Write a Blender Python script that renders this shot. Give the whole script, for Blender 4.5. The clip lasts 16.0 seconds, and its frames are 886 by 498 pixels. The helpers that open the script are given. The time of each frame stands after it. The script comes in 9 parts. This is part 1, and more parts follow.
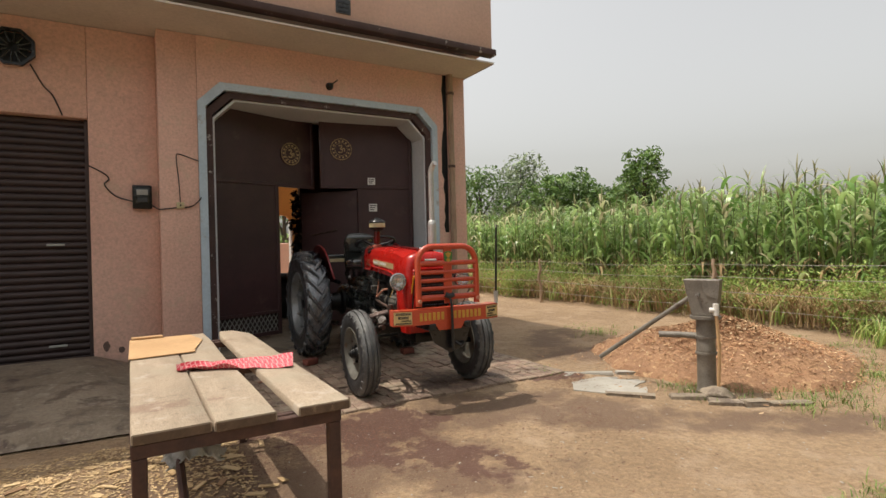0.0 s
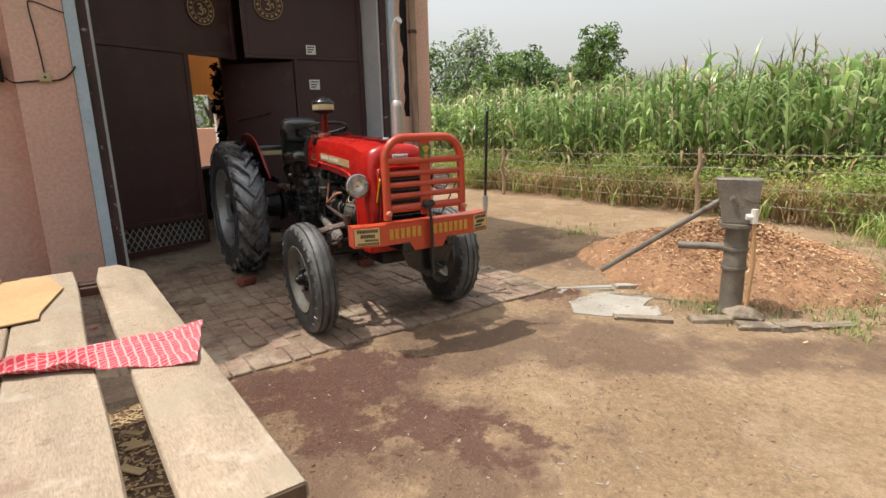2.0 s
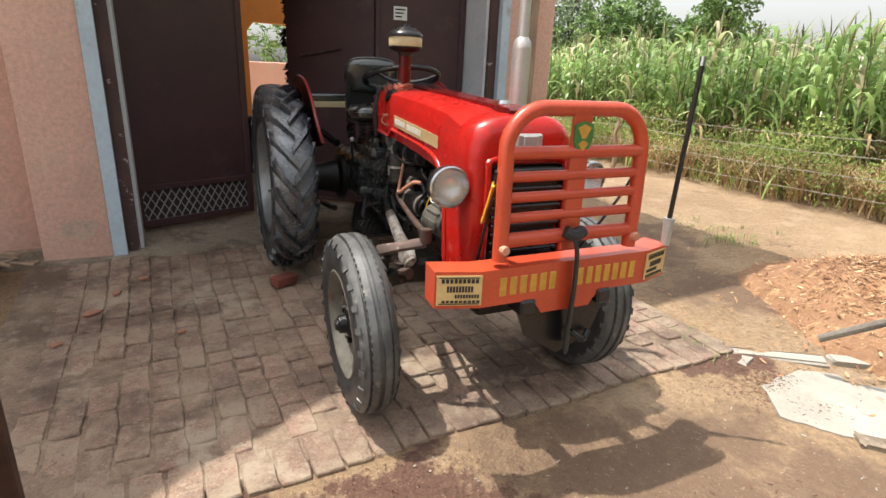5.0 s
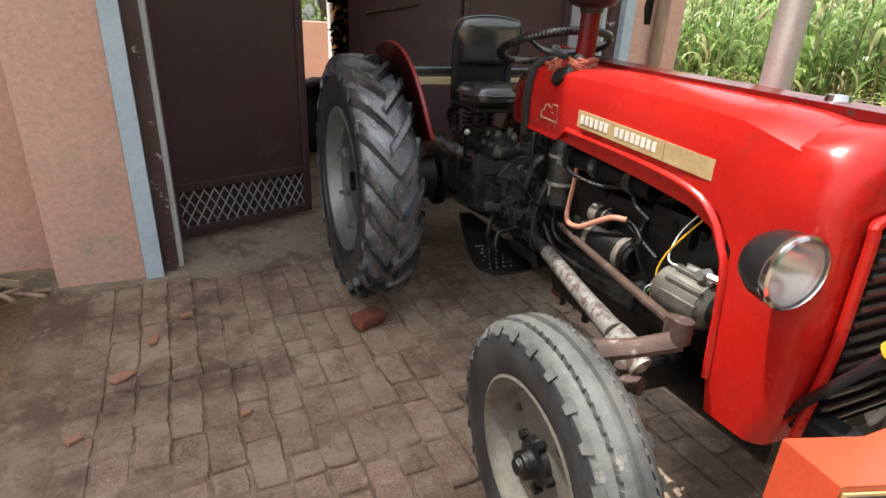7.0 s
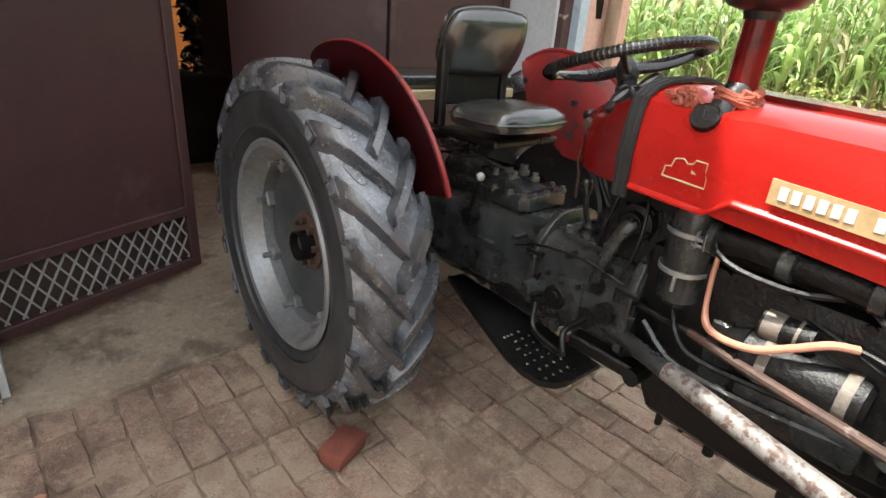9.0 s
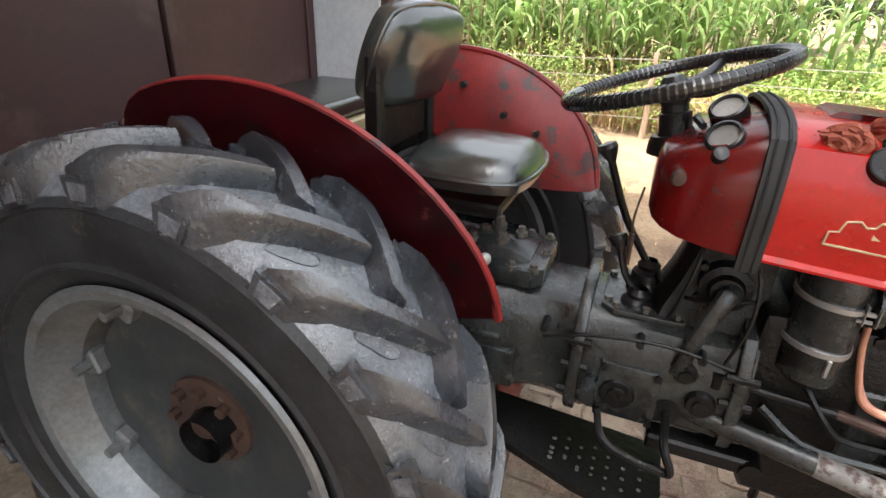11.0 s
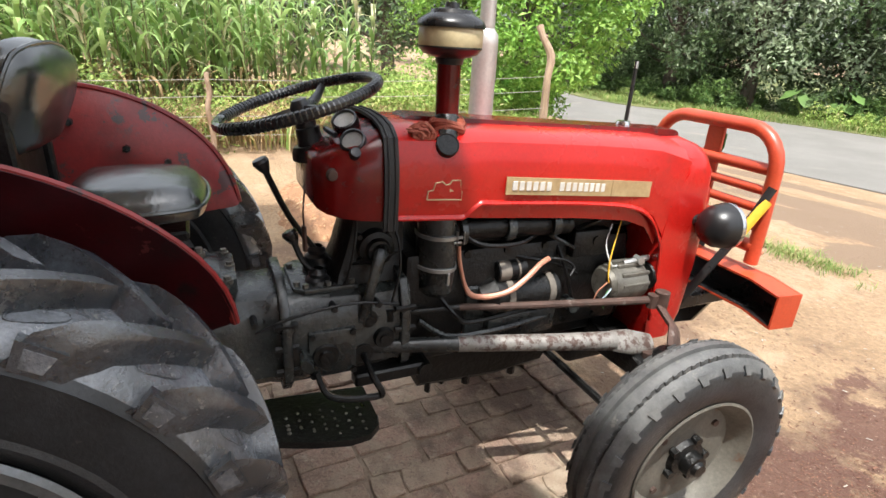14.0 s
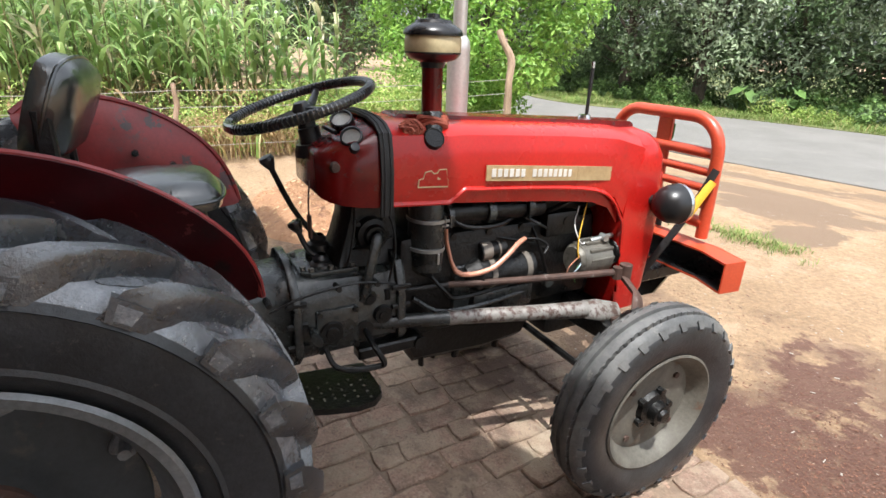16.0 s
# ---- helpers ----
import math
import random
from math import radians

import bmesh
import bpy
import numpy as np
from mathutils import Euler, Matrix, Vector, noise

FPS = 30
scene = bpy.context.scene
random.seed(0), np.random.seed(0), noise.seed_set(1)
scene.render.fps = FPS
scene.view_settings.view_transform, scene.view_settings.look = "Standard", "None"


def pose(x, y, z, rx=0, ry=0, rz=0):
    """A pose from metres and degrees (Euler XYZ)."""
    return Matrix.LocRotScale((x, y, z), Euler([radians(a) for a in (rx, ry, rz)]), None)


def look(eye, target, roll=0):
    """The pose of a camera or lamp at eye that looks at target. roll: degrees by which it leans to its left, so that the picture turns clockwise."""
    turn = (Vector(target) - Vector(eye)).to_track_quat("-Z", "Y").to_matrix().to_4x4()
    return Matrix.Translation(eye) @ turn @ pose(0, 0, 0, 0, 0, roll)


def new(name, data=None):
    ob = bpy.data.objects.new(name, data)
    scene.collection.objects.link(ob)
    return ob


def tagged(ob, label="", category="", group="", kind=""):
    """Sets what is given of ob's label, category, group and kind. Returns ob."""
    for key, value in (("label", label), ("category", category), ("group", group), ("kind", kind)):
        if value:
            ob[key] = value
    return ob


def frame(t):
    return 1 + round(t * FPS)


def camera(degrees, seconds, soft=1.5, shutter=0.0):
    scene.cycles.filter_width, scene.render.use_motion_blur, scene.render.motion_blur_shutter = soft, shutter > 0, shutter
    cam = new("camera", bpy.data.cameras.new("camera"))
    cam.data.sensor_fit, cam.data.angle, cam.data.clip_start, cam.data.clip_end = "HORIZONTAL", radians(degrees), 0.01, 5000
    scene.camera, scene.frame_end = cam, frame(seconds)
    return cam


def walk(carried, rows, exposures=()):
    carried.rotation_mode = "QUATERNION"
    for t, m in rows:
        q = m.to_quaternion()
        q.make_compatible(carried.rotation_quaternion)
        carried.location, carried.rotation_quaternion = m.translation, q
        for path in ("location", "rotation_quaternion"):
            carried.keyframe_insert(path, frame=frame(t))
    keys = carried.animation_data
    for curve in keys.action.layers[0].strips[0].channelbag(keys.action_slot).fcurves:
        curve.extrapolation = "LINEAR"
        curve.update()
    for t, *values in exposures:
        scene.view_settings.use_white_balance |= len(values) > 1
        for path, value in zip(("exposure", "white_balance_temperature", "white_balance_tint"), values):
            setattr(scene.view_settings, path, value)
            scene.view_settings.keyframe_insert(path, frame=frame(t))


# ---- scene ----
cam = camera(79.5, 16.0)
PATH = [
    (0, (0.239, -0.163, 1.297), (1.253, 1.561, 1.287), -1.4),
    (0.5, (0.268, 0.093, 1.255), (1.33, 1.766, 0.978), -1.8),
    (1, (0.386, 0.333, 1.253), (1.487, 1.96, 0.876), -2.0),
    (1.5, (0.541, 0.625, 1.294), (1.655, 2.237, 0.894), -1.8),
    (2, (0.648, 0.912, 1.341), (1.797, 2.489, 0.902), -1.4),
    (2.5, (0.839, 1.136, 1.354), (1.965, 2.732, 0.925), -1.1),
    (3, (1.002, 1.351, 1.36), (2.069, 2.99, 0.944), 0.4),
    (3.5, (1.133, 1.609, 1.349), (2.188, 3.245, 0.889), 1.7),
    (3.7, (1.18, 1.698, 1.352), (2.221, 3.336, 0.869), 1.9),
    (5.8, (1.349, 2.753, 1.384), (2.137, 4.459, 0.699), 2.7),
    (6, (1.358, 2.87, 1.382), (2.121, 4.582, 0.682), 2.7),
    (6.5, (1.305, 3.13, 1.367), (2.042, 4.84, 0.638), 2.5),
    (7, (1.226, 3.433, 1.387), (2.045, 5.096, 0.637), 2.5),
    (7.5, (1.201, 3.707, 1.375), (2.063, 5.344, 0.616), 1.1),
    (8, (1.205, 3.967, 1.375), (2.143, 5.566, 0.624), 1.3),
    (8.5, (1.193, 4.264, 1.381), (2.309, 5.727, 0.599), 3.1),
    (9, (1.182, 4.459, 1.416), (2.447, 5.796, 0.634), 4.4),
    (9.2, (1.197, 4.534, 1.417), (2.481, 5.849, 0.626), 4.0),
    (11.3, (1.414, 5.431, 1.501), (3.18, 5.837, 0.656), 2.3),
    (11.5, (1.446, 5.469, 1.507), (3.237, 5.783, 0.674), 2.3),
    (12, (1.477, 5.531, 1.502), (3.299, 5.549, 0.677), 3.1),
    (12.5, (1.459, 5.586, 1.509), (3.259, 5.253, 0.703), 4.6),
    (13, (1.399, 5.594, 1.512), (3.145, 4.996, 0.74), 4.8),
    (13.5, (1.304, 5.583, 1.519), (3.0, 4.825, 0.776), 4.4),
    (14, (1.146, 5.571, 1.527), (2.793, 4.706, 0.791), 3.5),
    (14.5, (1.048, 5.575, 1.537), (2.629, 4.594, 0.802), 2.2),
    (15, (1.013, 5.639, 1.533), (2.54, 4.576, 0.799), 1.5),
    (15.5, (0.99, 5.677, 1.527), (2.504, 4.587, 0.807), 1.7),
    (16, (1.002, 5.721, 1.526), (2.599, 4.749, 0.813), 2.2),
]
walk(cam, [(t, look(e, g, r)) for t, e, g, r in PATH], ((0.0, 0.60, 6800, 10), (0.6, 0.77, 6800, 10), (2.0, 0.82, 6600, 10), (3.5, 1.05, 6500, 10), (6.0, 1.42, 6450, 9), (7.5, 1.72, 6450, 9), (9.0, 2.22, 6450, 9), (11.5, 2.25, 6300, 10), (13.0, 1.84, 6250, 10), (15.0, 1.46, 6150, 10), (16.0, 1.52, 6050, 10)))

# ---- world and sun ----
SUN_DX, SUN_DY = 0.32, -0.23            # how far shadows reach, per metre of height
sun_dir = Vector((SUN_DX, SUN_DY, -1.0)).normalized()
world = bpy.data.worlds.new("sky")
scene.world = world
world.use_nodes = True
wn = world.node_tree.nodes
sky = wn.new("ShaderNodeTexSky")
sky.sky_type, sky.sun_disc = "NISHITA", False
sky.sun_elevation = math.asin(-sun_dir.z)
sky.sun_rotation = math.atan2(-sun_dir.x, -sun_dir.y)
sky.altitude, sky.air_density, sky.dust_density, sky.ozone_density = 200, 1.6, 5.0, 1.0
wn["Background"].inputs["Strength"].default_value = 0.118
haze = wn.new("ShaderNodeHueSaturation")          # dusty white haze
haze.inputs["Saturation"].default_value = 0.20
world.node_tree.links.new(sky.outputs[0], haze.inputs["Color"])
world.node_tree.links.new(haze.outputs[0], wn["Background"].inputs["Color"])
sun = new("sun", bpy.data.lights.new("sun", "SUN"))
sun.data.energy, sun.data.angle, sun.data.color = 2.4, radians(0.6), (1.0, 0.95, 0.86)
sun.matrix_world = look((0, 0, 30), Vector((0, 0, 30)) + sun_dir)

# ---- materials ----
def mat(name, a, b=None, c=None, scale=6.0, fine=60.0, rough=0.7, metal=0.0, bump=0.25, spots=0.62, vary=0.0,
        stretch=(1, 1, 1), coat=0.0, rough_var=0.15, dist=0.004, grain=1.0, ior=1.5):
    """A node material: colours a and b mixed by a large noise, speckled by a fine one, with stains of c."""
    m = bpy.data.materials.new(name)
    m.use_nodes = True
    n, l = m.node_tree.nodes, m.node_tree.links
    p = n["Principled BSDF"]
    b = b or tuple(x * 0.72 for x in a)
    co = n.new("ShaderNodeTexCoord")
    mp = n.new("ShaderNodeMapping")
    mp.inputs["Scale"].default_value = stretch
    l.new(co.outputs["Object"], mp.inputs["Vector"])
    vec = mp.outputs["Vector"]
    if vary:
        oi = n.new("ShaderNodeObjectInfo")
        ad = n.new("ShaderNodeVectorMath")
        ad.operation = "MULTIPLY_ADD"
        cb = n.new("ShaderNodeCombineXYZ")
        for k in range(3):
            l.new(oi.outputs["Random"], cb.inputs[k])
        ad.inputs[1].default_value = (37, 51, 23)
        l.new(cb.outputs[0], ad.inputs[0])
        l.new(vec, ad.inputs[2])
        vec = ad.outputs[0]

    def nz(s, d, r=0.6):
        t = n.new("ShaderNodeTexNoise")
        t.inputs["Scale"].default_value, t.inputs["Detail"].default_value = s, d
        t.inputs["Roughness"].default_value = r
        l.new(vec, t.inputs["Vector"])
        return t.outputs["Fac"]

    def ramp(fac, lo, hi):
        r = n.new("ShaderNodeMapRange")
        r.inputs["From Min"].default_value, r.inputs["From Max"].default_value = lo, hi
        l.new(fac, r.inputs["Value"])
        return r.outputs["Result"]

    def mix(fac, x, y, how="MIX"):
        k = n.new("ShaderNodeMix")
        k.data_type, k.blend_type = "RGBA", how
        for sock, v in ((k.inputs[0], fac), (k.inputs[6], x), (k.inputs[7], y)):
            if isinstance(v, tuple):
                sock.default_value = (*v, 1)
            elif isinstance(v, (int, float)):
                sock.default_value = v
            else:
                l.new(v, sock)
        return k.outputs[2]

    big, small = nz(scale, 5), nz(fine, 4, 0.7)
    col = mix(ramp(big, 0.36, 0.64), a, b)
    if c:
        col = mix(ramp(nz(scale * 1.9, 8, 0.68), spots, spots + 0.10), col, c)
    grey = n.new("ShaderNodeMapRange")
    grey.inputs["To Min"].default_value, grey.inputs["To Max"].default_value = max(0.1, 1 - 0.28 * grain), 1 + 0.2 * grain
    l.new(small, grey.inputs["Value"])
    cc = n.new("ShaderNodeCombineColor")
    for k in range(3):
        l.new(grey.outputs[0], cc.inputs[k])
    col = mix(1.0, col, cc.outputs[0], "MULTIPLY")
    if vary:
        hv = n.new("ShaderNodeHueSaturation")
        vr = n.new("ShaderNodeMapRange")
        vr.inputs["To Min"].default_value, vr.inputs["To Max"].default_value = 1 - vary, 1 + vary
        l.new(oi.outputs["Random"], vr.inputs["Value"])
        l.new(vr.outputs[0], hv.inputs["Value"])
        l.new(col, hv.inputs["Color"])
        col = hv.outputs[0]
    l.new(col, p.inputs["Base Color"])
    rr = n.new("ShaderNodeMapRange")
    rr.inputs["To Min"].default_value = max(0.03, rough - rough_var)
    rr.inputs["To Max"].default_value = min(1.0, rough + rough_var)
    l.new(big, rr.inputs["Value"])
    l.new(rr.outputs[0], p.inputs["Roughness"])
    p.inputs["Metallic"].default_value = metal
    p.inputs["IOR"].default_value = ior
    p.inputs["Coat Weight"].default_value = coat
    p.inputs["Coat Roughness"].default_value = 0.08
    if bump:
        bp = n.new("ShaderNodeBump")
        bp.inputs["Strength"].default_value, bp.inputs["Distance"].default_value = bump, dist
        sm = n.new("ShaderNodeMath")
        l.new(small, sm.inputs[0])
        l.new(big, sm.inputs[1])
        l.new(sm.outputs[0], bp.inputs["Height"])
        l.new(bp.outputs[0], p.inputs["Normal"])
    return m


def leaf_mat(name, a, b, dry=None, rough=0.55, trans=0.25, mass=0.25):
    """Leaves that differ island by island and let some light through."""
    m = bpy.data.materials.new(name)
    m.use_nodes = True
    n, l = m.node_tree.nodes, m.node_tree.links
    p = n["Principled BSDF"]
    g = n.new("ShaderNodeNewGeometry")
    r = n.new("ShaderNodeValToRGB")
    e = r.color_ramp.elements
    e[0].color, e[1].color = (*a, 1), (*b, 1)
    if dry:
        e[1].position = 0.86
        e.new(0.93).color = (*dry, 1)
    l.new(g.outputs["Random Per Island"], r.inputs[0])
    nz = n.new("ShaderNodeTexNoise")                 # paler and darker masses
    nz.inputs["Scale"].default_value, nz.inputs["Detail"].default_value = 0.9, 3
    l.new(g.outputs["Position"], nz.inputs["Vector"])
    mr = n.new("ShaderNodeMapRange")
    mr.inputs["From Min"].default_value, mr.inputs["From Max"].default_value = 0.35, 0.65
    mr.inputs["To Min"].default_value, mr.inputs["To Max"].default_value = 1 - mass, 1 + mass
    l.new(nz.outputs["Fac"], mr.inputs["Value"])
    hs = n.new("ShaderNodeHueSaturation")
    l.new(mr.outputs[0], hs.inputs["Value"])
    l.new(r.outputs[0], hs.inputs["Color"])
    l.new(hs.outputs[0], p.inputs["Base Color"])
    p.inputs["Roughness"].default_value = rough
    t = n.new("ShaderNodeBsdfTranslucent")
    l.new(hs.outputs[0], t.inputs["Color"])
    mx = n.new("ShaderNodeMixShader")
    mx.inputs[0].default_value = trans
    l.new(p.outputs[0], mx.inputs[1])
    l.new(t.outputs[0], mx.inputs[2])
    l.new(mx.outputs[0], n["Material Output"].inputs["Surface"])
    return m


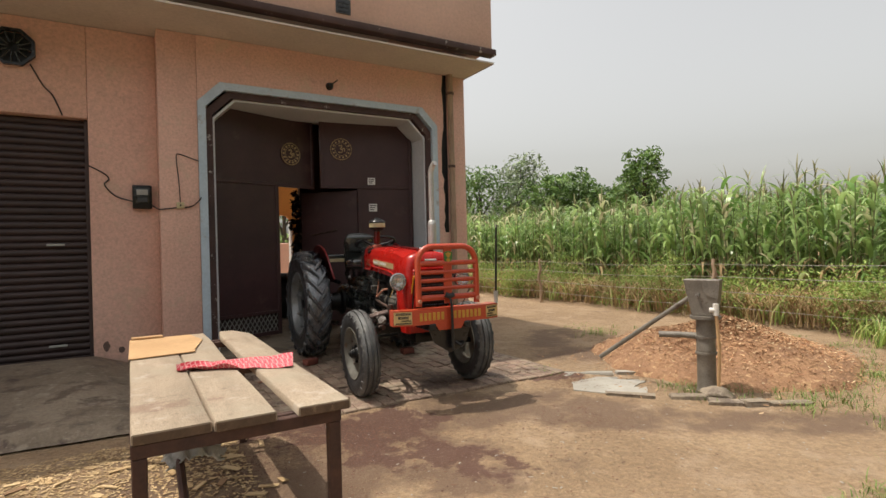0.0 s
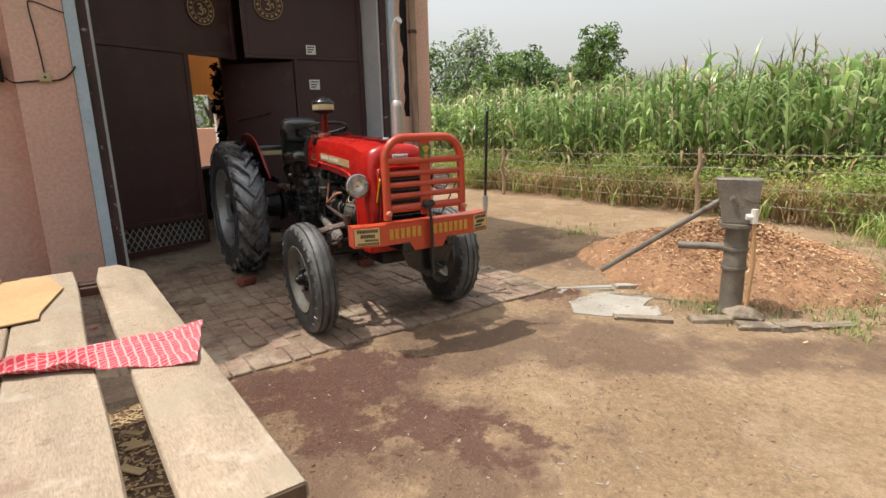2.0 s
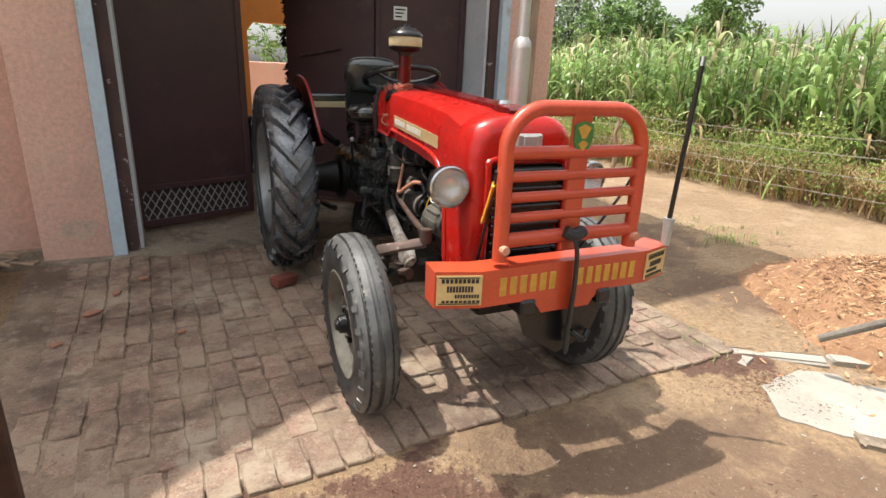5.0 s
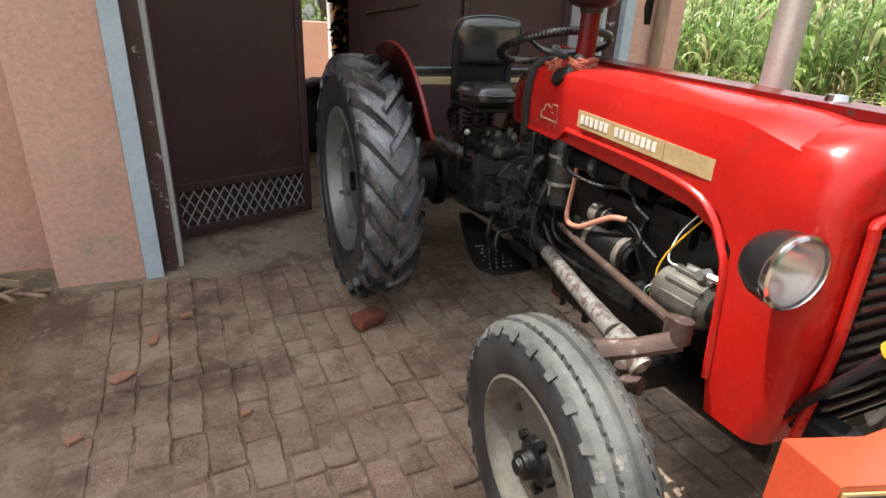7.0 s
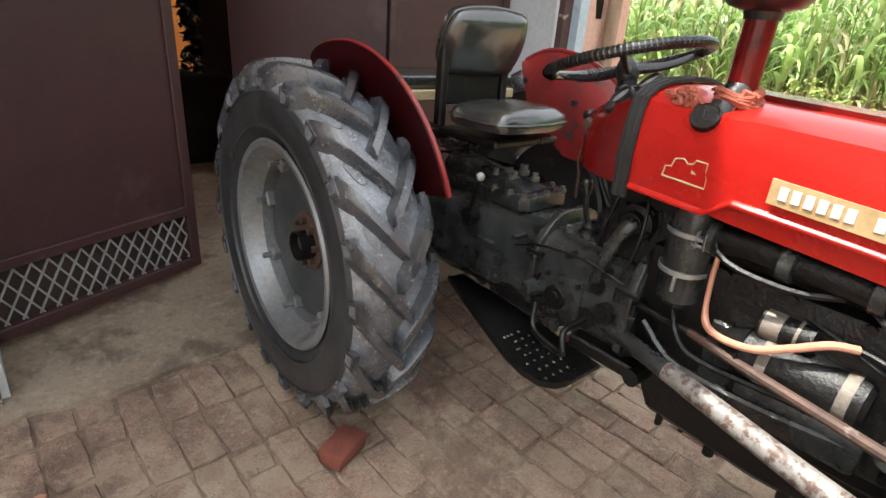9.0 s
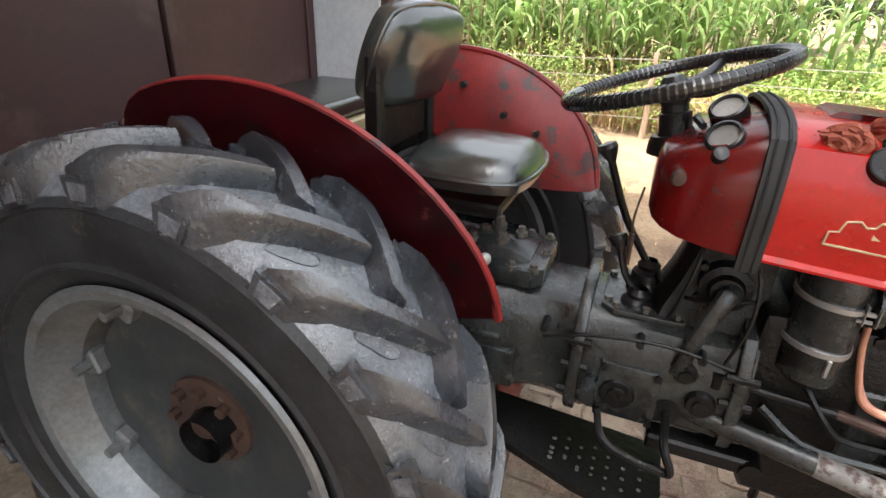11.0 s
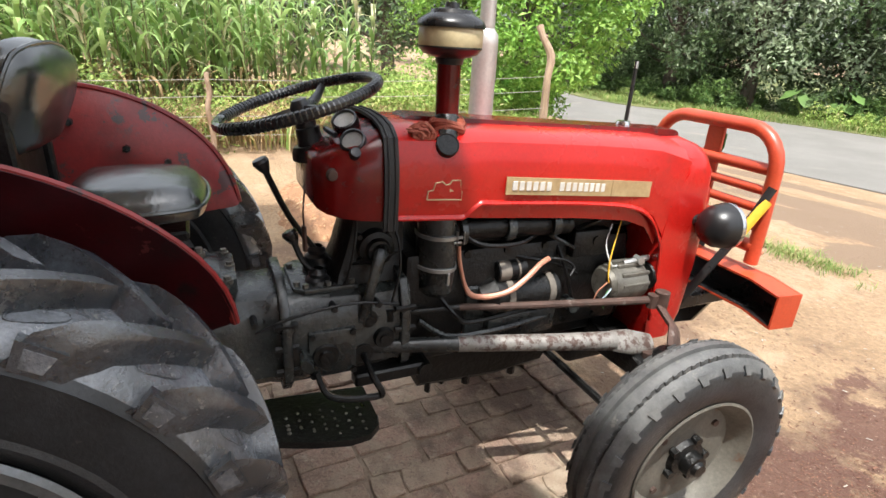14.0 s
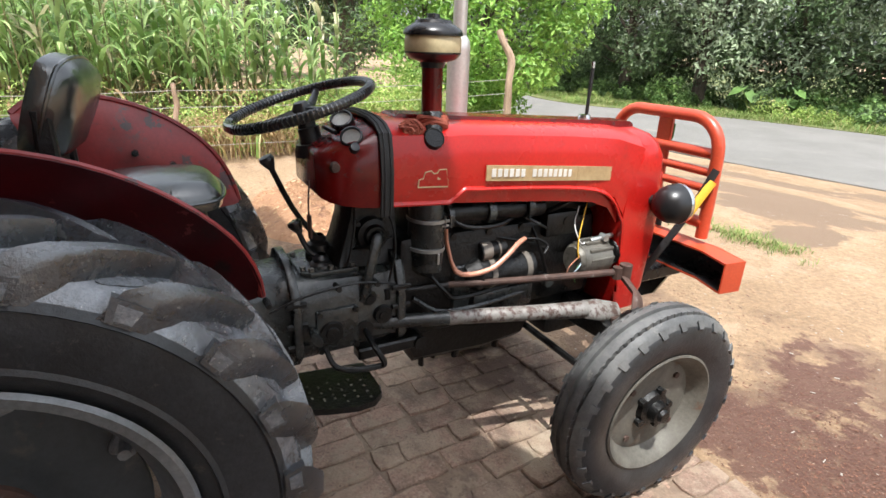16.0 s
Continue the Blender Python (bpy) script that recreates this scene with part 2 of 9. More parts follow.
M = dict(
    dirt=mat("dirt", (0.375, 0.255, 0.150), (0.285, 0.188, 0.108), (0.19, 0.118, 0.073), 0.75, 30, 0.95, bump=1.0, spots=0.61, dist=0.03, grain=2.8),
    asphalt=mat("asphalt", (0.185, 0.176, 0.162), (0.15, 0.142, 0.13), (0.24, 0.215, 0.18), 0.5, 90, 0.9, bump=0.5, grain=1.8),
    verge=mat("verge", (0.10, 0.14, 0.035), (0.17, 0.17, 0.06), (0.3, 0.22, 0.12), 1.2, 30, 0.95, bump=0.8, dist=0.02),
    brick=mat("paving_brick", (0.37, 0.238, 0.175), (0.265, 0.18, 0.133), (0.42, 0.33, 0.245), 9, 95, 0.85, bump=0.9, spots=0.56, vary=0.22, dist=0.010, grain=3.0),
    patchdark=mat("sooty_plaster", (0.10, 0.065, 0.055), (0.17, 0.11, 0.09), (0.3, 0.2, 0.16), 22, 60, 0.95, bump=0.3, spots=0.6),
    patchgrey=mat("damp_plaster", (0.50, 0.36, 0.285), (0.58, 0.38, 0.30), (0.38, 0.31, 0.25), 9, 60, 0.95, bump=0.4, spots=0.55),
    dullalu=mat("dull_aluminium", (0.185, 0.175, 0.15), (0.105, 0.098, 0.083), (0.045, 0.038, 0.03), 12, 90, 0.42, metal=0.35, bump=0.3, spots=0.56, grain=1.8),
    terracotta=mat("terracotta", (0.42, 0.215, 0.14), (0.34, 0.165, 0.105), (0.5, 0.38, 0.28), 12, 80, 0.9, bump=0.4, spots=0.62),
    brickred=mat("red_brick", (0.22, 0.062, 0.042), (0.15, 0.045, 0.033), None, 9, 70, 0.9, bump=0.6, dist=0.005),
    joint=mat("joint_sand", (0.27, 0.192, 0.135), (0.19, 0.132, 0.095), (0.36, 0.27, 0.19), 3.2, 60, 0.92, grain=2.6, bump=0.9, spots=0.6, dist=0.008),
    pink=mat("pink_paint", (0.75, 0.475, 0.38), (0.69, 0.42, 0.335), (0.55, 0.345, 0.28), 1.1, 35, 0.9, bump=0.4, spots=0.64, dist=0.004, grain=1.6),
    upper=mat("upper_plaster", (0.70, 0.46, 0.37), (0.60, 0.39, 0.31), (0.32, 0.22, 0.18), 0.8, 25, 0.92, bump=0.3, spots=0.62),
    soffit=mat("soffit_plaster", (0.62, 0.55, 0.48), (0.54, 0.48, 0.42), (0.40, 0.34, 0.29), 1.2, 30, 0.92, bump=0.2, spots=0.68),
    bluegrey=mat("bluegrey_paint", (0.50, 0.60, 0.68), (0.44, 0.54, 0.62), (0.36, 0.36, 0.36), 2.5, 40, 0.75, bump=0.15, spots=0.7),
    whitewash=mat("whitewash", (0.66, 0.67, 0.68), (0.58, 0.60, 0.62), (0.42, 0.36, 0.32), 1.5, 40, 0.85, bump=0.2, spots=0.72),
    maroon=mat("maroon_paint", (0.066, 0.028, 0.029), (0.050, 0.022, 0.023), (0.095, 0.052, 0.046), 2.0, 50, 0.48, bump=0.08, spots=0.72),
    brownband=mat("brown_band", (0.085, 0.045, 0.04), (0.06, 0.034, 0.03), (0.22, 0.15, 0.12), 3.0, 40, 0.75, bump=0.2, spots=0.68),
    shutter=mat("shutter_paint", (0.052, 0.031, 0.03), (0.038, 0.024, 0.023), (0.13, 0.085, 0.07), 2.5, 40, 0.55, bump=0.15, spots=0.68),
    concrete=mat("concrete", (0.30, 0.24, 0.175), (0.215, 0.168, 0.12), (0.12, 0.085, 0.065), 1.6, 40, 0.9, bump=0.6, spots=0.56, dist=0.01, grain=1.8),
    cement=mat("cement_pale", (0.40, 0.37, 0.32), (0.32, 0.295, 0.25), (0.3, 0.25, 0.19), 3.0, 50, 0.85, bump=0.4, spots=0.62),
    orange=mat("ochre_paint", (0.72, 0.36, 0.09), (0.64, 0.31, 0.08), (0.4, 0.2, 0.07), 1.2, 30, 0.85, bump=0.2, spots=0.7),
    red=mat("tractor_red", (0.50, 0.014, 0.009), (0.41, 0.011, 0.008), (0.20, 0.018, 0.012), 3.0, 90, 0.27, bump=0.08, spots=0.68, coat=0.2, rough_var=0.09, ior=1.40),
    # darker copy of the bonnet red, for shade on cowl and intake pipe
    dashred=mat("shaded_red", (0.150, 0.006, 0.005), (0.095, 0.004, 0.004), (0.03, 0.012, 0.011), 7.0, 90, 0.22, bump=0.08, spots=0.62, coat=0.15, rough_var=0.08, ior=1.36),
    redworn=mat("fender_red", (0.27, 0.021, 0.020), (0.19, 0.016, 0.016), (0.07, 0.045, 0.045), 7.0, 90, 0.42, bump=0.15, spots=0.585, coat=0.05),
    redshade=mat("shaded_fender_red", (0.048, 0.003, 0.005), (0.022, 0.002, 0.003), (0.010, 0.006, 0.006), 5.0, 90, 0.40, bump=0.14, spots=0.57, ior=1.3),
    orangered=mat("guard_orange", (0.56, 0.075, 0.028), (0.48, 0.06, 0.025), (0.36, 0.05, 0.03), 4.0, 90, 0.36, bump=0.06, spots=0.68, coat=0.2),
    # pale bluish bases of lugs and tread floor include sky sheen besides dust
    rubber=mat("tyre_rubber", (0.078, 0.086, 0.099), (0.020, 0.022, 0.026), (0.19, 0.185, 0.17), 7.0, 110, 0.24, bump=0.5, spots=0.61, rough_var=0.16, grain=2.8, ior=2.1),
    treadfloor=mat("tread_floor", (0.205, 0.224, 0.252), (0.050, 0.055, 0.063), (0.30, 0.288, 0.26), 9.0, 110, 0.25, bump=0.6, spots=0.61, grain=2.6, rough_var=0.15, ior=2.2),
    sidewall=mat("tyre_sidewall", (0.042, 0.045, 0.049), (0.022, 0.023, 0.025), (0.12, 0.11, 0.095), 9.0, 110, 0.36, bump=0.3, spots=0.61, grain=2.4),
    rubberdust=mat("dusty_rubber", (0.15, 0.15, 0.145), (0.075, 0.077, 0.078), (0.27, 0.255, 0.225), 8.0, 110, 0.5, bump=0.35, spots=0.6),
    rim=mat("rim_silver", (0.27, 0.28, 0.288), (0.19, 0.198, 0.203), (0.17, 0.125, 0.095), 5.0, 70, 0.38, metal=0.4, bump=0.15, spots=0.66, grain=1.8),
    dish=mat("wheel_dish_grey", (0.062, 0.068, 0.072), (0.045, 0.05, 0.053), (0.12, 0.07, 0.05), 5.0, 70, 0.5, metal=0.2, bump=0.12, spots=0.66),
    dishpale=mat("front_dish_pale", (0.165, 0.155, 0.13), (0.11, 0.102, 0.085), (0.13, 0.075, 0.045), 7.0, 80, 0.6, metal=0.15, bump=0.2, spots=0.58, grain=1.8),
    castgrey=mat("cast_grey", (0.046, 0.051, 0.049), (0.013, 0.014, 0.014), (0.11, 0.10, 0.085), 13.0, 80, 0.27, grain=2.6, bump=0.4, spots=0.68, dist=0.004, rough_var=0.18, ior=1.55),
    blackoil=mat("oily_black", (0.008, 0.008, 0.008), (0.003, 0.003, 0.003), (0.035, 0.03, 0.024), 10.0, 80, 0.35, bump=0.6, spots=0.68, rough_var=0.2, dist=0.005, ior=1.42),
    rust=mat("rusty_steel", (0.105, 0.06, 0.046), (0.062, 0.038, 0.03), (0.24, 0.2, 0.175), 14.0, 120, 0.65, metal=0.3, bump=0.3, spots=0.6),
    paintworn=mat("worn_pale_paint", (0.28, 0.265, 0.245), (0.20, 0.188, 0.172), (0.09, 0.055, 0.044), 22.0, 120, 0.5, metal=0.2, bump=0.3, spots=0.48),
    steel=mat("grey_steel", (0.45, 0.45, 0.44), (0.36, 0.36, 0.35), (0.25, 0.2, 0.16), 8.0, 90, 0.4, metal=0.7, bump=0.12, spots=0.68),
    chrome=mat("bright_metal", (0.70, 0.70, 0.70), (0.62, 0.62, 0.62), None, 10, 90, 0.18, metal=1.0, bump=0.02, rough_var=0.06),
    alu=mat("silver_pipe", (0.62, 0.60, 0.57), (0.54, 0.51, 0.48), (0.45, 0.3, 0.25), 5, 90, 0.42, metal=0.6, bump=0.06, spots=0.68),
    vinyl=mat("black_vinyl", (0.034, 0.039, 0.037), (0.022, 0.026, 0.025), (0.07, 0.07, 0.062), 6, 40, 0.20, bump=0.25, rough_var=0.08, dist=0.006, spots=0.66, ior=1.9),
    plastic=mat("black_plastic", (0.018, 0.018, 0.019), (0.012, 0.012, 0.013), None, 10, 60, 0.3, bump=0.03),
    bandrub=mat("black_band", (0.025, 0.025, 0.026), (0.018, 0.018, 0.018), None, 10, 60, 0.65, bump=0.1),
    copper=mat("copper_hose", (0.62, 0.29, 0.19), (0.52, 0.23, 0.15), None, 14, 60, 0.38, bump=0.05),
    cream=mat("cream_band", (0.60, 0.50, 0.29), (0.52, 0.43, 0.25), None, 8, 60, 0.4, bump=0.04),
    rag=mat("red_rag", (0.40, 0.105, 0.06), (0.27, 0.07, 0.045), (0.52, 0.28, 0.19), 30, 120, 0.95, bump=0.5, spots=0.6),
    yellow=mat("yellow_sticker", (0.78, 0.44, 0.03), (0.72, 0.40, 0.03), None, 8, 60, 0.45, bump=0.02),
    gold=mat("gold_paint", (0.62, 0.33, 0.05), (0.52, 0.27, 0.04), (0.5, 0.08, 0.03), 22, 80, 0.5, bump=0.05, spots=0.66),
    plate=mat("sign_plate", (0.66, 0.48, 0.22), (0.60, 0.43, 0.18), None, 12, 80, 0.5, bump=0.03),
    ink=mat("black_ink", (0.03, 0.025, 0.02), (0.025, 0.02, 0.02), None, 20, 80, 0.6, bump=0.02),
    badge=mat("badge_cream", (0.50, 0.36, 0.19), (0.40, 0.27, 0.13), (0.30, 0.17, 0.09), 16, 90, 0.5, bump=0.05, spots=0.60),
    white=mat("white_paint", (0.78, 0.78, 0.76), (0.70, 0.70, 0.68), None, 12, 80, 0.5, bump=0.03),
    green=mat("green_paint", (0.06, 0.20, 0.05), (0.05, 0.16, 0.04), None, 12, 80, 0.5, bump=0.03),
    wood=mat("table_wood", (0.385, 0.30, 0.215), (0.30, 0.23, 0.165), (0.17, 0.12, 0.08), 2.6, 70, 0.8, grain=2.6, bump=0.5, spots=0.64, vary=0.12, stretch=(4, 0.7, 4), dist=0.003),
    endgrain=mat("shaded_plank_end", (0.15, 0.095, 0.06), (0.10, 0.065, 0.042), (0.26, 0.18, 0.11), 14, 90, 0.95, bump=0.6, spots=0.6),
    board=mat("hardboard", (0.55, 0.34, 0.17), (0.48, 0.29, 0.14), (0.38, 0.22, 0.10), 2.5, 60, 0.75, bump=0.1, spots=0.66),
    legrust=mat("table_frame_steel", (0.095, 0.045, 0.032), (0.06, 0.032, 0.026), None, 10, 90, 0.65, metal=0.2, bump=0.3),
    post=mat("post_wood", (0.40, 0.29, 0.20), (0.29, 0.2, 0.14), (0.5, 0.4, 0.3), 6, 60, 0.92, bump=0.6, stretch=(3, 3, 0.6)),
    bark=mat("bark", (0.11, 0.085, 0.06), (0.07, 0.055, 0.04), None, 5, 40, 0.95, bump=0.8, stretch=(3, 3, 0.6), dist=0.02),
    pumpiron=mat("pump_iron", (0.235, 0.208, 0.175), (0.16, 0.14, 0.116), (0.10, 0.07, 0.052), 6, 90, 0.58, metal=0.3, bump=0.35, spots=0.58, grain=2.0),
    galv=mat("galvanised", (0.46, 0.46, 0.44), (0.36, 0.36, 0.34), (0.25, 0.2, 0.16), 7, 90, 0.55, metal=0.4, bump=0.1, spots=0.66),
    pvc=mat("white_pvc", (0.74, 0.71, 0.66), (0.66, 0.62, 0.56), None, 10, 60, 0.5, bump=0.03),
    heap=mat("husk_heap", (0.345, 0.19, 0.10), (0.255, 0.135, 0.072), (0.17, 0.085, 0.05), 3.0, 35, 0.97, bump=0.9, spots=0.58, dist=0.02),
    wire=mat("fence_wire", (0.52, 0.49, 0.44), (0.42, 0.39, 0.34), None, 20, 90, 0.6, metal=0.4, bump=0.05),
    cloth=mat("grey_cloth", (0.40, 0.40, 0.38), (0.30, 0.30, 0.29), (0.62, 0.6, 0.56), 9, 120, 0.95, bump=0.4, spots=0.56),
    maize=leaf_mat("maize_leaf", (0.135, 0.255, 0.06), (0.41, 0.53, 0.21), (0.56, 0.50, 0.32), 0.32, 0.4),
    stalk=leaf_mat("maize_stalk", (0.10, 0.125, 0.045), (0.20, 0.185, 0.08), (0.34, 0.26, 0.14), 0.6, 0.05),
    tassel=leaf_mat("maize_tassel", (0.17, 0.17, 0.075), (0.28, 0.25, 0.12), None, 0.8, 0.1),
    drygrass=leaf_mat("dry_grass", (0.30, 0.20, 0.10), (0.44, 0.32, 0.17), None, 0.9, 0.15),
    weed=leaf_mat("weed_leaf", (0.16, 0.27, 0.055), (0.38, 0.47, 0.125), (0.48, 0.43, 0.2), 0.6, 0.32),
    grass=leaf_mat("grass_blade", (0.10, 0.18, 0.03), (0.22, 0.28, 0.07), (0.4, 0.32, 0.15), 0.6, 0.2),
    leafdark=leaf_mat("dark_tree_leaf", (0.045, 0.085, 0.03), (0.15, 0.215, 0.085), None, 0.6, 0.22, 0.6),
    leafgrey=leaf_mat("grey_tree_leaf", (0.17, 0.225, 0.125), (0.36, 0.42, 0.27), None, 0.55, 0.25, 0.5),
    leafbright=leaf_mat("bright_tree_leaf", (0.13, 0.28, 0.04), (0.32, 0.48, 0.10), None, 0.5, 0.4),
    leafmid=leaf_mat("mid_tree_leaf", (0.08, 0.16, 0.04), (0.20, 0.30, 0.085), None, 0.5, 0.28, 0.4),
    straw=leaf_mat("wood_chip", (0.42, 0.28, 0.14), (0.60, 0.44, 0.25), (0.25, 0.15, 0.08), 0.9, 0.0),
    crumb=leaf_mat("earth_crumb", (0.08, 0.035, 0.025), (0.19, 0.095, 0.06), None, 0.95, 0.0),
    husk=leaf_mat("husk_bits", (0.24, 0.105, 0.05), (0.46, 0.27, 0.14), (0.60, 0.46, 0.28), 0.95, 0.0),
)


def checked_cloth():
    """Red and white woven check."""
    m = mat("check_cloth", (0.62, 0.055, 0.085), (0.52, 0.045, 0.07), None, 8, 160, 0.95, bump=0.4)
    n, l = m.node_tree.nodes, m.node_tree.links
    p = n["Principled BSDF"]
    old = p.inputs["Base Color"].links[0].from_socket
    co = n.new("ShaderNodeTexCoord")
    waves = []
    for axis, s in (("X", 14.0), ("Y", 34.0)):
        w = n.new("ShaderNodeTexWave")
        w.bands_direction = axis
        w.inputs["Scale"].default_value, w.inputs["Distortion"].default_value = s, 1.5
        l.new(co.outputs["Object"], w.inputs["Vector"])
        g = n.new("ShaderNodeMath")
        g.operation, g.inputs[1].default_value = "GREATER_THAN", 0.88
        l.new(w.outputs["Fac"], g.inputs[0])
        waves.append(g.outputs[0])
    mx = n.new("ShaderNodeMath")
    mx.operation = "MAXIMUM"
    l.new(waves[0], mx.inputs[0])
    l.new(waves[1], mx.inputs[1])
    hf = n.new("ShaderNodeMath")
    hf.operation, hf.inputs[1].default_value = "MULTIPLY", 0.75
    l.new(mx.outputs[0], hf.inputs[0])
    k = n.new("ShaderNodeMix")
    k.data_type = "RGBA"
    l.new(hf.outputs[0], k.inputs[0])
    l.new(old, k.inputs[6])
    k.inputs[7].default_value = (0.66, 0.40, 0.38, 1)
    l.new(k.outputs[2], p.inputs["Base Color"])
    return m


M["check"] = checked_cloth()


def lens_glass():
    m = bpy.data.materials.new("lamp_glass")
    m.use_nodes = True
    p = m.node_tree.nodes["Principled BSDF"]
    p.inputs["Base Color"].default_value = (0.9, 0.92, 0.9, 1)
    p.inputs["Roughness"].default_value, p.inputs["Transmission Weight"].default_value = 0.12, 0.9
    p.inputs["IOR"].default_value = 1.45
    return m


M["lens"] = lens_glass()


def base_of(m):
    p = m.node_tree.nodes["Principled BSDF"]
    return p, p.inputs["Base Color"].links[0].from_socket


def overlay(m, colour, scale, lo, hi, amount=1.0, rough=None, stain=None, detail=7, seed=0.0, gain=0.62):
    """Lays a ragged film of a colour over a material, across all its pieces; a stain channel raises it where wanted."""
    n, l = m.node_tree.nodes, m.node_tree.links
    p, old = base_of(m)
    g = n.new("ShaderNodeNewGeometry")
    off = n.new("ShaderNodeVectorMath")
    off.inputs[1].default_value = (seed, seed * 1.7, seed * 0.3)
    l.new(g.outputs["Position"], off.inputs[0])
    t = n.new("ShaderNodeTexNoise")
    t.inputs["Scale"].default_value, t.inputs["Detail"].default_value, t.inputs["Roughness"].default_value = scale, detail, 0.66
    l.new(off.outputs[0], t.inputs["Vector"])
    fac = t.outputs["Fac"]
    if stain is not None:
        a = n.new("ShaderNodeVertexColor")
        a.layer_name = "stain"
        sp = n.new("ShaderNodeSeparateColor")
        l.new(a.outputs["Color"], sp.inputs[0])
        ad = n.new("ShaderNodeMath")
        ad.operation, ad.inputs[1].default_value = "MULTIPLY_ADD", gain
        l.new(sp.outputs[stain], ad.inputs[0])
        l.new(fac, ad.inputs[2])
        fac = ad.outputs[0]
    r = n.new("ShaderNodeMapRange")
    r.inputs["From Min"].default_value, r.inputs["From Max"].default_value, r.inputs["To Max"].default_value = lo, hi, amount
    l.new(fac, r.inputs["Value"])
    k = n.new("ShaderNodeMix")
    k.data_type = "RGBA"
    l.new(r.outputs[0], k.inputs[0])
    l.new(old, k.inputs[6])
    k.inputs[7].default_value = (*colour, 1)
    l.new(k.outputs[2], p.inputs["Base Color"])
    if rough is not None:
        rk = n.new("ShaderNodeMix")
        l.new(r.outputs[0], rk.inputs[0])
        l.new(p.inputs["Roughness"].links[0].from_socket, rk.inputs[2])
        rk.inputs[3].default_value = rough
        l.new(rk.outputs[0], p.inputs["Roughness"])


overlay(M["dirt"], (0.41, 0.298, 0.20), 3.1, 0.52, 0.66, 0.55, seed=3)                 # pale trodden dust
overlay(M["dirt"], (0.145, 0.088, 0.056), 2.6, 0.76, 0.94, 0.85, stain=1, seed=7, gain=0.5, detail=12)       # damp brown earth
overlay(M["dirt"], (0.105, 0.050, 0.035), 4.5, 0.80, 0.87, 0.92, stain=0, seed=5, gain=0.46, detail=12)     # dark red crumbs
overlay(M["dirt"], (0.185, 0.125, 0.082), 1.9, 0.76, 0.81, 0.95, stain=2, seed=9, gain=0.60, detail=9)          # drying silt
overlay(M["dirt"], (0.17, 0.11, 0.07), 30.0, 0.60, 0.68, 0.45, seed=21)               # specks and crumbs
overlay(M["dirt"], (0.55, 0.43, 0.31), 44.0, 0.62, 0.70, 0.5, seed=22)
overlay(M["brick"], (0.37, 0.285, 0.205), 3.4, 0.47, 0.60, 0.8, seed=2)                # sandy film
overlay(M["brick"], (0.13, 0.088, 0.066), 2.6, 0.54, 0.64, 0.55, rough=0.7, seed=8)
overlay(M["brick"], (0.12, 0.085, 0.064), 17.0, 0.57, 0.66, 0.45, seed=18, detail=10)
overlay(M["brick"], (0.44, 0.35, 0.26), 26.0, 0.60, 0.68, 0.45, seed=19)
overlay(M["joint"], (0.12, 0.085, 0.064), 17.0, 0.56, 0.66, 0.45, seed=18, detail=10)   # damp
overlay(M["joint"], (0.33, 0.25, 0.175), 3.4, 0.47, 0.60, 0.7, seed=2)
overlay(M["concrete"], (0.105, 0.075, 0.055), 3.0, 0.53, 0.60, 0.8, rough=0.6, seed=4, detail=9)
overlay(M["concrete"], (0.40, 0.34, 0.26), 11.0, 0.56, 0.66, 0.5, seed=33)
overlay(M["concrete"], (0.12, 0.09, 0.07), 38.0, 0.60, 0.68, 0.5, seed=34)
for key in ("brick", "joint"):                                                          # brown oil and mud, then pale dry silt
    overlay(M[key], (0.095, 0.058, 0.042), 1.5, 0.51, 0.60, 0.72, rough=0.6, seed=79, detail=12)
    overlay(M[key], (0.43, 0.35, 0.26), 2.1, 0.575, 0.64, 0.75, seed=80, detail=12)
overlay(M["brick"], (0.36, 0.285, 0.20), 10.0, 0.53, 0.60, 0.45, seed=35, detail=10)    # flaking silt skin
overlay(M["joint"], (0.36, 0.285, 0.20), 10.0, 0.54, 0.61, 0.45, seed=35, detail=10)
overlay(M["brick"], (0.085, 0.06, 0.05), 52.0, 0.60, 0.68, 0.6, seed=36)
overlay(M["joint"], (0.085, 0.06, 0.05), 52.0, 0.60, 0.68, 0.6, seed=36)
overlay(M["rubber"], (0.17, 0.165, 0.15), 28.0, 0.60, 0.69, 0.45, rough=0.6, seed=37)   # dried splashes
overlay(M["rim"], (0.14, 0.115, 0.09), 5.0, 0.54, 0.66, 0.6, rough=0.7, seed=38)
overlay(M["dish"], (0.20, 0.17, 0.13), 7.0, 0.56, 0.68, 0.5, rough=0.8, seed=39)
overlay(M["maroon"], (0.15, 0.105, 0.085), 2.2, 0.60, 0.74, 0.5, rough=0.8, seed=40)    # dust
overlay(M["brownband"], (0.42, 0.38, 0.34), 13.0, 0.62, 0.65, 0.85, seed=41, detail=9)  # flaked paint
overlay(M["bluegrey"], (0.30, 0.24, 0.19), 6.0, 0.58, 0.66, 0.6, seed=42, detail=9)
overlay(M["pink"], (0.60, 0.44, 0.33), 3.5, 0.56, 0.66, 0.55, seed=43, detail=9)        # worn paint
overlay(M["castgrey"], (0.10, 0.092, 0.078), 24.0, 0.62, 0.70, 0.4, rough=0.6, seed=44)
overlay(M["blackoil"], (0.05, 0.043, 0.034), 26.0, 0.65, 0.72, 0.3, rough=0.8, seed=45)
overlay(M["wood"], (0.17, 0.12, 0.08), 26.0, 0.59, 0.67, 0.6, seed=51)
overlay(M["wood"], (0.20, 0.12, 0.085), 3.2, 0.60, 0.66, 0.6, seed=77, detail=10)         # spilt stains
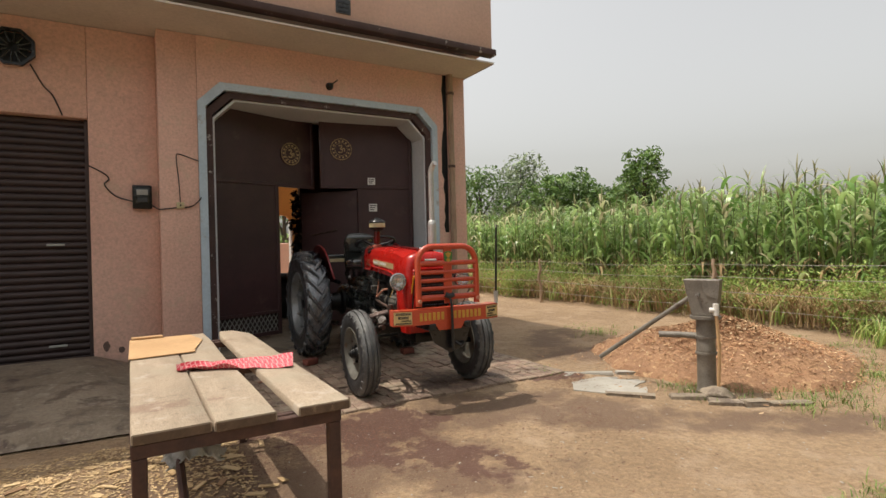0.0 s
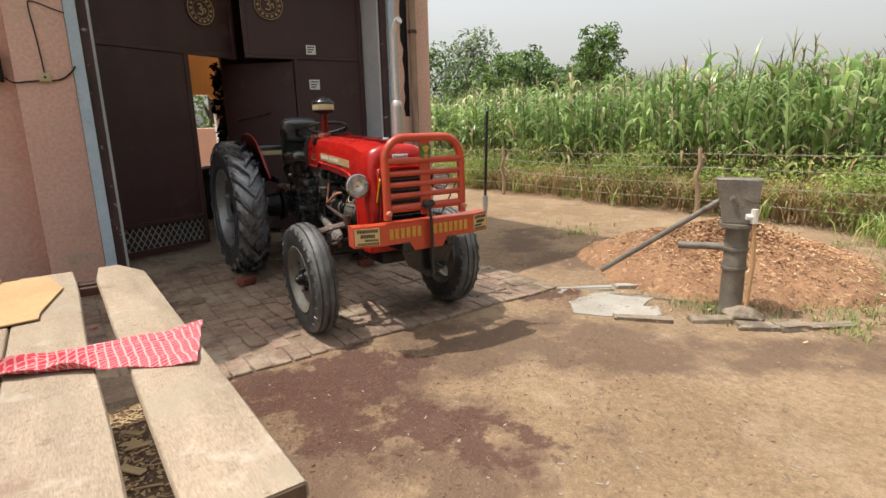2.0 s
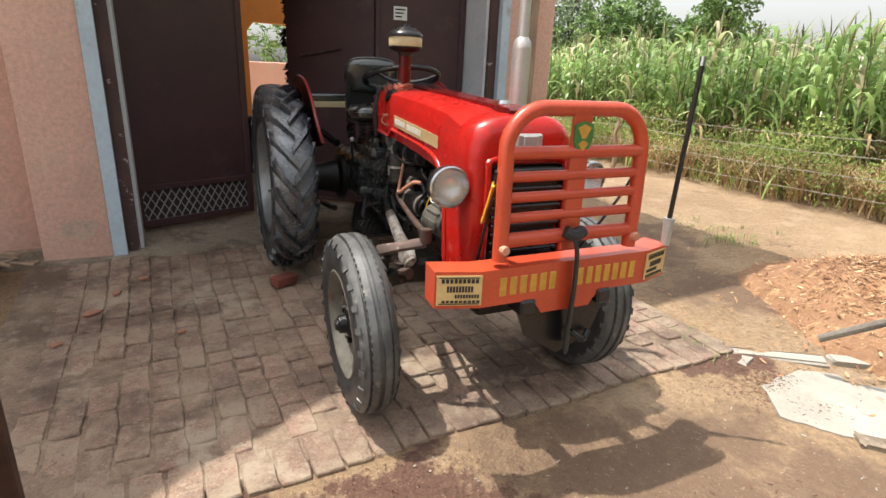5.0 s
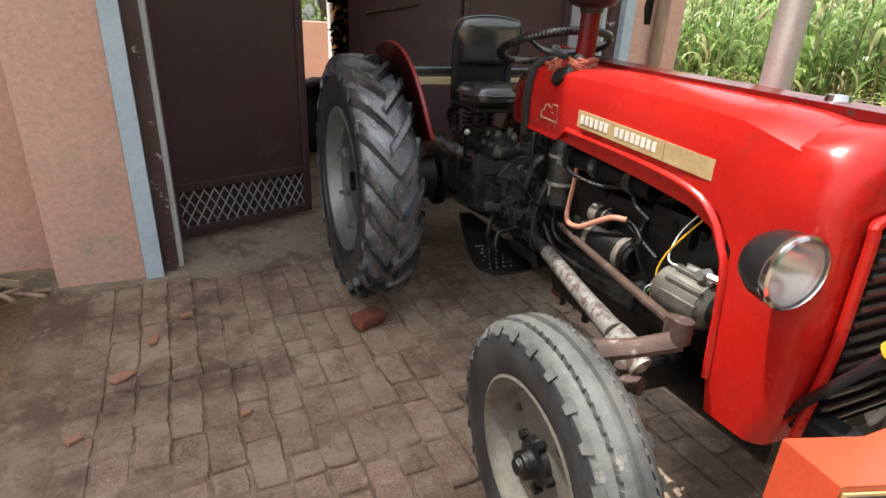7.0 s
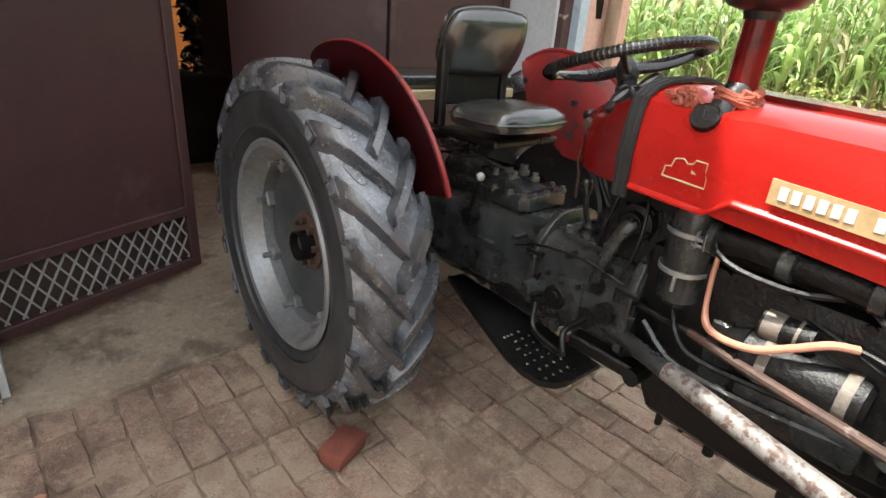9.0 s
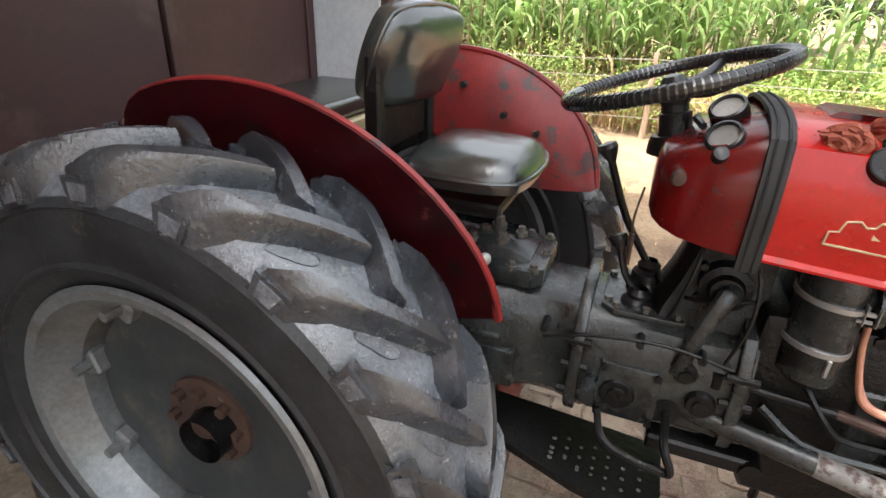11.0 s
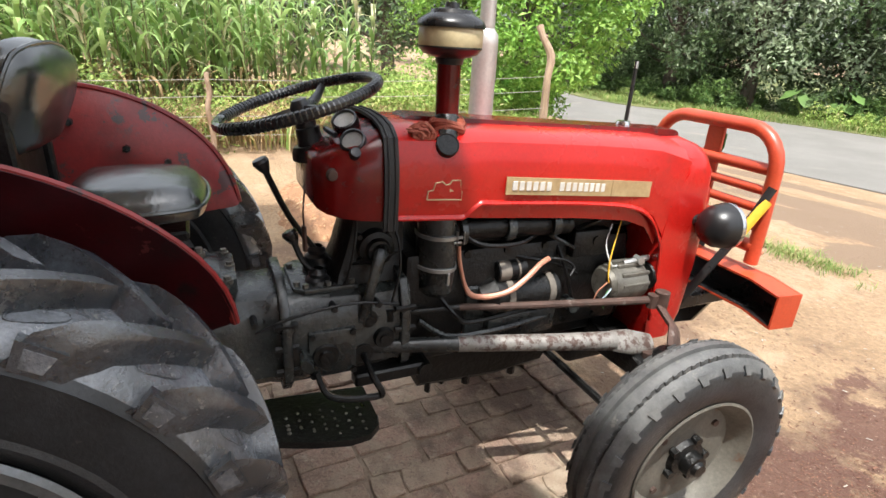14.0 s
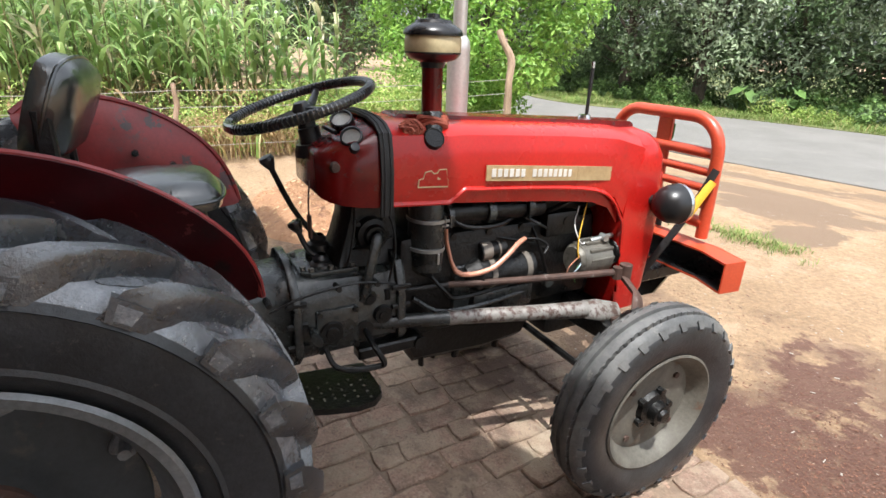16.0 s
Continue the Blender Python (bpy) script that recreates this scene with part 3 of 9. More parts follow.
overlay(M["wood"], (0.50, 0.43, 0.36), 9.0, 0.56, 0.66, 0.5, seed=78, detail=10)
overlay(M["wood"], (0.31, 0.26, 0.19), 4.0, 0.48, 0.64, 0.7, seed=6)                  # grey weathering
overlay(M["pink"], (0.42, 0.27, 0.22), 0.9, 0.60, 0.72, 0.45, seed=1)
overlay(M["rubber"], (0.13, 0.13, 0.127), 6.0, 0.57, 0.74, 0.5, rough=0.45, seed=11)
overlay(M["redworn"], (0.11, 0.03, 0.028), 5.0, 0.54, 0.70, 0.5, rough=0.55, seed=52)
overlay(M["redworn"], (0.045, 0.036, 0.036), 10.0, 0.585, 0.60, 0.85, seed=56, detail=9)    # chipped paint
overlay(M["redworn"], (0.035, 0.03, 0.03), 34.0, 0.64, 0.68, 0.8, seed=53)
overlay(M["rubber"], (0.075, 0.055, 0.036), 4.0, 0.60, 0.68, 0.6, rough=0.75, seed=31)
overlay(M["rubberdust"], (0.045, 0.046, 0.048), 6.0, 0.50, 0.62, 0.6, seed=16)      # wiped dust on the tyres
overlay(M["castgrey"], (0.006, 0.006, 0.006), 7.0, 0.50, 0.62, 0.85, rough=0.25, seed=12)  # oil
overlay(M["blackoil"], (0.03, 0.026, 0.021), 9.0, 0.60, 0.76, 0.25, rough=0.8, seed=13)    # dust
overlay(M["red"], (0.16, 0.028, 0.02), 6.0, 0.60, 0.70, 0.6, seed=14)
overlay(M["red"], (0.42, 0.09, 0.05), 2.4, 0.56, 0.72, 0.14, rough=0.5, seed=54)      # dust
overlay(M["red"], (0.10, 0.03, 0.025), 40.0, 0.66, 0.70, 0.7, seed=55)             # chips
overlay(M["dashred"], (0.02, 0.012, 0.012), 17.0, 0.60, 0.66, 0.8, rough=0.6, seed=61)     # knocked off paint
overlay(M["redshade"], (0.13, 0.03, 0.028), 19.0, 0.63, 0.67, 0.6, rough=0.6, seed=62)     # rubbed streaks
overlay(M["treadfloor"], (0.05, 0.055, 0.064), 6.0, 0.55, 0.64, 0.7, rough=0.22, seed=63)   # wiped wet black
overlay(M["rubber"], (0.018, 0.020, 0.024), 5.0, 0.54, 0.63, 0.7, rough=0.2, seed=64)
overlay(M["treadfloor"], (0.36, 0.34, 0.30), 46.0, 0.63, 0.69, 0.5, rough=0.7, seed=65)
overlay(M["dirt"], (0.13, 0.085, 0.056), 75.0, 0.60, 0.66, 0.55, seed=71)               # grit
overlay(M["dirt"], (0.58, 0.46, 0.33), 95.0, 0.62, 0.68, 0.5, seed=72)
overlay(M["brick"], (0.50, 0.41, 0.31), 70.0, 0.62, 0.68, 0.5, seed=73)
overlay(M["concrete"], (0.46, 0.40, 0.32), 60.0, 0.62, 0.68, 0.45, seed=74)
overlay(M["pink"], (0.86, 0.64, 0.55), 30.0, 0.62, 0.70, 0.35, seed=75)                  # chalky specks
overlay(M["asphalt"], (0.30, 0.275, 0.235), 26.0, 0.58, 0.68, 0.4, seed=76)
overlay(M["heap"], (0.55, 0.36, 0.19), 14.0, 0.56, 0.66, 0.7, seed=15)

# ---- mesh helpers ----
def part(name, bm, material, parent=None, label="", smooth=True, edge=35):
    """Links a bmesh as one mesh object under a thing or a part."""
    me = bpy.data.meshes.new(name)
    bmesh.ops.recalc_face_normals(bm, faces=bm.faces)
    bm.to_mesh(me)
    bm.free()
    ob = new(name, me)
    for x in material if isinstance(material, (list, tuple)) else [material]:
        me.materials.append(x)
    if smooth:
        for f in me.polygons:
            f.use_smooth = True
        me.set_sharp_from_angle(angle=radians(edge))
    ob.parent = parent
    if label:
        ob["label"] = label
    return ob


def raw(name, verts, faces, material, parent=None, label="", smooth=False, slots=None):
    """A mesh straight from arrays, for large counts."""
    me = bpy.data.meshes.new(name)
    me.from_pydata([tuple(v) for v in verts], [], [tuple(f) for f in faces])
    ob = new(name, me)
    for x in material if isinstance(material, (list, tuple)) else [material]:
        me.materials.append(x)
    if slots is not None:
        me.polygons.foreach_set("material_index", slots)
    if smooth:
        me.polygons.foreach_set("use_smooth", [True] * len(me.polygons))
    ob.parent = parent
    if label:
        ob["label"] = label
    return ob


def empty(name, m=None, **tags):
    ob = new(name)
    ob.empty_display_size = 0.1
    if m is not None:
        ob.matrix_world = m
    return tagged(ob, **tags)


def box(bm, x0, y0, z0, x1, y1, z1, bev=0.0, seg=1, m=None):
    r = bmesh.ops.create_cube(bm, size=1)
    vs = r["verts"]
    bmesh.ops.scale(bm, vec=(x1 - x0, y1 - y0, z1 - z0), verts=vs)
    bmesh.ops.translate(bm, vec=((x0 + x1) / 2, (y0 + y1) / 2, (z0 + z1) / 2), verts=vs)
    if bev:
        es = list({e for v in vs for e in v.link_edges})
        vs = bmesh.ops.bevel(bm, geom=es, offset=bev, segments=seg, affect="EDGES", profile=0.5)["verts"]
        vs = list({v for f in {f for v in vs for f in v.link_faces} for v in f.verts})
    if m is not None:
        bmesh.ops.transform(bm, matrix=m, verts=vs)
    return vs


def cyl(bm, a, b, r, r2=None, seg=16, caps=True):
    """A round bar from a to b."""
    a, b = Vector(a), Vector(b)
    d = b - a
    m = Matrix.Translation((a + b) / 2) @ d.to_track_quat("Z", "Y").to_matrix().to_4x4()
    return bmesh.ops.create_cone(bm, cap_ends=caps, cap_tris=False, segments=seg, radius1=r,
                                 radius2=r if r2 is None else r2, depth=d.length, matrix=m)["verts"]


def smooth_path(pts, n=6):
    """Points of a Catmull-Rom curve through pts."""
    p = [Vector(q) for q in pts]
    p = [2 * p[0] - p[1]] + p + [2 * p[-1] - p[-2]]
    out = []
    for i in range(1, len(p) - 2):
        for k in range(n):
            t = k / n
            a, b, c, d = p[i - 1], p[i], p[i + 1], p[i + 2]
            out.append(0.5 * ((2 * b) + (c - a) * t + (2 * a - 5 * b + 4 * c - d) * t * t + (3 * b - a - 3 * c + d) * t ** 3))
    return out + [p[-2]]


def tube(bm, pts, r, seg=10, closed=False, curve=0, flat=1.0):
    """A pipe along pts; r is a number or one number for each point."""
    p = smooth_path(pts, curve) if curve else [Vector(q) for q in pts]
    n = len(p)
    rings = []
    up = None
    for i in range(n):
        if closed:
            d = (p[(i + 1) % n] - p[i - 1]).normalized()
        else:
            d = (p[min(i + 1, n - 1)] - p[max(i - 1, 0)]).normalized()
        if up is None:
            up = d.orthogonal().normalized()
        up = (up - d * up.dot(d)).normalized()
        side = d.cross(up)
        if isinstance(r, (int, float)):
            ri = r
        else:
            f = i / (n - 1) * (len(r) - 1)
            j = min(int(f), len(r) - 2)
            ri = r[j] + (r[j + 1] - r[j]) * (f - j)
        rings.append([bm.verts.new(p[i] + (up * math.cos(a) + side * flat * math.sin(a)) * ri)
                      for a in (2 * math.pi * k / seg for k in range(seg))])
    for i in range(n if closed else n - 1):
        A, B = rings[i], rings[(i + 1) % n]
        for k in range(seg):
            bm.faces.new((A[k], A[(k + 1) % seg], B[(k + 1) % seg], B[k]))
    if not closed:
        bm.faces.new(rings[0][::-1])
        bm.faces.new(rings[-1])
    return [v for q in rings for v in q]


def lathe(bm, prof, seg=32, m=None, close=False):
    """Turns a profile of (radius, height) about z."""
    rings = []
    for r, h in prof:
        if r < 1e-6:
            rings.append([bm.verts.new((0, 0, h))])
        else:
            rings.append([bm.verts.new((r * math.cos(2 * math.pi * k / seg), r * math.sin(2 * math.pi * k / seg), h)) for k in range(seg)])
    pairs = list(zip(rings, rings[1:])) + ([(rings[-1], rings[0])] if close else [])
    for A, B in pairs:
        for k in range(seg):
            a, b, c, d = A[k % len(A)], A[(k + 1) % len(A)], B[(k + 1) % len(B)], B[k % len(B)]
            q = [v for i, v in enumerate((a, b, c, d)) if v not in (a, b, c, d)[:i]]
            if len(q) > 2:
                bm.faces.new(q)
    vs = [v for q in rings for v in q]
    if m is not None:
        bmesh.ops.transform(bm, matrix=m, verts=vs)
    return vs


def loft(bm, rings, closed=True, caps=True):
    """A skin over rings of equal length."""
    R = [[bm.verts.new(p) for p in ring] for ring in rings]
    n = len(R[0])
    for A, B in zip(R, R[1:]):
        for k in range(n if closed else n - 1):
            bm.faces.new((A[k], A[(k + 1) % n], B[(k + 1) % n], B[k]))
    if caps and closed:
        bm.faces.new(R[0][::-1])
        bm.faces.new(R[-1])
    return [v for q in R for v in q]


def thick(bm, depth, faces=None):
    """Gives an open skin a thickness."""
    bmesh.ops.recalc_face_normals(bm, faces=bm.faces)
    bmesh.ops.solidify(bm, geom=list(bm.faces) if faces is None else faces, thickness=depth)


def prism(bm, outline, y0, y1, axis="y", bev=0.0):
    """An outline of (u, v) drawn out along an axis."""
    put = {"y": lambda u, v, w: (u, w, v), "x": lambda u, v, w: (w, u, v), "z": lambda u, v, w: (u, v, w)}[axis]
    A = [bm.verts.new(put(u, v, y0)) for u, v in outline]
    B = [bm.verts.new(put(u, v, y1)) for u, v in outline]
    n = len(A)
    fs = [bm.faces.new(A[::-1]), bm.faces.new(B)]
    for k in range(n):
        fs.append(bm.faces.new((A[k], A[(k + 1) % n], B[(k + 1) % n], B[k])))
    if bev:
        es = list({e for f in fs[:2] for e in f.edges})
        bmesh.ops.bevel(bm, geom=es, offset=bev, segments=2, affect="EDGES", profile=0.5)


# ---- ground, road, building ----
def ramp(y):
    """The paving climbs to the gate."""
    return float(np.interp(y, [5.35, 5.9, 6.46, 6.85], [0.0, 0.03, 0.088, 0.13]))


def ground_height(x, y):
    """Level at the paving, a little lower and uneven on the dirt."""
    z = -0.045
    if -3 < x < 8 and -3 < y < 4:
        z += 0.007 * noise.noise((x * 5.5, y * 5.5, 2.2)) - 0.012 * max(0, 1 - abs(y - 2.75 + 0.55 * (x - 3.0)) / 0.18) * (x > 2.4)
    z += 0.018 * noise.noise((x * 0.7, y * 0.7, 3.1)) + 0.010 * noise.noise((x * 2.3, y * 2.3, 7.7))
    if x < 0.6 and y > 4.2:                        # bed of the shutter apron
        z += 0.13 * min(1, max(0, (0.4 - x) / 0.5)) * min(1, max(0, (y - 4.6) / 2.1))
    if 0.5 < x < 4.3:                              # earth banked against the paving's edge
        z += 0.024 * max(0.0, 1 - abs(y - 3.84) / 0.32)
    if 0.3 < x < 4.4 and y > 3.92:                 # bed under the paving
        k = min(1, (x - 0.3) / 0.3, (4.4 - x) / 0.3, (y - 3.92) / 0.12)
        z = z * (1 - k) + k * (-0.075 + ramp(y))
    edge = float(np.interp(x, [-80, -3, 4, 8.5, 12.6, 17, 40, 80], [-7.6, -6.3, -6.0, -5.5, -5.35, -5.9, -18, -45]))
    t = min(1.0, max(0.0, (0.3 - y) / (0.3 - edge)))
    z -= 0.61 * t * t * (3 - 2 * t)                # falls gently to the road
    if x > 8.6 and y > 2.4:
        z += 0.05 * min(1, x - 8.6)
    return z


RED = ((1.47, 3.64, 0.6, 0.32, -15), (1.06, 3.89, 0.5, 0.22, 0), (1.94, 3.58, 0.5, 0.4, 0), (1.64, 3.08, 0.35, 0.5, 20), (3.86, 3.81, 0.36, 0.2, -10), (2.07, 2.58, 0.3, 0.45, 10), (1.85, 2.94, 0.3, 0.4, 0))
DAMP = ((2.81, 3.39, 1, 0.55, -10), (3.29, 3.04, 0.7, 0.5, -30), (3.67, 2.49, 0.75, 0.35, -35), (3.95, 2.19, 0.7, 0.28, -25), (4.54, 1.78, 0.7, 0.28, -20), (5.5, 1.33, 0.8, 0.25, -20), (4.88, 4.63, 0.6, 0.8, 30), (5.43, 5.63, 1.2, 0.5, 40), (1.58, 3.44, 1.1, 0.5, 0), (1.92, 2.64, 0.5, 0.6, 20), (0.46, 3.24, 0.7, 1, 0), (1.25, 2.95, 0.8, 0.6, 0))
SILT = ((4.0, -0.7, 0.8, 0.7, 20), (3.35, 0.25, 0.3, 0.5, 0), (4.7, -1.6, 1.3, 0.7, 20), (3.3, -2.1, 1.0, 0.22, -5), (6.4, -4.2, 2.4, 0.6, 12), (2.6, -4.9, 2.6, 0.5, 0), (3.0, -1.2, 0.5, 0.3, 0))


def stain_at(x, y):
    """How much dark red litter, damp and silt lies on the earth here."""
    out = []
    for blobs in (RED, DAMP, SILT):
        s = 0.0
        if -3.5 < x < 10 and -6 < y < 8:
            for cx, cy, rx, ry, turn in blobs:
                a = radians(turn)
                u, v = (x - cx) * math.cos(a) + (y - cy) * math.sin(a), (y - cy) * math.cos(a) - (x - cx) * math.sin(a)
                d = math.hypot(u / rx, v / ry)
                s = max(s, min(1.0, max(0.0, 1.55 - d * 1.05)))
        out.append(s * 0.9)
    return out


def make_ground():
    bm = bmesh.new()
    xs = [-900, -200, -60, -25, -12, -8, -6, -5] + [-4 + 0.09 * i for i in range(145)] + [9.3 + 0.3 * i for i in range(26)] + [18, 22, 28, 40, 80, 250, 900]
    ys = [-900, -200, -60, -30, -16, -12, -9, -7, -5] + [-4 + 0.09 * i for i in range(132)] + [8.2 + 0.4 * i for i in range(13)] + [14, 18, 24, 40, 80, 250, 900]
    g = [[bm.verts.new((x, y, ground_height(x, y))) for x in xs] for y in ys]
    for r, q in zip(g, g[1:]):
        for k in range(len(xs) - 1):
            bm.faces.new((r[k], r[k + 1], q[k + 1], q[k]))
    ob = part("ground", bm, M["dirt"], edge=180)
    at = ob.data.color_attributes.new("stain", "FLOAT_COLOR", "POINT")
    cols = []
    for v in ob.data.vertices:
        cols += [*stain_at(v.co.x, v.co.y), 1.0]
    at.data.foreach_set("color", cols)
    tagged(ob, "bare sandy earth yard with damp dark stains", "ground", kind="structure")


def strip(name, left, right, z, material, label, category, sub=6):
    """A flat band between two lines of points."""
    bm = bmesh.new()
    L, R = smooth_path([(x, y, z) for x, y in left], sub), smooth_path([(x, y, z) for x, y in right], sub)
    A, B = [bm.verts.new(p) for p in L], [bm.verts.new(p) for p in R]
    for k in range(len(A) - 1):
        bm.faces.new((A[k], A[k + 1], B[k + 1], B[k]))
    down = [bmesh.ops.extrude_edge_only(bm, edges=[e for e in bm.edges if e.is_boundary])["geom"]]
    for g in down[0]:
        if isinstance(g, bmesh.types.BMVert):
            g.co.z -= 0.09
    return tagged(part(name, bm, material, edge=30), label, category, kind="structure")


make_ground()
NEAR_EDGE = [(-83.2, -7.6), (-21.1, -6.8), (-3.1, -6.3), (4.05, -6.0), (8.4, -5.5), (12.6, -5.35), (16.9, -5.9), (22.5, -8.2), (41.0, -18.5), (82.4, -46.0)]
FAR_EDGE = [(-83.2, -16.6), (-21.1, -16.0), (-2.6, -15.5), (6.0, -15.0), (11.1, -14.4), (14.7, -13.4), (18.7, -11.2), (25.2, -13.2), (43.8, -24.5), (85.2, -53.0)]
strip("road", NEAR_EDGE, FAR_EDGE, -0.615, M["asphalt"], "worn grey asphalt village road", "road")
strip("verge", [(x, y - 0.07) for x, y in FAR_EDGE],
      [(-83.2, -84.9), (-21.1, -84.9), (-3.1, -84.9), (5.8, -84.9), (11.6, -84.9), (16.2, -84.9), (21.7, -84.9), (30.0, -84.9), (49.3, -84.9), (85.2, -98.7)],
      -0.60, M["verge"], "grassy strip beside the road", "verge")


def far_side(x):
    """Where the far edge of the road lies."""
    return float(np.interp(x, [p[0] for p in FAR_EDGE], [p[1] for p in FAR_EDGE]))


FY = 6.46            # face of the gate pier
WX0, WX1 = -9.0, 4.56
TOP = 5.05


def wall_piece(name, x0, y0, z0, x1, y1, z1, material, parent):
    bm = bmesh.new()
    box(bm, x0, y0, z0, x1, y1, z1, 0.012, 2)
    return part(name, bm, material, parent)


def gate_outline(x0, x1, z1, cut):
    return [(x0, -0.1), (x0, z1 - cut), (x0 + cut, z1), (x1 - cut, z1), (x1, z1 - cut), (x1, -0.1)]


GX0, GX1, GZ, GC = 0.94, 4.075, 3.26, 0.24


def make_building():
    w = empty("wall_front", label="pink painted plaster front wall with a projecting gate pier", category="wall", kind="structure")
    wall_piece("pier", 0.54, FY, -0.1, GX0, FY + 0.80, 3.77, M["pink"], w)
    wall_piece("pier", GX1, FY, -0.1, WX1, FY + 0.80, 3.77, M["pink"], w)
    bm = bmesh.new()                                        # wall over the gate, with its cut corners
    prism(bm, [(GX0, 3.77), (GX0, GZ - GC), (GX0 + GC, GZ), (GX1 - GC, GZ), (GX1, GZ - GC), (GX1, 3.77)], FY + 0.001, FY + 0.30)
    part("lintel_wall", bm, M["pink"], w)
    wall_piece("wall_panel", -0.12, FY + 0.27, -0.1, 0.54, FY + 0.6, 3.77, M["pink"], w)
    wall_piece("wall_panel", -2.75, FY + 0.27, 2.77, -0.12, FY + 0.6, 3.77, M["pink"], w)
    wall_piece("wall_panel", WX0, FY + 0.27, -0.1, -2.75, FY + 0.6, 3.77, M["pink"], w)
    # painted gate surround: blue strip, brown strip, pale inner strip
    s = empty("gate_surround", label="blue-grey and brown painted plaster surround of the gateway", category="door frame", kind="structure")
    for nm, off, wid, ya, yb, mt in (("outer_band", 0.0, 0.085, -0.022, 0.10, M["bluegrey"]), ("middle_band", 0.086, 0.075, 0.03, 0.16, M["brownband"]),
                                     ("inner_band", 0.162, 0.024, 0.07, 0.74, M["whitewash"])):
        bm = bmesh.new()
        o = gate_outline(GX0 + off, GX1 - off, GZ - off, GC)
        i = gate_outline(GX0 + off + wid, GX1 - off - wid, GZ - off - wid, GC - wid * 0.4)
        A = [[bm.verts.new((u, FY + y, v)) for u, v in q] for y in (ya, yb) for q in (o, i)]
        for k in range(5):
            bm.faces.new((A[0][k], A[0][k + 1], A[1][k + 1], A[1][k]))
            bm.faces.new((A[2][k], A[2][k + 1], A[3][k + 1], A[3][k]))
            bm.faces.new((A[0][k], A[0][k + 1], A[2][k + 1], A[2][k]))
            bm.faces.new((A[1][k], A[1][k + 1], A[3][k + 1], A[3][k]))
        for k in (0, 5):
            bm.faces.new((A[0][k], A[1][k], A[3][k], A[2][k]))
        part(nm, bm, mt, s, smooth=False)
    # overhanging upper storey
    u = empty("wall_upper", label="weathered pinkish upper storey wall over a concrete overhang", category="wall", kind="structure")
    wall_piece("upper_wall", WX0, 5.76, 3.96, WX1 + 0.02, 5.95, TOP, M["upper"], u)
    wall_piece("upper_side_wall", WX1 - 0.2, 5.96, 3.96, WX1 + 0.018, 11.4, TOP, M["upper"], u)
    wall_piece("dark_band", WX0, 5.70, 3.875, WX1 + 0.05, 5.85, 3.96, M["brownband"], u)
    wall_piece("overhang_slab", WX0, 5.73, 3.775, WX1 + 0.03, 11.4, 3.778, M["soffit"], u)
    wall_piece("roof_slab", WX0, 5.9, TOP, WX1, 11.4, TOP + 0.1, M["soffit"], u)
    bm = bmesh.new()                                        # unseen eave, added to slant the building's shadow on the paving
    prism(bm, [(WX0, 4.75), (-0.70, 5.10), (0.30, 5.56), (0.75, 5.72), (0.75, 5.897), (WX0, 5.897)], TOP + 0.004, TOP + 0.096, axis="z")
    part("roof_eave", bm, M["soffit"], u)
    # sides, back and inner room
    d = empty("wall_side", label="pink plaster side wall", category="wall", kind="structure")
    wall_piece("side_wall", WX1 - 0.22, FY + 0.81, -0.1, WX1 - 0.005, 13.0, 3.77, M["pink"], d)
    wall_piece("side_wall", WX0, FY + 0.61, -0.1, WX0 + 0.2, 13.0, 3.77, M["pink"], d)
    b = empty("wall_back", label="ochre painted back wall with an open doorway", category="wall", kind="structure")
    wall_piece("back_wall", WX0, 12.8, -0.1, 2.85, 13.0, 3.77, M["orange"], b)
    wall_piece("back_wall", 3.64, 12.8, -0.1, WX1, 13.0, 3.77, M["orange"], b)
    bm = bmesh.new()
    prism(bm, [(2.85, 3.77), (2.85, 2.0), (2.97, 2.14), (3.52, 2.14), (3.64, 2.0), (3.64, 3.77)], 12.801, 12.999)
    part("back_wall", bm, M["orange"], b)
    bm = bmesh.new()
    box(bm, 3.600, 12.78, 0.0, 3.639, 12.98, 2.0, 0.004)
    part("door_jamb", bm, M["white"], b)
    wall_piece("back_wall", 0.0, FY + 0.81, -0.1, 0.2, 12.8, 3.77, M["orange"], b)
    bm = bmesh.new()
    box(bm, 0.2, FY + 0.22, -0.08, WX1 - 0.2, 12.8, 0.115)
    tagged(part("floor", bm, M["concrete"]), "bare cement floor of the gateway", "floor", kind="structure")
    # dark wall added to stand in for the blackness deeper in the room
    wall_piece("partition_wall", 3.12, 10.2, -0.1, WX1 - 0.23, 10.35, 3.77, M["shutter"], b)
    bm = bmesh.new()                                        # ragged cement edge lapping over the bricks
    xs = [0.50 + 0.03 * i for i in range(123)]
    rows = []
    for j in range(14):
        row = []
        for x in xs:
            y = FY - 0.07 + 0.05 * noise.noise((x * 2.1, 3, 1)) + 0.035 * noise.noise((x * 9, 1, 4)) + 0.08 * max(0, 1.0 - x)
            f = max(0, j - 1) / 12
            row.append(bm.verts.new((x, y + (FY + 1.0 - y) * f, ramp(y + (FY + 1.0 - y) * f) + (-0.03 if j == 0 else 0.012) + 0.006 * noise.noise((x * 4, j * 0.5, 2)))))
        rows.append(row)
    for r, q in zip(rows, rows[1:]):
        for k in range(len(xs) - 1):
            bm.faces.new((r[k], r[k + 1], q[k + 1], q[k]))
    tagged(part("threshold", bm, M["concrete"]), "worn cement threshold strip under the gate", "threshold", kind="structure")
    bm = bmesh.new()
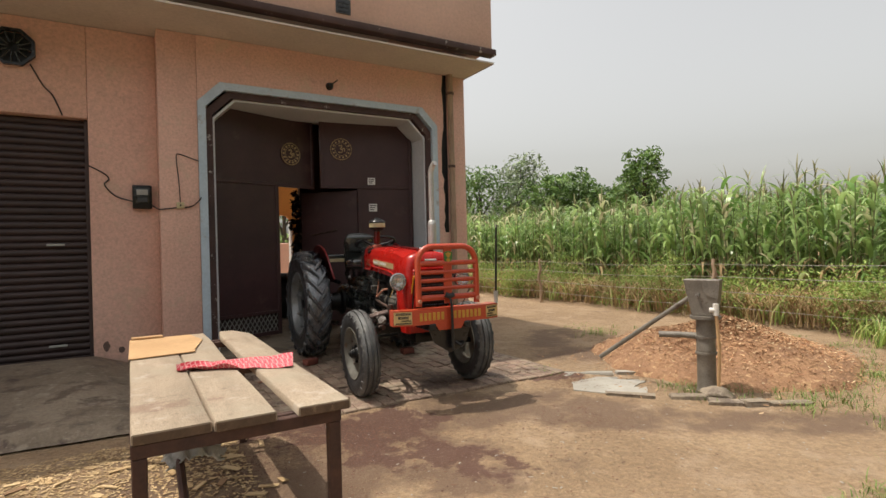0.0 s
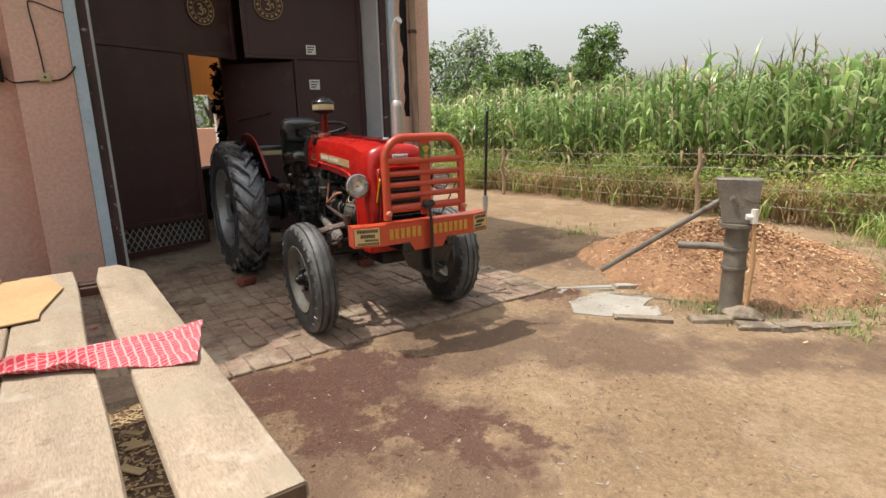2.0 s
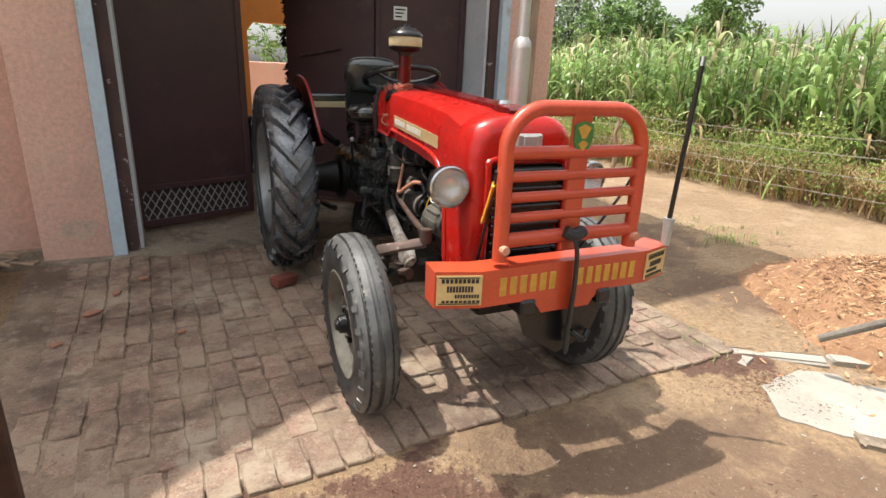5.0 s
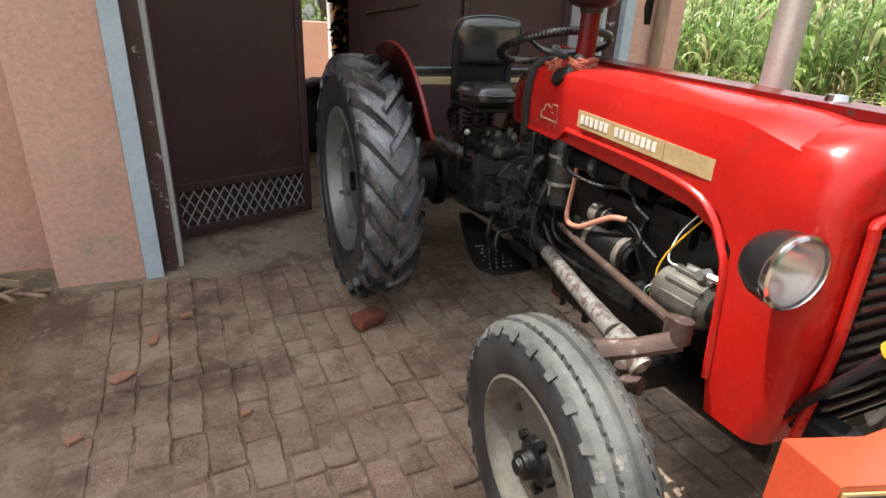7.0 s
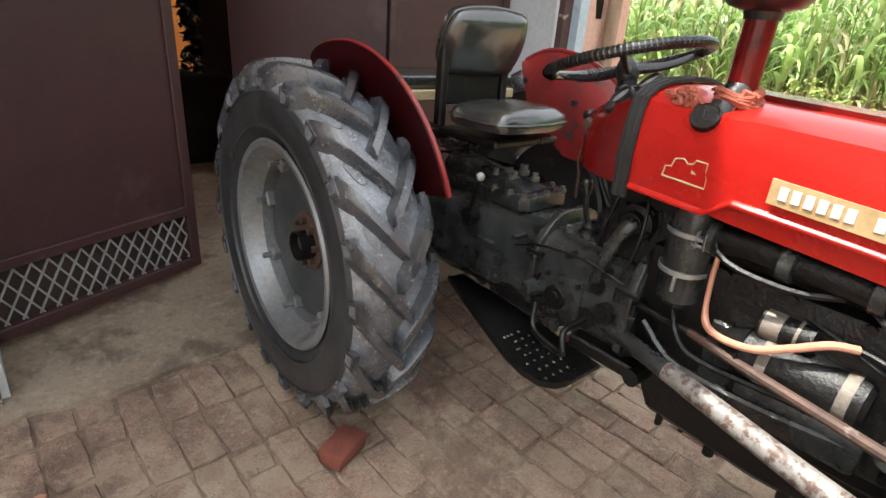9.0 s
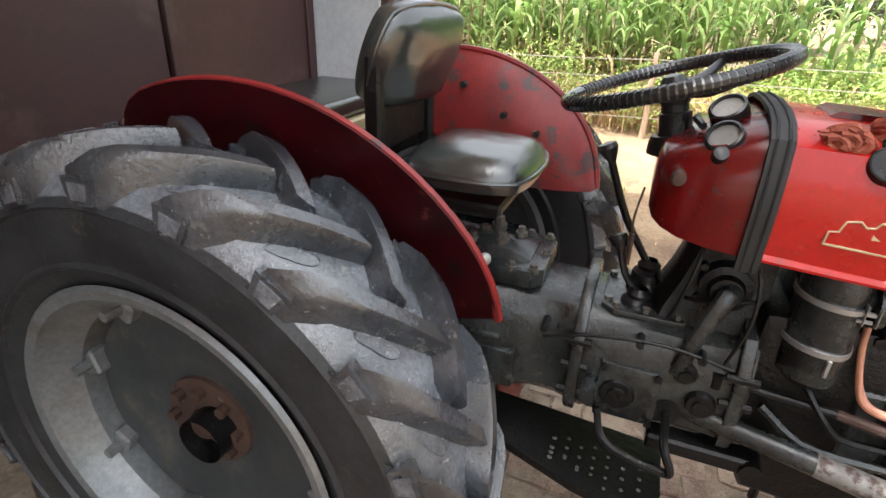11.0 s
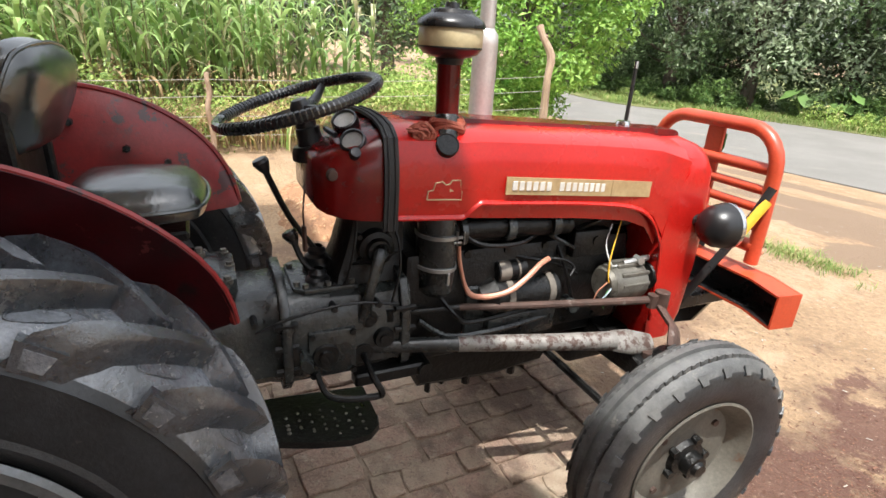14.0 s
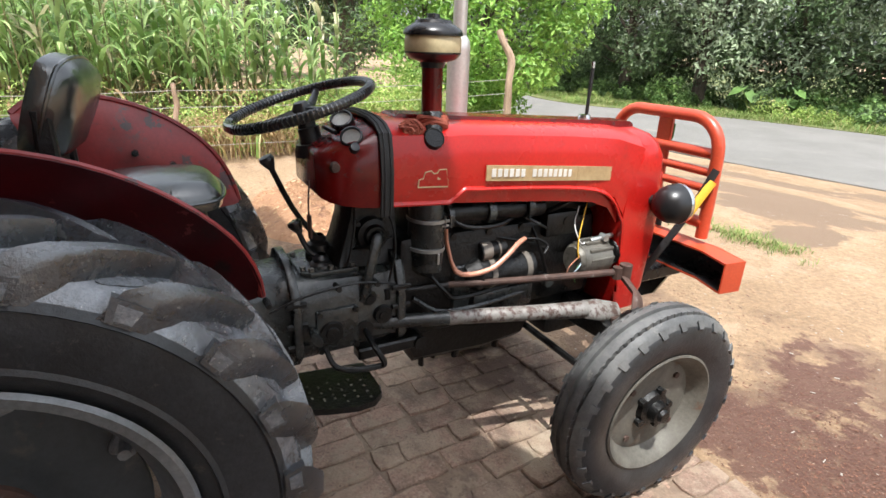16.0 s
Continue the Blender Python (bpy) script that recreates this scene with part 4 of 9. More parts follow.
    xs = [-6 + 0.25 * i for i in range(22)] + [-0.4 + 0.06 * i for i in range(14)]
    ys = [4.45 + 0.15 * i for i in range(16)]
    g = []
    for y in ys:
        row = []
        for x in xs:
            k = min(1, max(0, (0.38 - x) / 0.5)) * min(1, max(0, (y - 4.4) / 2.1))
            e = 0.06 * noise.noise((x * 1.3, y * 0.3, 2)) if x > 0.3 else 0
            f = 0.10 * noise.noise((x * 1.1, 5.0, 1)) if y < 4.6 else 0
            low = -0.06 if (y < 4.5 or x > 0.36) else 0.0
            row.append(bm.verts.new((x + e - 0.10 * (y - 4.4) * (x > 0.3), y + f, 0.02 + low + 0.19 * k + 0.006 * noise.noise((x * 3, y * 3, 9)))))
        g.append(row)
    for r, q in zip(g, g[1:]):
        for k in range(len(xs) - 1):
            bm.faces.new((r[k], r[k + 1], q[k + 1], q[k]))
    tagged(part("pavement", bm, M["concrete"]), "damp grey cement apron before the shutter", "pavement", kind="structure")


def wall_patch(x, y, z, w, h, material, seed, label):
    """Thin irregular patch on the plaster."""
    bm = bmesh.new()
    out = []
    for k in range(28):
        a = 2 * math.pi * k / 28
        r = 1 + 0.30 * noise.noise((math.cos(a) * 1.5 + seed, math.sin(a) * 1.5, seed)) + 0.18 * noise.noise((math.cos(a) * 5, math.sin(a) * 5, seed + 4))
        out.append((x + w * r * math.cos(a), z + h * r * math.sin(a)))
    prism(bm, out, y - 0.0025, y + 0.002)
    return part("plaster_patch", bm, material, bpy.data.objects["wall_front"], label)


make_building()
wall_patch(0.771, FY, 0.302, 0.11, 0.07, M["patchgrey"], 3, "greenish grey damp patch on the plaster")
wall_patch(-0.003, FY + 0.27, 0.292, 0.032, 0.05, M["patchdark"], 5, "sooty black patch at the wall foot")
wall_patch(0.138, FY + 0.27, 0.241, 0.03, 0.035, M["patchdark"], 8, "sooty black patch at the wall foot")


def make_shutter():
    """Roller shutter of ribbed slats."""
    t = empty("roller_shutter", label="closed dark brown ribbed steel roller shutter", category="shutter", kind="structure")
    z = 0.14
    y = FY + 0.40
    bm = bmesh.new()
    prof = []
    n = 35
    h = (2.77 - 0.2) / n
    for k in range(n):
        for f, o in ((0.0, 0.0), (0.12, -0.016), (0.38, -0.024), (0.62, -0.022), (0.86, -0.012), (0.93, 0.004)):
            prof.append((z + 0.06 + h * (k + f), y + o))
    A = [bm.verts.new((-2.73, yy, zz)) for zz, yy in prof]
    B = [bm.verts.new((-0.125, yy, zz)) for zz, yy in prof]
    for k in range(len(A) - 1):
        bm.faces.new((A[k], A[k + 1], B[k + 1], B[k]))
    thick(bm, 0.004)
    part("slat_curtain", bm, M["shutter"], t, edge=50)
    bm = bmesh.new()
    box(bm, -2.73, y - 0.03, z, -0.125, y + 0.02, z + 0.06, 0.006)
    part("bottom_rail", bm, M["shutter"], t)
    for x in (-2.75, -0.16):
        bm = bmesh.new()
        box(bm, x, y - 0.055, z, x + 0.045, y - 0.032, 2.77, 0.003)
        part("guide_rail", bm, M["shutter"], t)
    for zz in (1.4, 0.32):
        bm = bmesh.new()
        box(bm, -0.52, y - 0.05, zz, -0.36, y - 0.025, zz + 0.025, 0.004)
        part("handle", bm, M["galv"], t)
    return t


make_shutter()


def lattice(bm, x0, x1, z0, z1, y, step=0.062, w=0.010):
    """Diagonal steel mesh in a rectangle."""
    for s in (1, -1):
        c = -(z1 - z0)
        while c < (x1 - x0) + (z1 - z0):
            pts = []
            a = (x0 + c, z0) if s > 0 else (x0 + c, z1)
            dx, dz = (z1 - z0) * 0.62, (z1 - z0) * s
            t0, t1 = 0.0, 1.0
            if a[0] < x0:
                t0 = (x0 - a[0]) / dx
            if a[0] + dx > x1:
                t1 = (x1 - a[0]) / dx
            if t1 - t0 > 0.03:
                p, q = (a[0] + dx * t0, a[1] + dz * t0), (a[0] + dx * t1, a[1] + dz * t1)
                tube(bm, [(p[0], y + 0.002 * s, p[1]), (q[0], y + 0.002 * s, q[1])], w / 2, 4)
            c += step


def om_disc(parent, x, y, z):
    """Round ornament: ring with studs and a raised curl."""
    m = pose(x, y, z, 90, 0, 0)
    bm = bmesh.new()
    lathe(bm, [(0.0, 0.004), (0.145, 0.004), (0.150, 0.0), (0.150, -0.004)], 40, m)
    lathe(bm, [(0.140, 0.006), (0.146, 0.009), (0.150, 0.006)], 40, m)
    lathe(bm, [(0.078, 0.006), (0.084, 0.010), (0.09, 0.006)], 32, m)
    disc = part("ornament_disc", bm, M["maroon"], parent, "round steel ornament on the gate")
    for k in range(14):
        a = 2 * math.pi * k / 14
        bm = bmesh.new()
        cyl(bm, m @ Vector((0.115 * math.cos(a), 0.115 * math.sin(a), 0.0)), m @ Vector((0.115 * math.cos(a), 0.115 * math.sin(a), 0.012)), 0.014, seg=8)
        part("stud", bm, M["badge"], disc)
    bm = bmesh.new()
    tube(bm, [m @ Vector((0.147 * math.cos(a), 0.147 * math.sin(a), 0.006)) for a in [2 * math.pi * k / 40 for k in range(40)]], 0.005, 5, closed=True)
    tube(bm, [m @ Vector((0.088 * math.cos(a), 0.088 * math.sin(a), 0.006)) for a in [2 * math.pi * k / 32 for k in range(32)]], 0.004, 5, closed=True)
    part("ring", bm, M["badge"], disc)
    bm = bmesh.new()
    tube(bm, [m @ Vector(p) for p in ((-0.035, 0.045, 0.008), (0.0, 0.055, 0.008), (0.012, 0.03, 0.008), (-0.012, 0.008, 0.008), (0.018, -0.01, 0.008),
                                      (0.008, -0.045, 0.008), (-0.04, -0.04, 0.008))], 0.008, 6, curve=4)
    tube(bm, [m @ Vector(p) for p in ((0.012, 0.0, 0.008), (0.045, 0.015, 0.008), (0.05, -0.03, 0.008))], 0.007, 6, curve=4)
    part("curl", bm, M["badge"], disc)


def make_gate():
    lx0, ly, lx1 = 0.0, 0.0, 1.52
    # left leaf, with its small door standing open
    g = empty("gate_leaf", pose(1.10, 6.775, 0.135, 0, 0, 20.2), label="maroon sheet steel gate leaf with lattice foot and open wicket", category="gate")
    y0, y1 = ly, ly + 0.045
    bm = bmesh.new()
    box(bm, lx0, y0 + 0.012, 0.36, 0.93, y1, 2.02, 0.002)
    part("sheet", bm, M["maroon"], g)
    bm = bmesh.new()
    box(bm, lx0, y0 + 0.012, 2.05, lx1, y1, 3.17, 0.002)
    part("upper_sheet", bm, M["maroon"], g)
    for a in ((lx0, 0.05, lx0 + 0.05, 3.17), (0.885, 0.05, 0.935, 2.05), (lx0, 0.05, 0.93, 0.10), (lx0, 0.325, 0.93, 0.37), (lx0, 2.02, lx1, 2.07), (lx1 - 0.04, 2.05, lx1, 3.17)):
        bm = bmesh.new()
        box(bm, a[0], y0 - 0.004, a[1], a[2], y1 + 0.004, a[3], 0.004)
        part("rail", bm, M["maroon"], g)
    bm = bmesh.new()
    box(bm, lx0 + 0.05, y1 - 0.006, 0.10, 0.885, y1 - 0.002, 0.325)
    part("backing_sheet", bm, M["shutter"], g)
    bm = bmesh.new()
    lattice(bm, lx0 + 0.05, 0.885, 0.10, 0.325, y0 + 0.02)
    part("lattice", bm, M["galv"], g, "pale steel diamond lattice")
    om_disc(g, 1.135, y0 - 0.004, 2.475)
    # right leaf, swung a little
    h = empty("gate_leaf", pose(3.875, 6.875, 0.13, 0, 0, -9), label="maroon sheet steel gate leaf with closed wicket and stickers", category="gate")
    w = 1.34
    bm = bmesh.new()
    box(bm, -0.82, 0.012, 0.36, 0, 0.04, 2.04, 0.002)
    part("sheet", bm, M["maroon"], h)
    bm = bmesh.new()
    box(bm, -w, 0.012, 2.041, 0, 0.04, 3.19, 0.002)
    part("upper_sheet", bm, M["maroon"], h)
    for a in ((-0.05, 0.05, 0, 3.19), (-0.82, 0.05, -0.78, 2.02), (-w, 2.06, -w + 0.05, 3.19), (-0.78, 0.05, -0.05, 0.10), (-0.78, 0.325, -0.05, 0.37), (-w, 2.02, -0.05, 2.06)):
        bm = bmesh.new()
        box(bm, a[0], -0.004, a[1], a[2], 0.05, a[3], 0.004)
        part("rail", bm, M["maroon"], h)
    bm = bmesh.new()
    hinge = pose(-0.825, 0.02, 0, 0, 0, -37)
    box(bm, -0.90, 0.0, 0.06, -0.004, 0.03, 2.0, 0.004, 1, hinge)
    door = part("wicket_door", bm, M["maroon"], h, "maroon steel wicket door swung inwards")
    bm = bmesh.new()
    tube(bm, [hinge @ Vector(p) for p in ((-0.74, -0.02, 1.375), (-0.32, -0.024, 1.44))], 0.009, 6)
    part("bolt", bm, M["rust"], door)
    bm = bmesh.new()
    lattice(bm, -0.78, -0.05, 0.10, 0.325, 0.02)
    part("lattice", bm, M["galv"], h, "pale steel diamond lattice")
    om_disc(h, -1.045, -0.005, 2.57)
    for x, z, ww, hh in ((-0.615, 2.13, 0.11, 0.10), (-0.60, 1.75, 0.12, 0.11)):
        bm = bmesh.new()
        box(bm, x - ww / 2, 0.006, z - hh / 2, x + ww / 2, 0.0105, z + hh / 2, 0.001)
        st = part("sticker", bm, M["white"], h, "small white paper sticker")
        bm = bmesh.new()
        for k in range(3):
            box(bm, x - ww * 0.38, 0.004, z - hh * 0.3 + k * hh * 0.26, x - ww * 0.38 + ww * (0.5 + 0.12 * k), 0.0058, z - hh * 0.3 + k * hh * 0.26 + 0.012)
        part("print", bm, M["castgrey"], st)


make_gate()

# ---- tractor ----
TR = pose(2.615, 6.148, 0, 0, 0, -2.6) @ Matrix.Scale(1.03, 4)
tractor = empty("tractor", TR, label="old red farm tractor with orange front guard and dusty black tyres", category="tractor")
AX = Matrix.Rotation(radians(90), 4, "Y")       # turns a lathe's z axis to x


def wheel_pt(a, r, u):
    """A point at angle a from the top towards the front, radius r, offset u across."""
    return Vector((u, -r * math.sin(a), r * math.cos(a)))


def rear_wheel(sx, cx, spin, cy=0.0):
    w = empty("rear_wheel", label="large rear wheel with lugged black tyre and silver rim")
    w.parent = tractor
    w.location = (cx * sx, cy, 0.647)
    w.scale = (0.86, 0.942, 0.942)
    bm = bmesh.new()
    hw = 0.158
    prof = [(0.362, -0.115), (0.375, -0.135), (0.44, -0.168), (0.50, -0.172), (0.545, -0.163), (0.575, -0.135), (0.588, -0.07), (0.592, 0.0)]
    prof += [(r, -h) for r, h in prof[-2::-1]]
    lathe(bm, prof[4:-4], 72, AX)
    walls = []
    for s in (-1, 1):                             # sidewalls with bead ring and rib
        sw = bmesh.new()
        lathe(sw, [(r, s * u) for r, u in ((0.362, 0.115), (0.375, 0.135), (0.415, 0.158), (0.42, 0.170), (0.43, 0.165), (0.44, 0.168), (0.50, 0.172), (0.525, 0.168), (0.53, 0.176), (0.54, 0.167), (0.545, 0.163))], 72, AX)
        bmesh.ops.scale(sw, vec=(0.87, 1, 1), verts=sw.verts)
        walls.append(sw)
    n = 20
    lugs, patches, pads = [], [], []
    floor_r = lambda u: float(np.interp(abs(u), [0.0, 0.07, 0.135, 0.163], [0.592, 0.588, 0.575, 0.545]))
    for side in (-1, 1):
        for k in range(n):
            lg = bmesh.new()
            a0 = 2 * math.pi * (k + (0.5 if side > 0 else 0.0)) / n + spin
            rings = []
            for i in range(10):
                f = i / 9                          # from the shoulder to just past the middle
                u = side * (0.170 - 0.186 * f ** 0.95)
                a = a0 + 0.36 * f ** 0.78
                top = float(np.interp(f, [0, 0.08, 0.2, 0.6, 1.0], [0.598, 0.622, 0.632, 0.637, 0.634]))
                base = min(floor_r(u) - 0.012, top - 0.02)
                wa = float(np.interp(f, [0, 0.15, 0.6, 1.0], [0.050, 0.046, 0.040, 0.036]))
                wob = 0.003 * noise.noise((k * 1.7 + side, f * 3, 2.0))
                h = top - base
                prof_l = [(-wa - 0.030, base), (-wa - 0.010, base + 0.32 * h), (-wa - 0.001, base + 0.78 * h), (-wa + 0.008, top - 0.002),
                          (wa - 0.008, top - 0.002), (wa + 0.001, base + 0.80 * h), (wa + 0.006, base + 0.36 * h), (wa + 0.020, base)]
                rings.append([wheel_pt(a + da + wob, r, u) for da, r in prof_l])
            loft(lg, rings)
            bmesh.ops.scale(lg, vec=(0.87, 1, 1), verts=lg.verts)
            lugs.append(lg)
            # moulded oval between the lugs
            b0, uc = a0 + 0.268, 0.088
            ov = []
            for q in [2 * math.pi * j / 18 for j in range(18)]:
                ca, sa = math.copysign(abs(math.cos(q)) ** 0.55, math.cos(q)), math.copysign(abs(math.sin(q)) ** 0.8, math.sin(q))
                da, du = 0.062 * ca, 0.017 * sa - 0.020 * ca
                ov.append((da, du))
            pt = bmesh.new()
            tube(pt, [wheel_pt(b0 + da, floor_r(uc + du) + 0.0005, side * (uc + du)) for da, du in ov], 0.0016, 5, closed=True)
            loft(pt, [[wheel_pt(b0 + da * e, floor_r(uc + du * e) + r, side * (uc + du * e)) for da, du in ov] for r, e in ((-0.004, 0.95), (0.0008, 0.93))])
            bmesh.ops.scale(pt, vec=(0.87, 1, 1), verts=pt.verts)
            patches.append(pt)
            # framed pad at the lug's foot on the shoulder
            c0 = a0 - 0.005
            for e, x0, x1, dst in ((1.0, 0.150, 0.1755, lugs[-1]), (0.62, 0.170, 0.178, None)):
                pb = bmesh.new() if dst is None else dst
                vs0 = set(pb.verts)
                loft(pb, [[wheel_pt(c0 - 0.062 * e, 0.560 + 0.022 * e, side * x), wheel_pt(c0 + 0.050 * e, 0.560 + 0.022 * e, side * x), wheel_pt(c0 + 0.038 * e, 0.560 - 0.022 * e, side * (x + 0.004)), wheel_pt(c0 - 0.05 * e, 0.560 - 0.022 * e, side * (x + 0.004))]
                          for x in (x0, x1)])
                bmesh.ops.scale(pb, vec=(0.87, 1, 1), verts=[v for v in pb.verts if v not in vs0])
                if dst is None:
                    pads.append(pb)
    bmesh.ops.scale(bm, vec=(0.87, 1, 1), verts=bm.verts)
    ty = part("tyre", bm, M["treadfloor"], w, "black rubber tyre, tread floor paled by dust and painted sky sheen", edge=48)
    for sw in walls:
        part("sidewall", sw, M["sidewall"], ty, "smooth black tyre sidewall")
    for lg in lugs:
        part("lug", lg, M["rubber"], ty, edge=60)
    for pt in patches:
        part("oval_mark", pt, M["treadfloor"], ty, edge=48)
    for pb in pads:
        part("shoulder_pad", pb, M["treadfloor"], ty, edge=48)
    bm = bmesh.new()
    o = -1 if sx < 0 else 1
    lathe(bm, [(0.352, o * 0.150), (0.372, o * 0.156), (0.380, o * 0.146), (0.366, o * 0.13), (0.352, o * 0.118), (0.338, o * 0.085), (0.318, o * 0.06), (0.318, -o * 0.06), (0.338, -o * 0.09),
               (0.366, -o * 0.13), (0.380, -o * 0.148), (0.36, -o * 0.15), (0.345, -o * 0.12), (0.308, -o * 0.06), (0.308, o * 0.06), (0.330, o * 0.09), (0.345, o * 0.122)], 72, AX, close=True)
    bmesh.ops.scale(bm, vec=(0.87, 1, 1), verts=bm.verts)
    rim = part("rim", bm, M["rim"], w, "silver painted steel rim")
    for k in range(8):
        bm = bmesh.new()
        a = 2 * math.pi * k / 8 + 0.3 + spin
        p = wheel_pt(a, 0.300, o * 0.02)
        m = Matrix.Translation(p) @ Matrix.Rotation(-a, 4, "X")
        box(bm, -0.022, -0.03, -0.028, 0.022, 0.03, 0.02, 0.006, 1, m)
        cyl(bm, p + Vector((-o * 0.02, 0, 0)), p + Vector((o * 0.06, 0, 0)), 0.012, seg=8)
        part("lug_clamp", bm, M["rim"], rim)
    bm = bmesh.new()
    lathe(bm, [(0.0, o * -0.005), (0.12, o * -0.005), (0.15, o * 0.0), (0.20, o * 0.018), (0.26, o * 0.012), (0.292, o * 0.01), (0.292, o * -0.005), (0.25, -o * 0.006), (0.19, o * 0.0), (0.13, -o * 0.03), (0, -o * 0.03)], 56, AX)
    part("dish", bm, M["dish"], w, "grey steel wheel dish with rusty centre")
    bm = bmesh.new()
    lathe(bm, [(0.0, o * 0.034), (0.028, o * 0.033), (0.034, o * 0.026), (0.037, o * 0.014), (0.085, o * 0.010), (0.108, o * 0.006), (0.11, -o * 0.006)], 32, AX)
    hub = part("hub", bm, M["rust"], w, "rusty hub with bolts")
    for k in range(8):
        a = 2 * math.pi * k / 8
        bm = bmesh.new()
        cyl(bm, wheel_pt(a, 0.082, -o * 0.004), wheel_pt(a, 0.082, o * 0.032), 0.013, seg=6)
        part("bolt", bm, M["rust"], hub)
    return w


rear_wheel(-1, 0.561, -0.020, -0.113)
rear_wheel(1, 0.575, 0.21, -0.235)


def front_wheel(sx):
    w = empty("front_wheel", label="front wheel with ribbed tyre and pale worn disc")
    w.parent = tractor
    w.location = (0.545 * sx, -1.845, 0.366)
    w.rotation_euler = (0, radians(2.0 * sx), radians(-1.5))
    w.scale = (0.88, 0.98, 0.98)
    o = sx
    bm = bmesh.new()
    prof = [(0.205, -0.052), (0.215, -0.068), (0.262, -0.088), (0.312, -0.090), (0.338, -0.083), (0.352, -0.071), (0.362, -0.058),
            (0.366, -0.052), (0.356, -0.047), (0.356, -0.041), (0.370, -0.038), (0.374, -0.012), (0.361, -0.009), (0.361, -0.003)]
    prof += [(r, -h) for r, h in prof[::-1]]
    lathe(bm, prof, 72, AX)
    for s in (-1, 1):
        for k in range(26):
            a = 2 * math.pi * k / 26 + (0.06 if s > 0 else 0)
            loft(bm, [[wheel_pt(a - 0.045, r, s * x), wheel_pt(a + 0.045, r, s * x), wheel_pt(a + 0.03, r2, s * x2), wheel_pt(a - 0.03, r2, s * x2)]
                      for r, x, r2, x2 in ((0.340, 0.075, 0.318, 0.082), (0.357, 0.076, 0.332, 0.0925))])
        for k in range(76):                        # teeth on the ribs
            a = 2 * math.pi * k / 76
            loft(bm, [[wheel_pt(a - 0.018, 0.352, u), wheel_pt(a - 0.016, 0.3715, u), wheel_pt(a + 0.016, 0.3715, u), wheel_pt(a + 0.018, 0.352, u)] for u in (s * 0.036, s * 0.043)])
    ty = part("tyre", bm, [M["rubberdust"], M["sidewall"]], w, "ribbed tyre with dusty tread and black sidewalls", edge=28)
    ty.data.polygons.foreach_set("material_index", [int(math.hypot(f.center.y, f.center.z) < 0.343) for f in ty.data.polygons])
    bm = bmesh.new()
    lathe(bm, [(0.222, o * 0.082), (0.230, o * 0.078), (0.222, o * 0.068), (0.208, o * 0.058), (0.200, o * 0.03), (0.186, o * 0.018), (0.186, -o * 0.03), (0.21, -o * 0.06), (0.228, -o * 0.078), (0.218, -o * 0.08),
               (0.196, -o * 0.05), (0.176, -o * 0.03), (0.176, o * 0.02), (0.192, o * 0.036), (0.2, o * 0.06)], 56, AX, close=True)
    part("rim", bm, M["dishpale"], w, "dull worn steel rim")
    bm = bmesh.new()
    lathe(bm, [(0.0, o * 0.03), (0.075, o * 0.03), (0.10, o * 0.024), (0.15, o * 0.03), (0.178, o * 0.02), (0.178, o * 0.012), (0.14, o * 0.018), (0.08, o * 0.012), (0, o * 0.012)], 48, AX)
    dish = part("dish", bm, M["dishpale"], w, "pale worn wheel disc")
    bm = bmesh.new()
    lathe(bm, [(0.0, o * 0.105), (0.020, o * 0.103), (0.026, o * 0.09), (0.036, o * 0.088), (0.040, o * 0.055), (0.06, o * 0.048), (0.068, o * 0.03)], 24, AX)
    hub = part("hub", bm, M["blackoil"], w, "oily hub with wheel nuts")
    for k in range(5):
        a = 2 * math.pi * k / 5 + 0.3
        bm = bmesh.new()
        cyl(bm, wheel_pt(a, 0.07, o * 0.03), wheel_pt(a, 0.07, o * 0.055), 0.014, seg=6)
        part("wheel_nut", bm, M["blackoil"], hub)
    for k in range(4):
        a = 2 * math.pi * k / 4 + 0.7
        bm = bmesh.new()
        cyl(bm, wheel_pt(a, 0.140, o * 0.02), wheel_pt(a, 0.140, o * 0.038), 0.012, seg=6)
        part("rim_bolt", bm, M["rust"], dish)
    return w


front_wheel(-1)
front_wheel(1)


def hood_section(y, hw, top, low, flat=0.5):
    """Half-round cross-section of the bonnet, from the left lower edge over the top to the right."""
    pts = [(-hw, low), (-hw - 0.004, low + (top - low) * 0.35), (-hw, low + (top - low) * 0.58)]
    for k in range(9):
        a = math.pi * (1 - k / 8.0)
        f = math.cos(a)
        pts.append((hw * math.copysign(abs(f) ** 0.75, f) * 0.985, low + (top - low) * (0.66 + 0.34 * math.sin(a) ** 0.62)))
    pts += [(hw, low + (top - low) * 0.58), (hw + 0.004, low + (top - low) * 0.35), (hw, low)]
    return [(x, y, z) for x, z in pts]


def make_hood():
    bm = bmesh.new()
    rows = [(-0.985, 0.198, 1.283, 1.055), (-1.10, 0.200, 1.279, 1.048), (-1.215, 0.203, 1.273, 1.043), (-1.275, 0.204, 1.270, 1.077), (-1.45, 0.208, 1.262, 1.068),
            (-1.65, 0.212, 1.252, 1.054), (-1.80, 0.216, 1.243, 1.036), (-1.90, 0.218, 1.238, 1.0), (-1.975, 0.220, 1.232, 0.90), (-2.03, 0.221, 1.222, 0.86)]
    loft(bm, [hood_section(*r) for r in rows], closed=False)
    thick(bm, 0.012)
    hood = part("hood", bm, M["red"], tractor, "glossy red sheet steel bonnet", edge=40)
    # rolled lip along the lower edge of the side
    for s in (-1, 1):
        bm = bmesh.new()
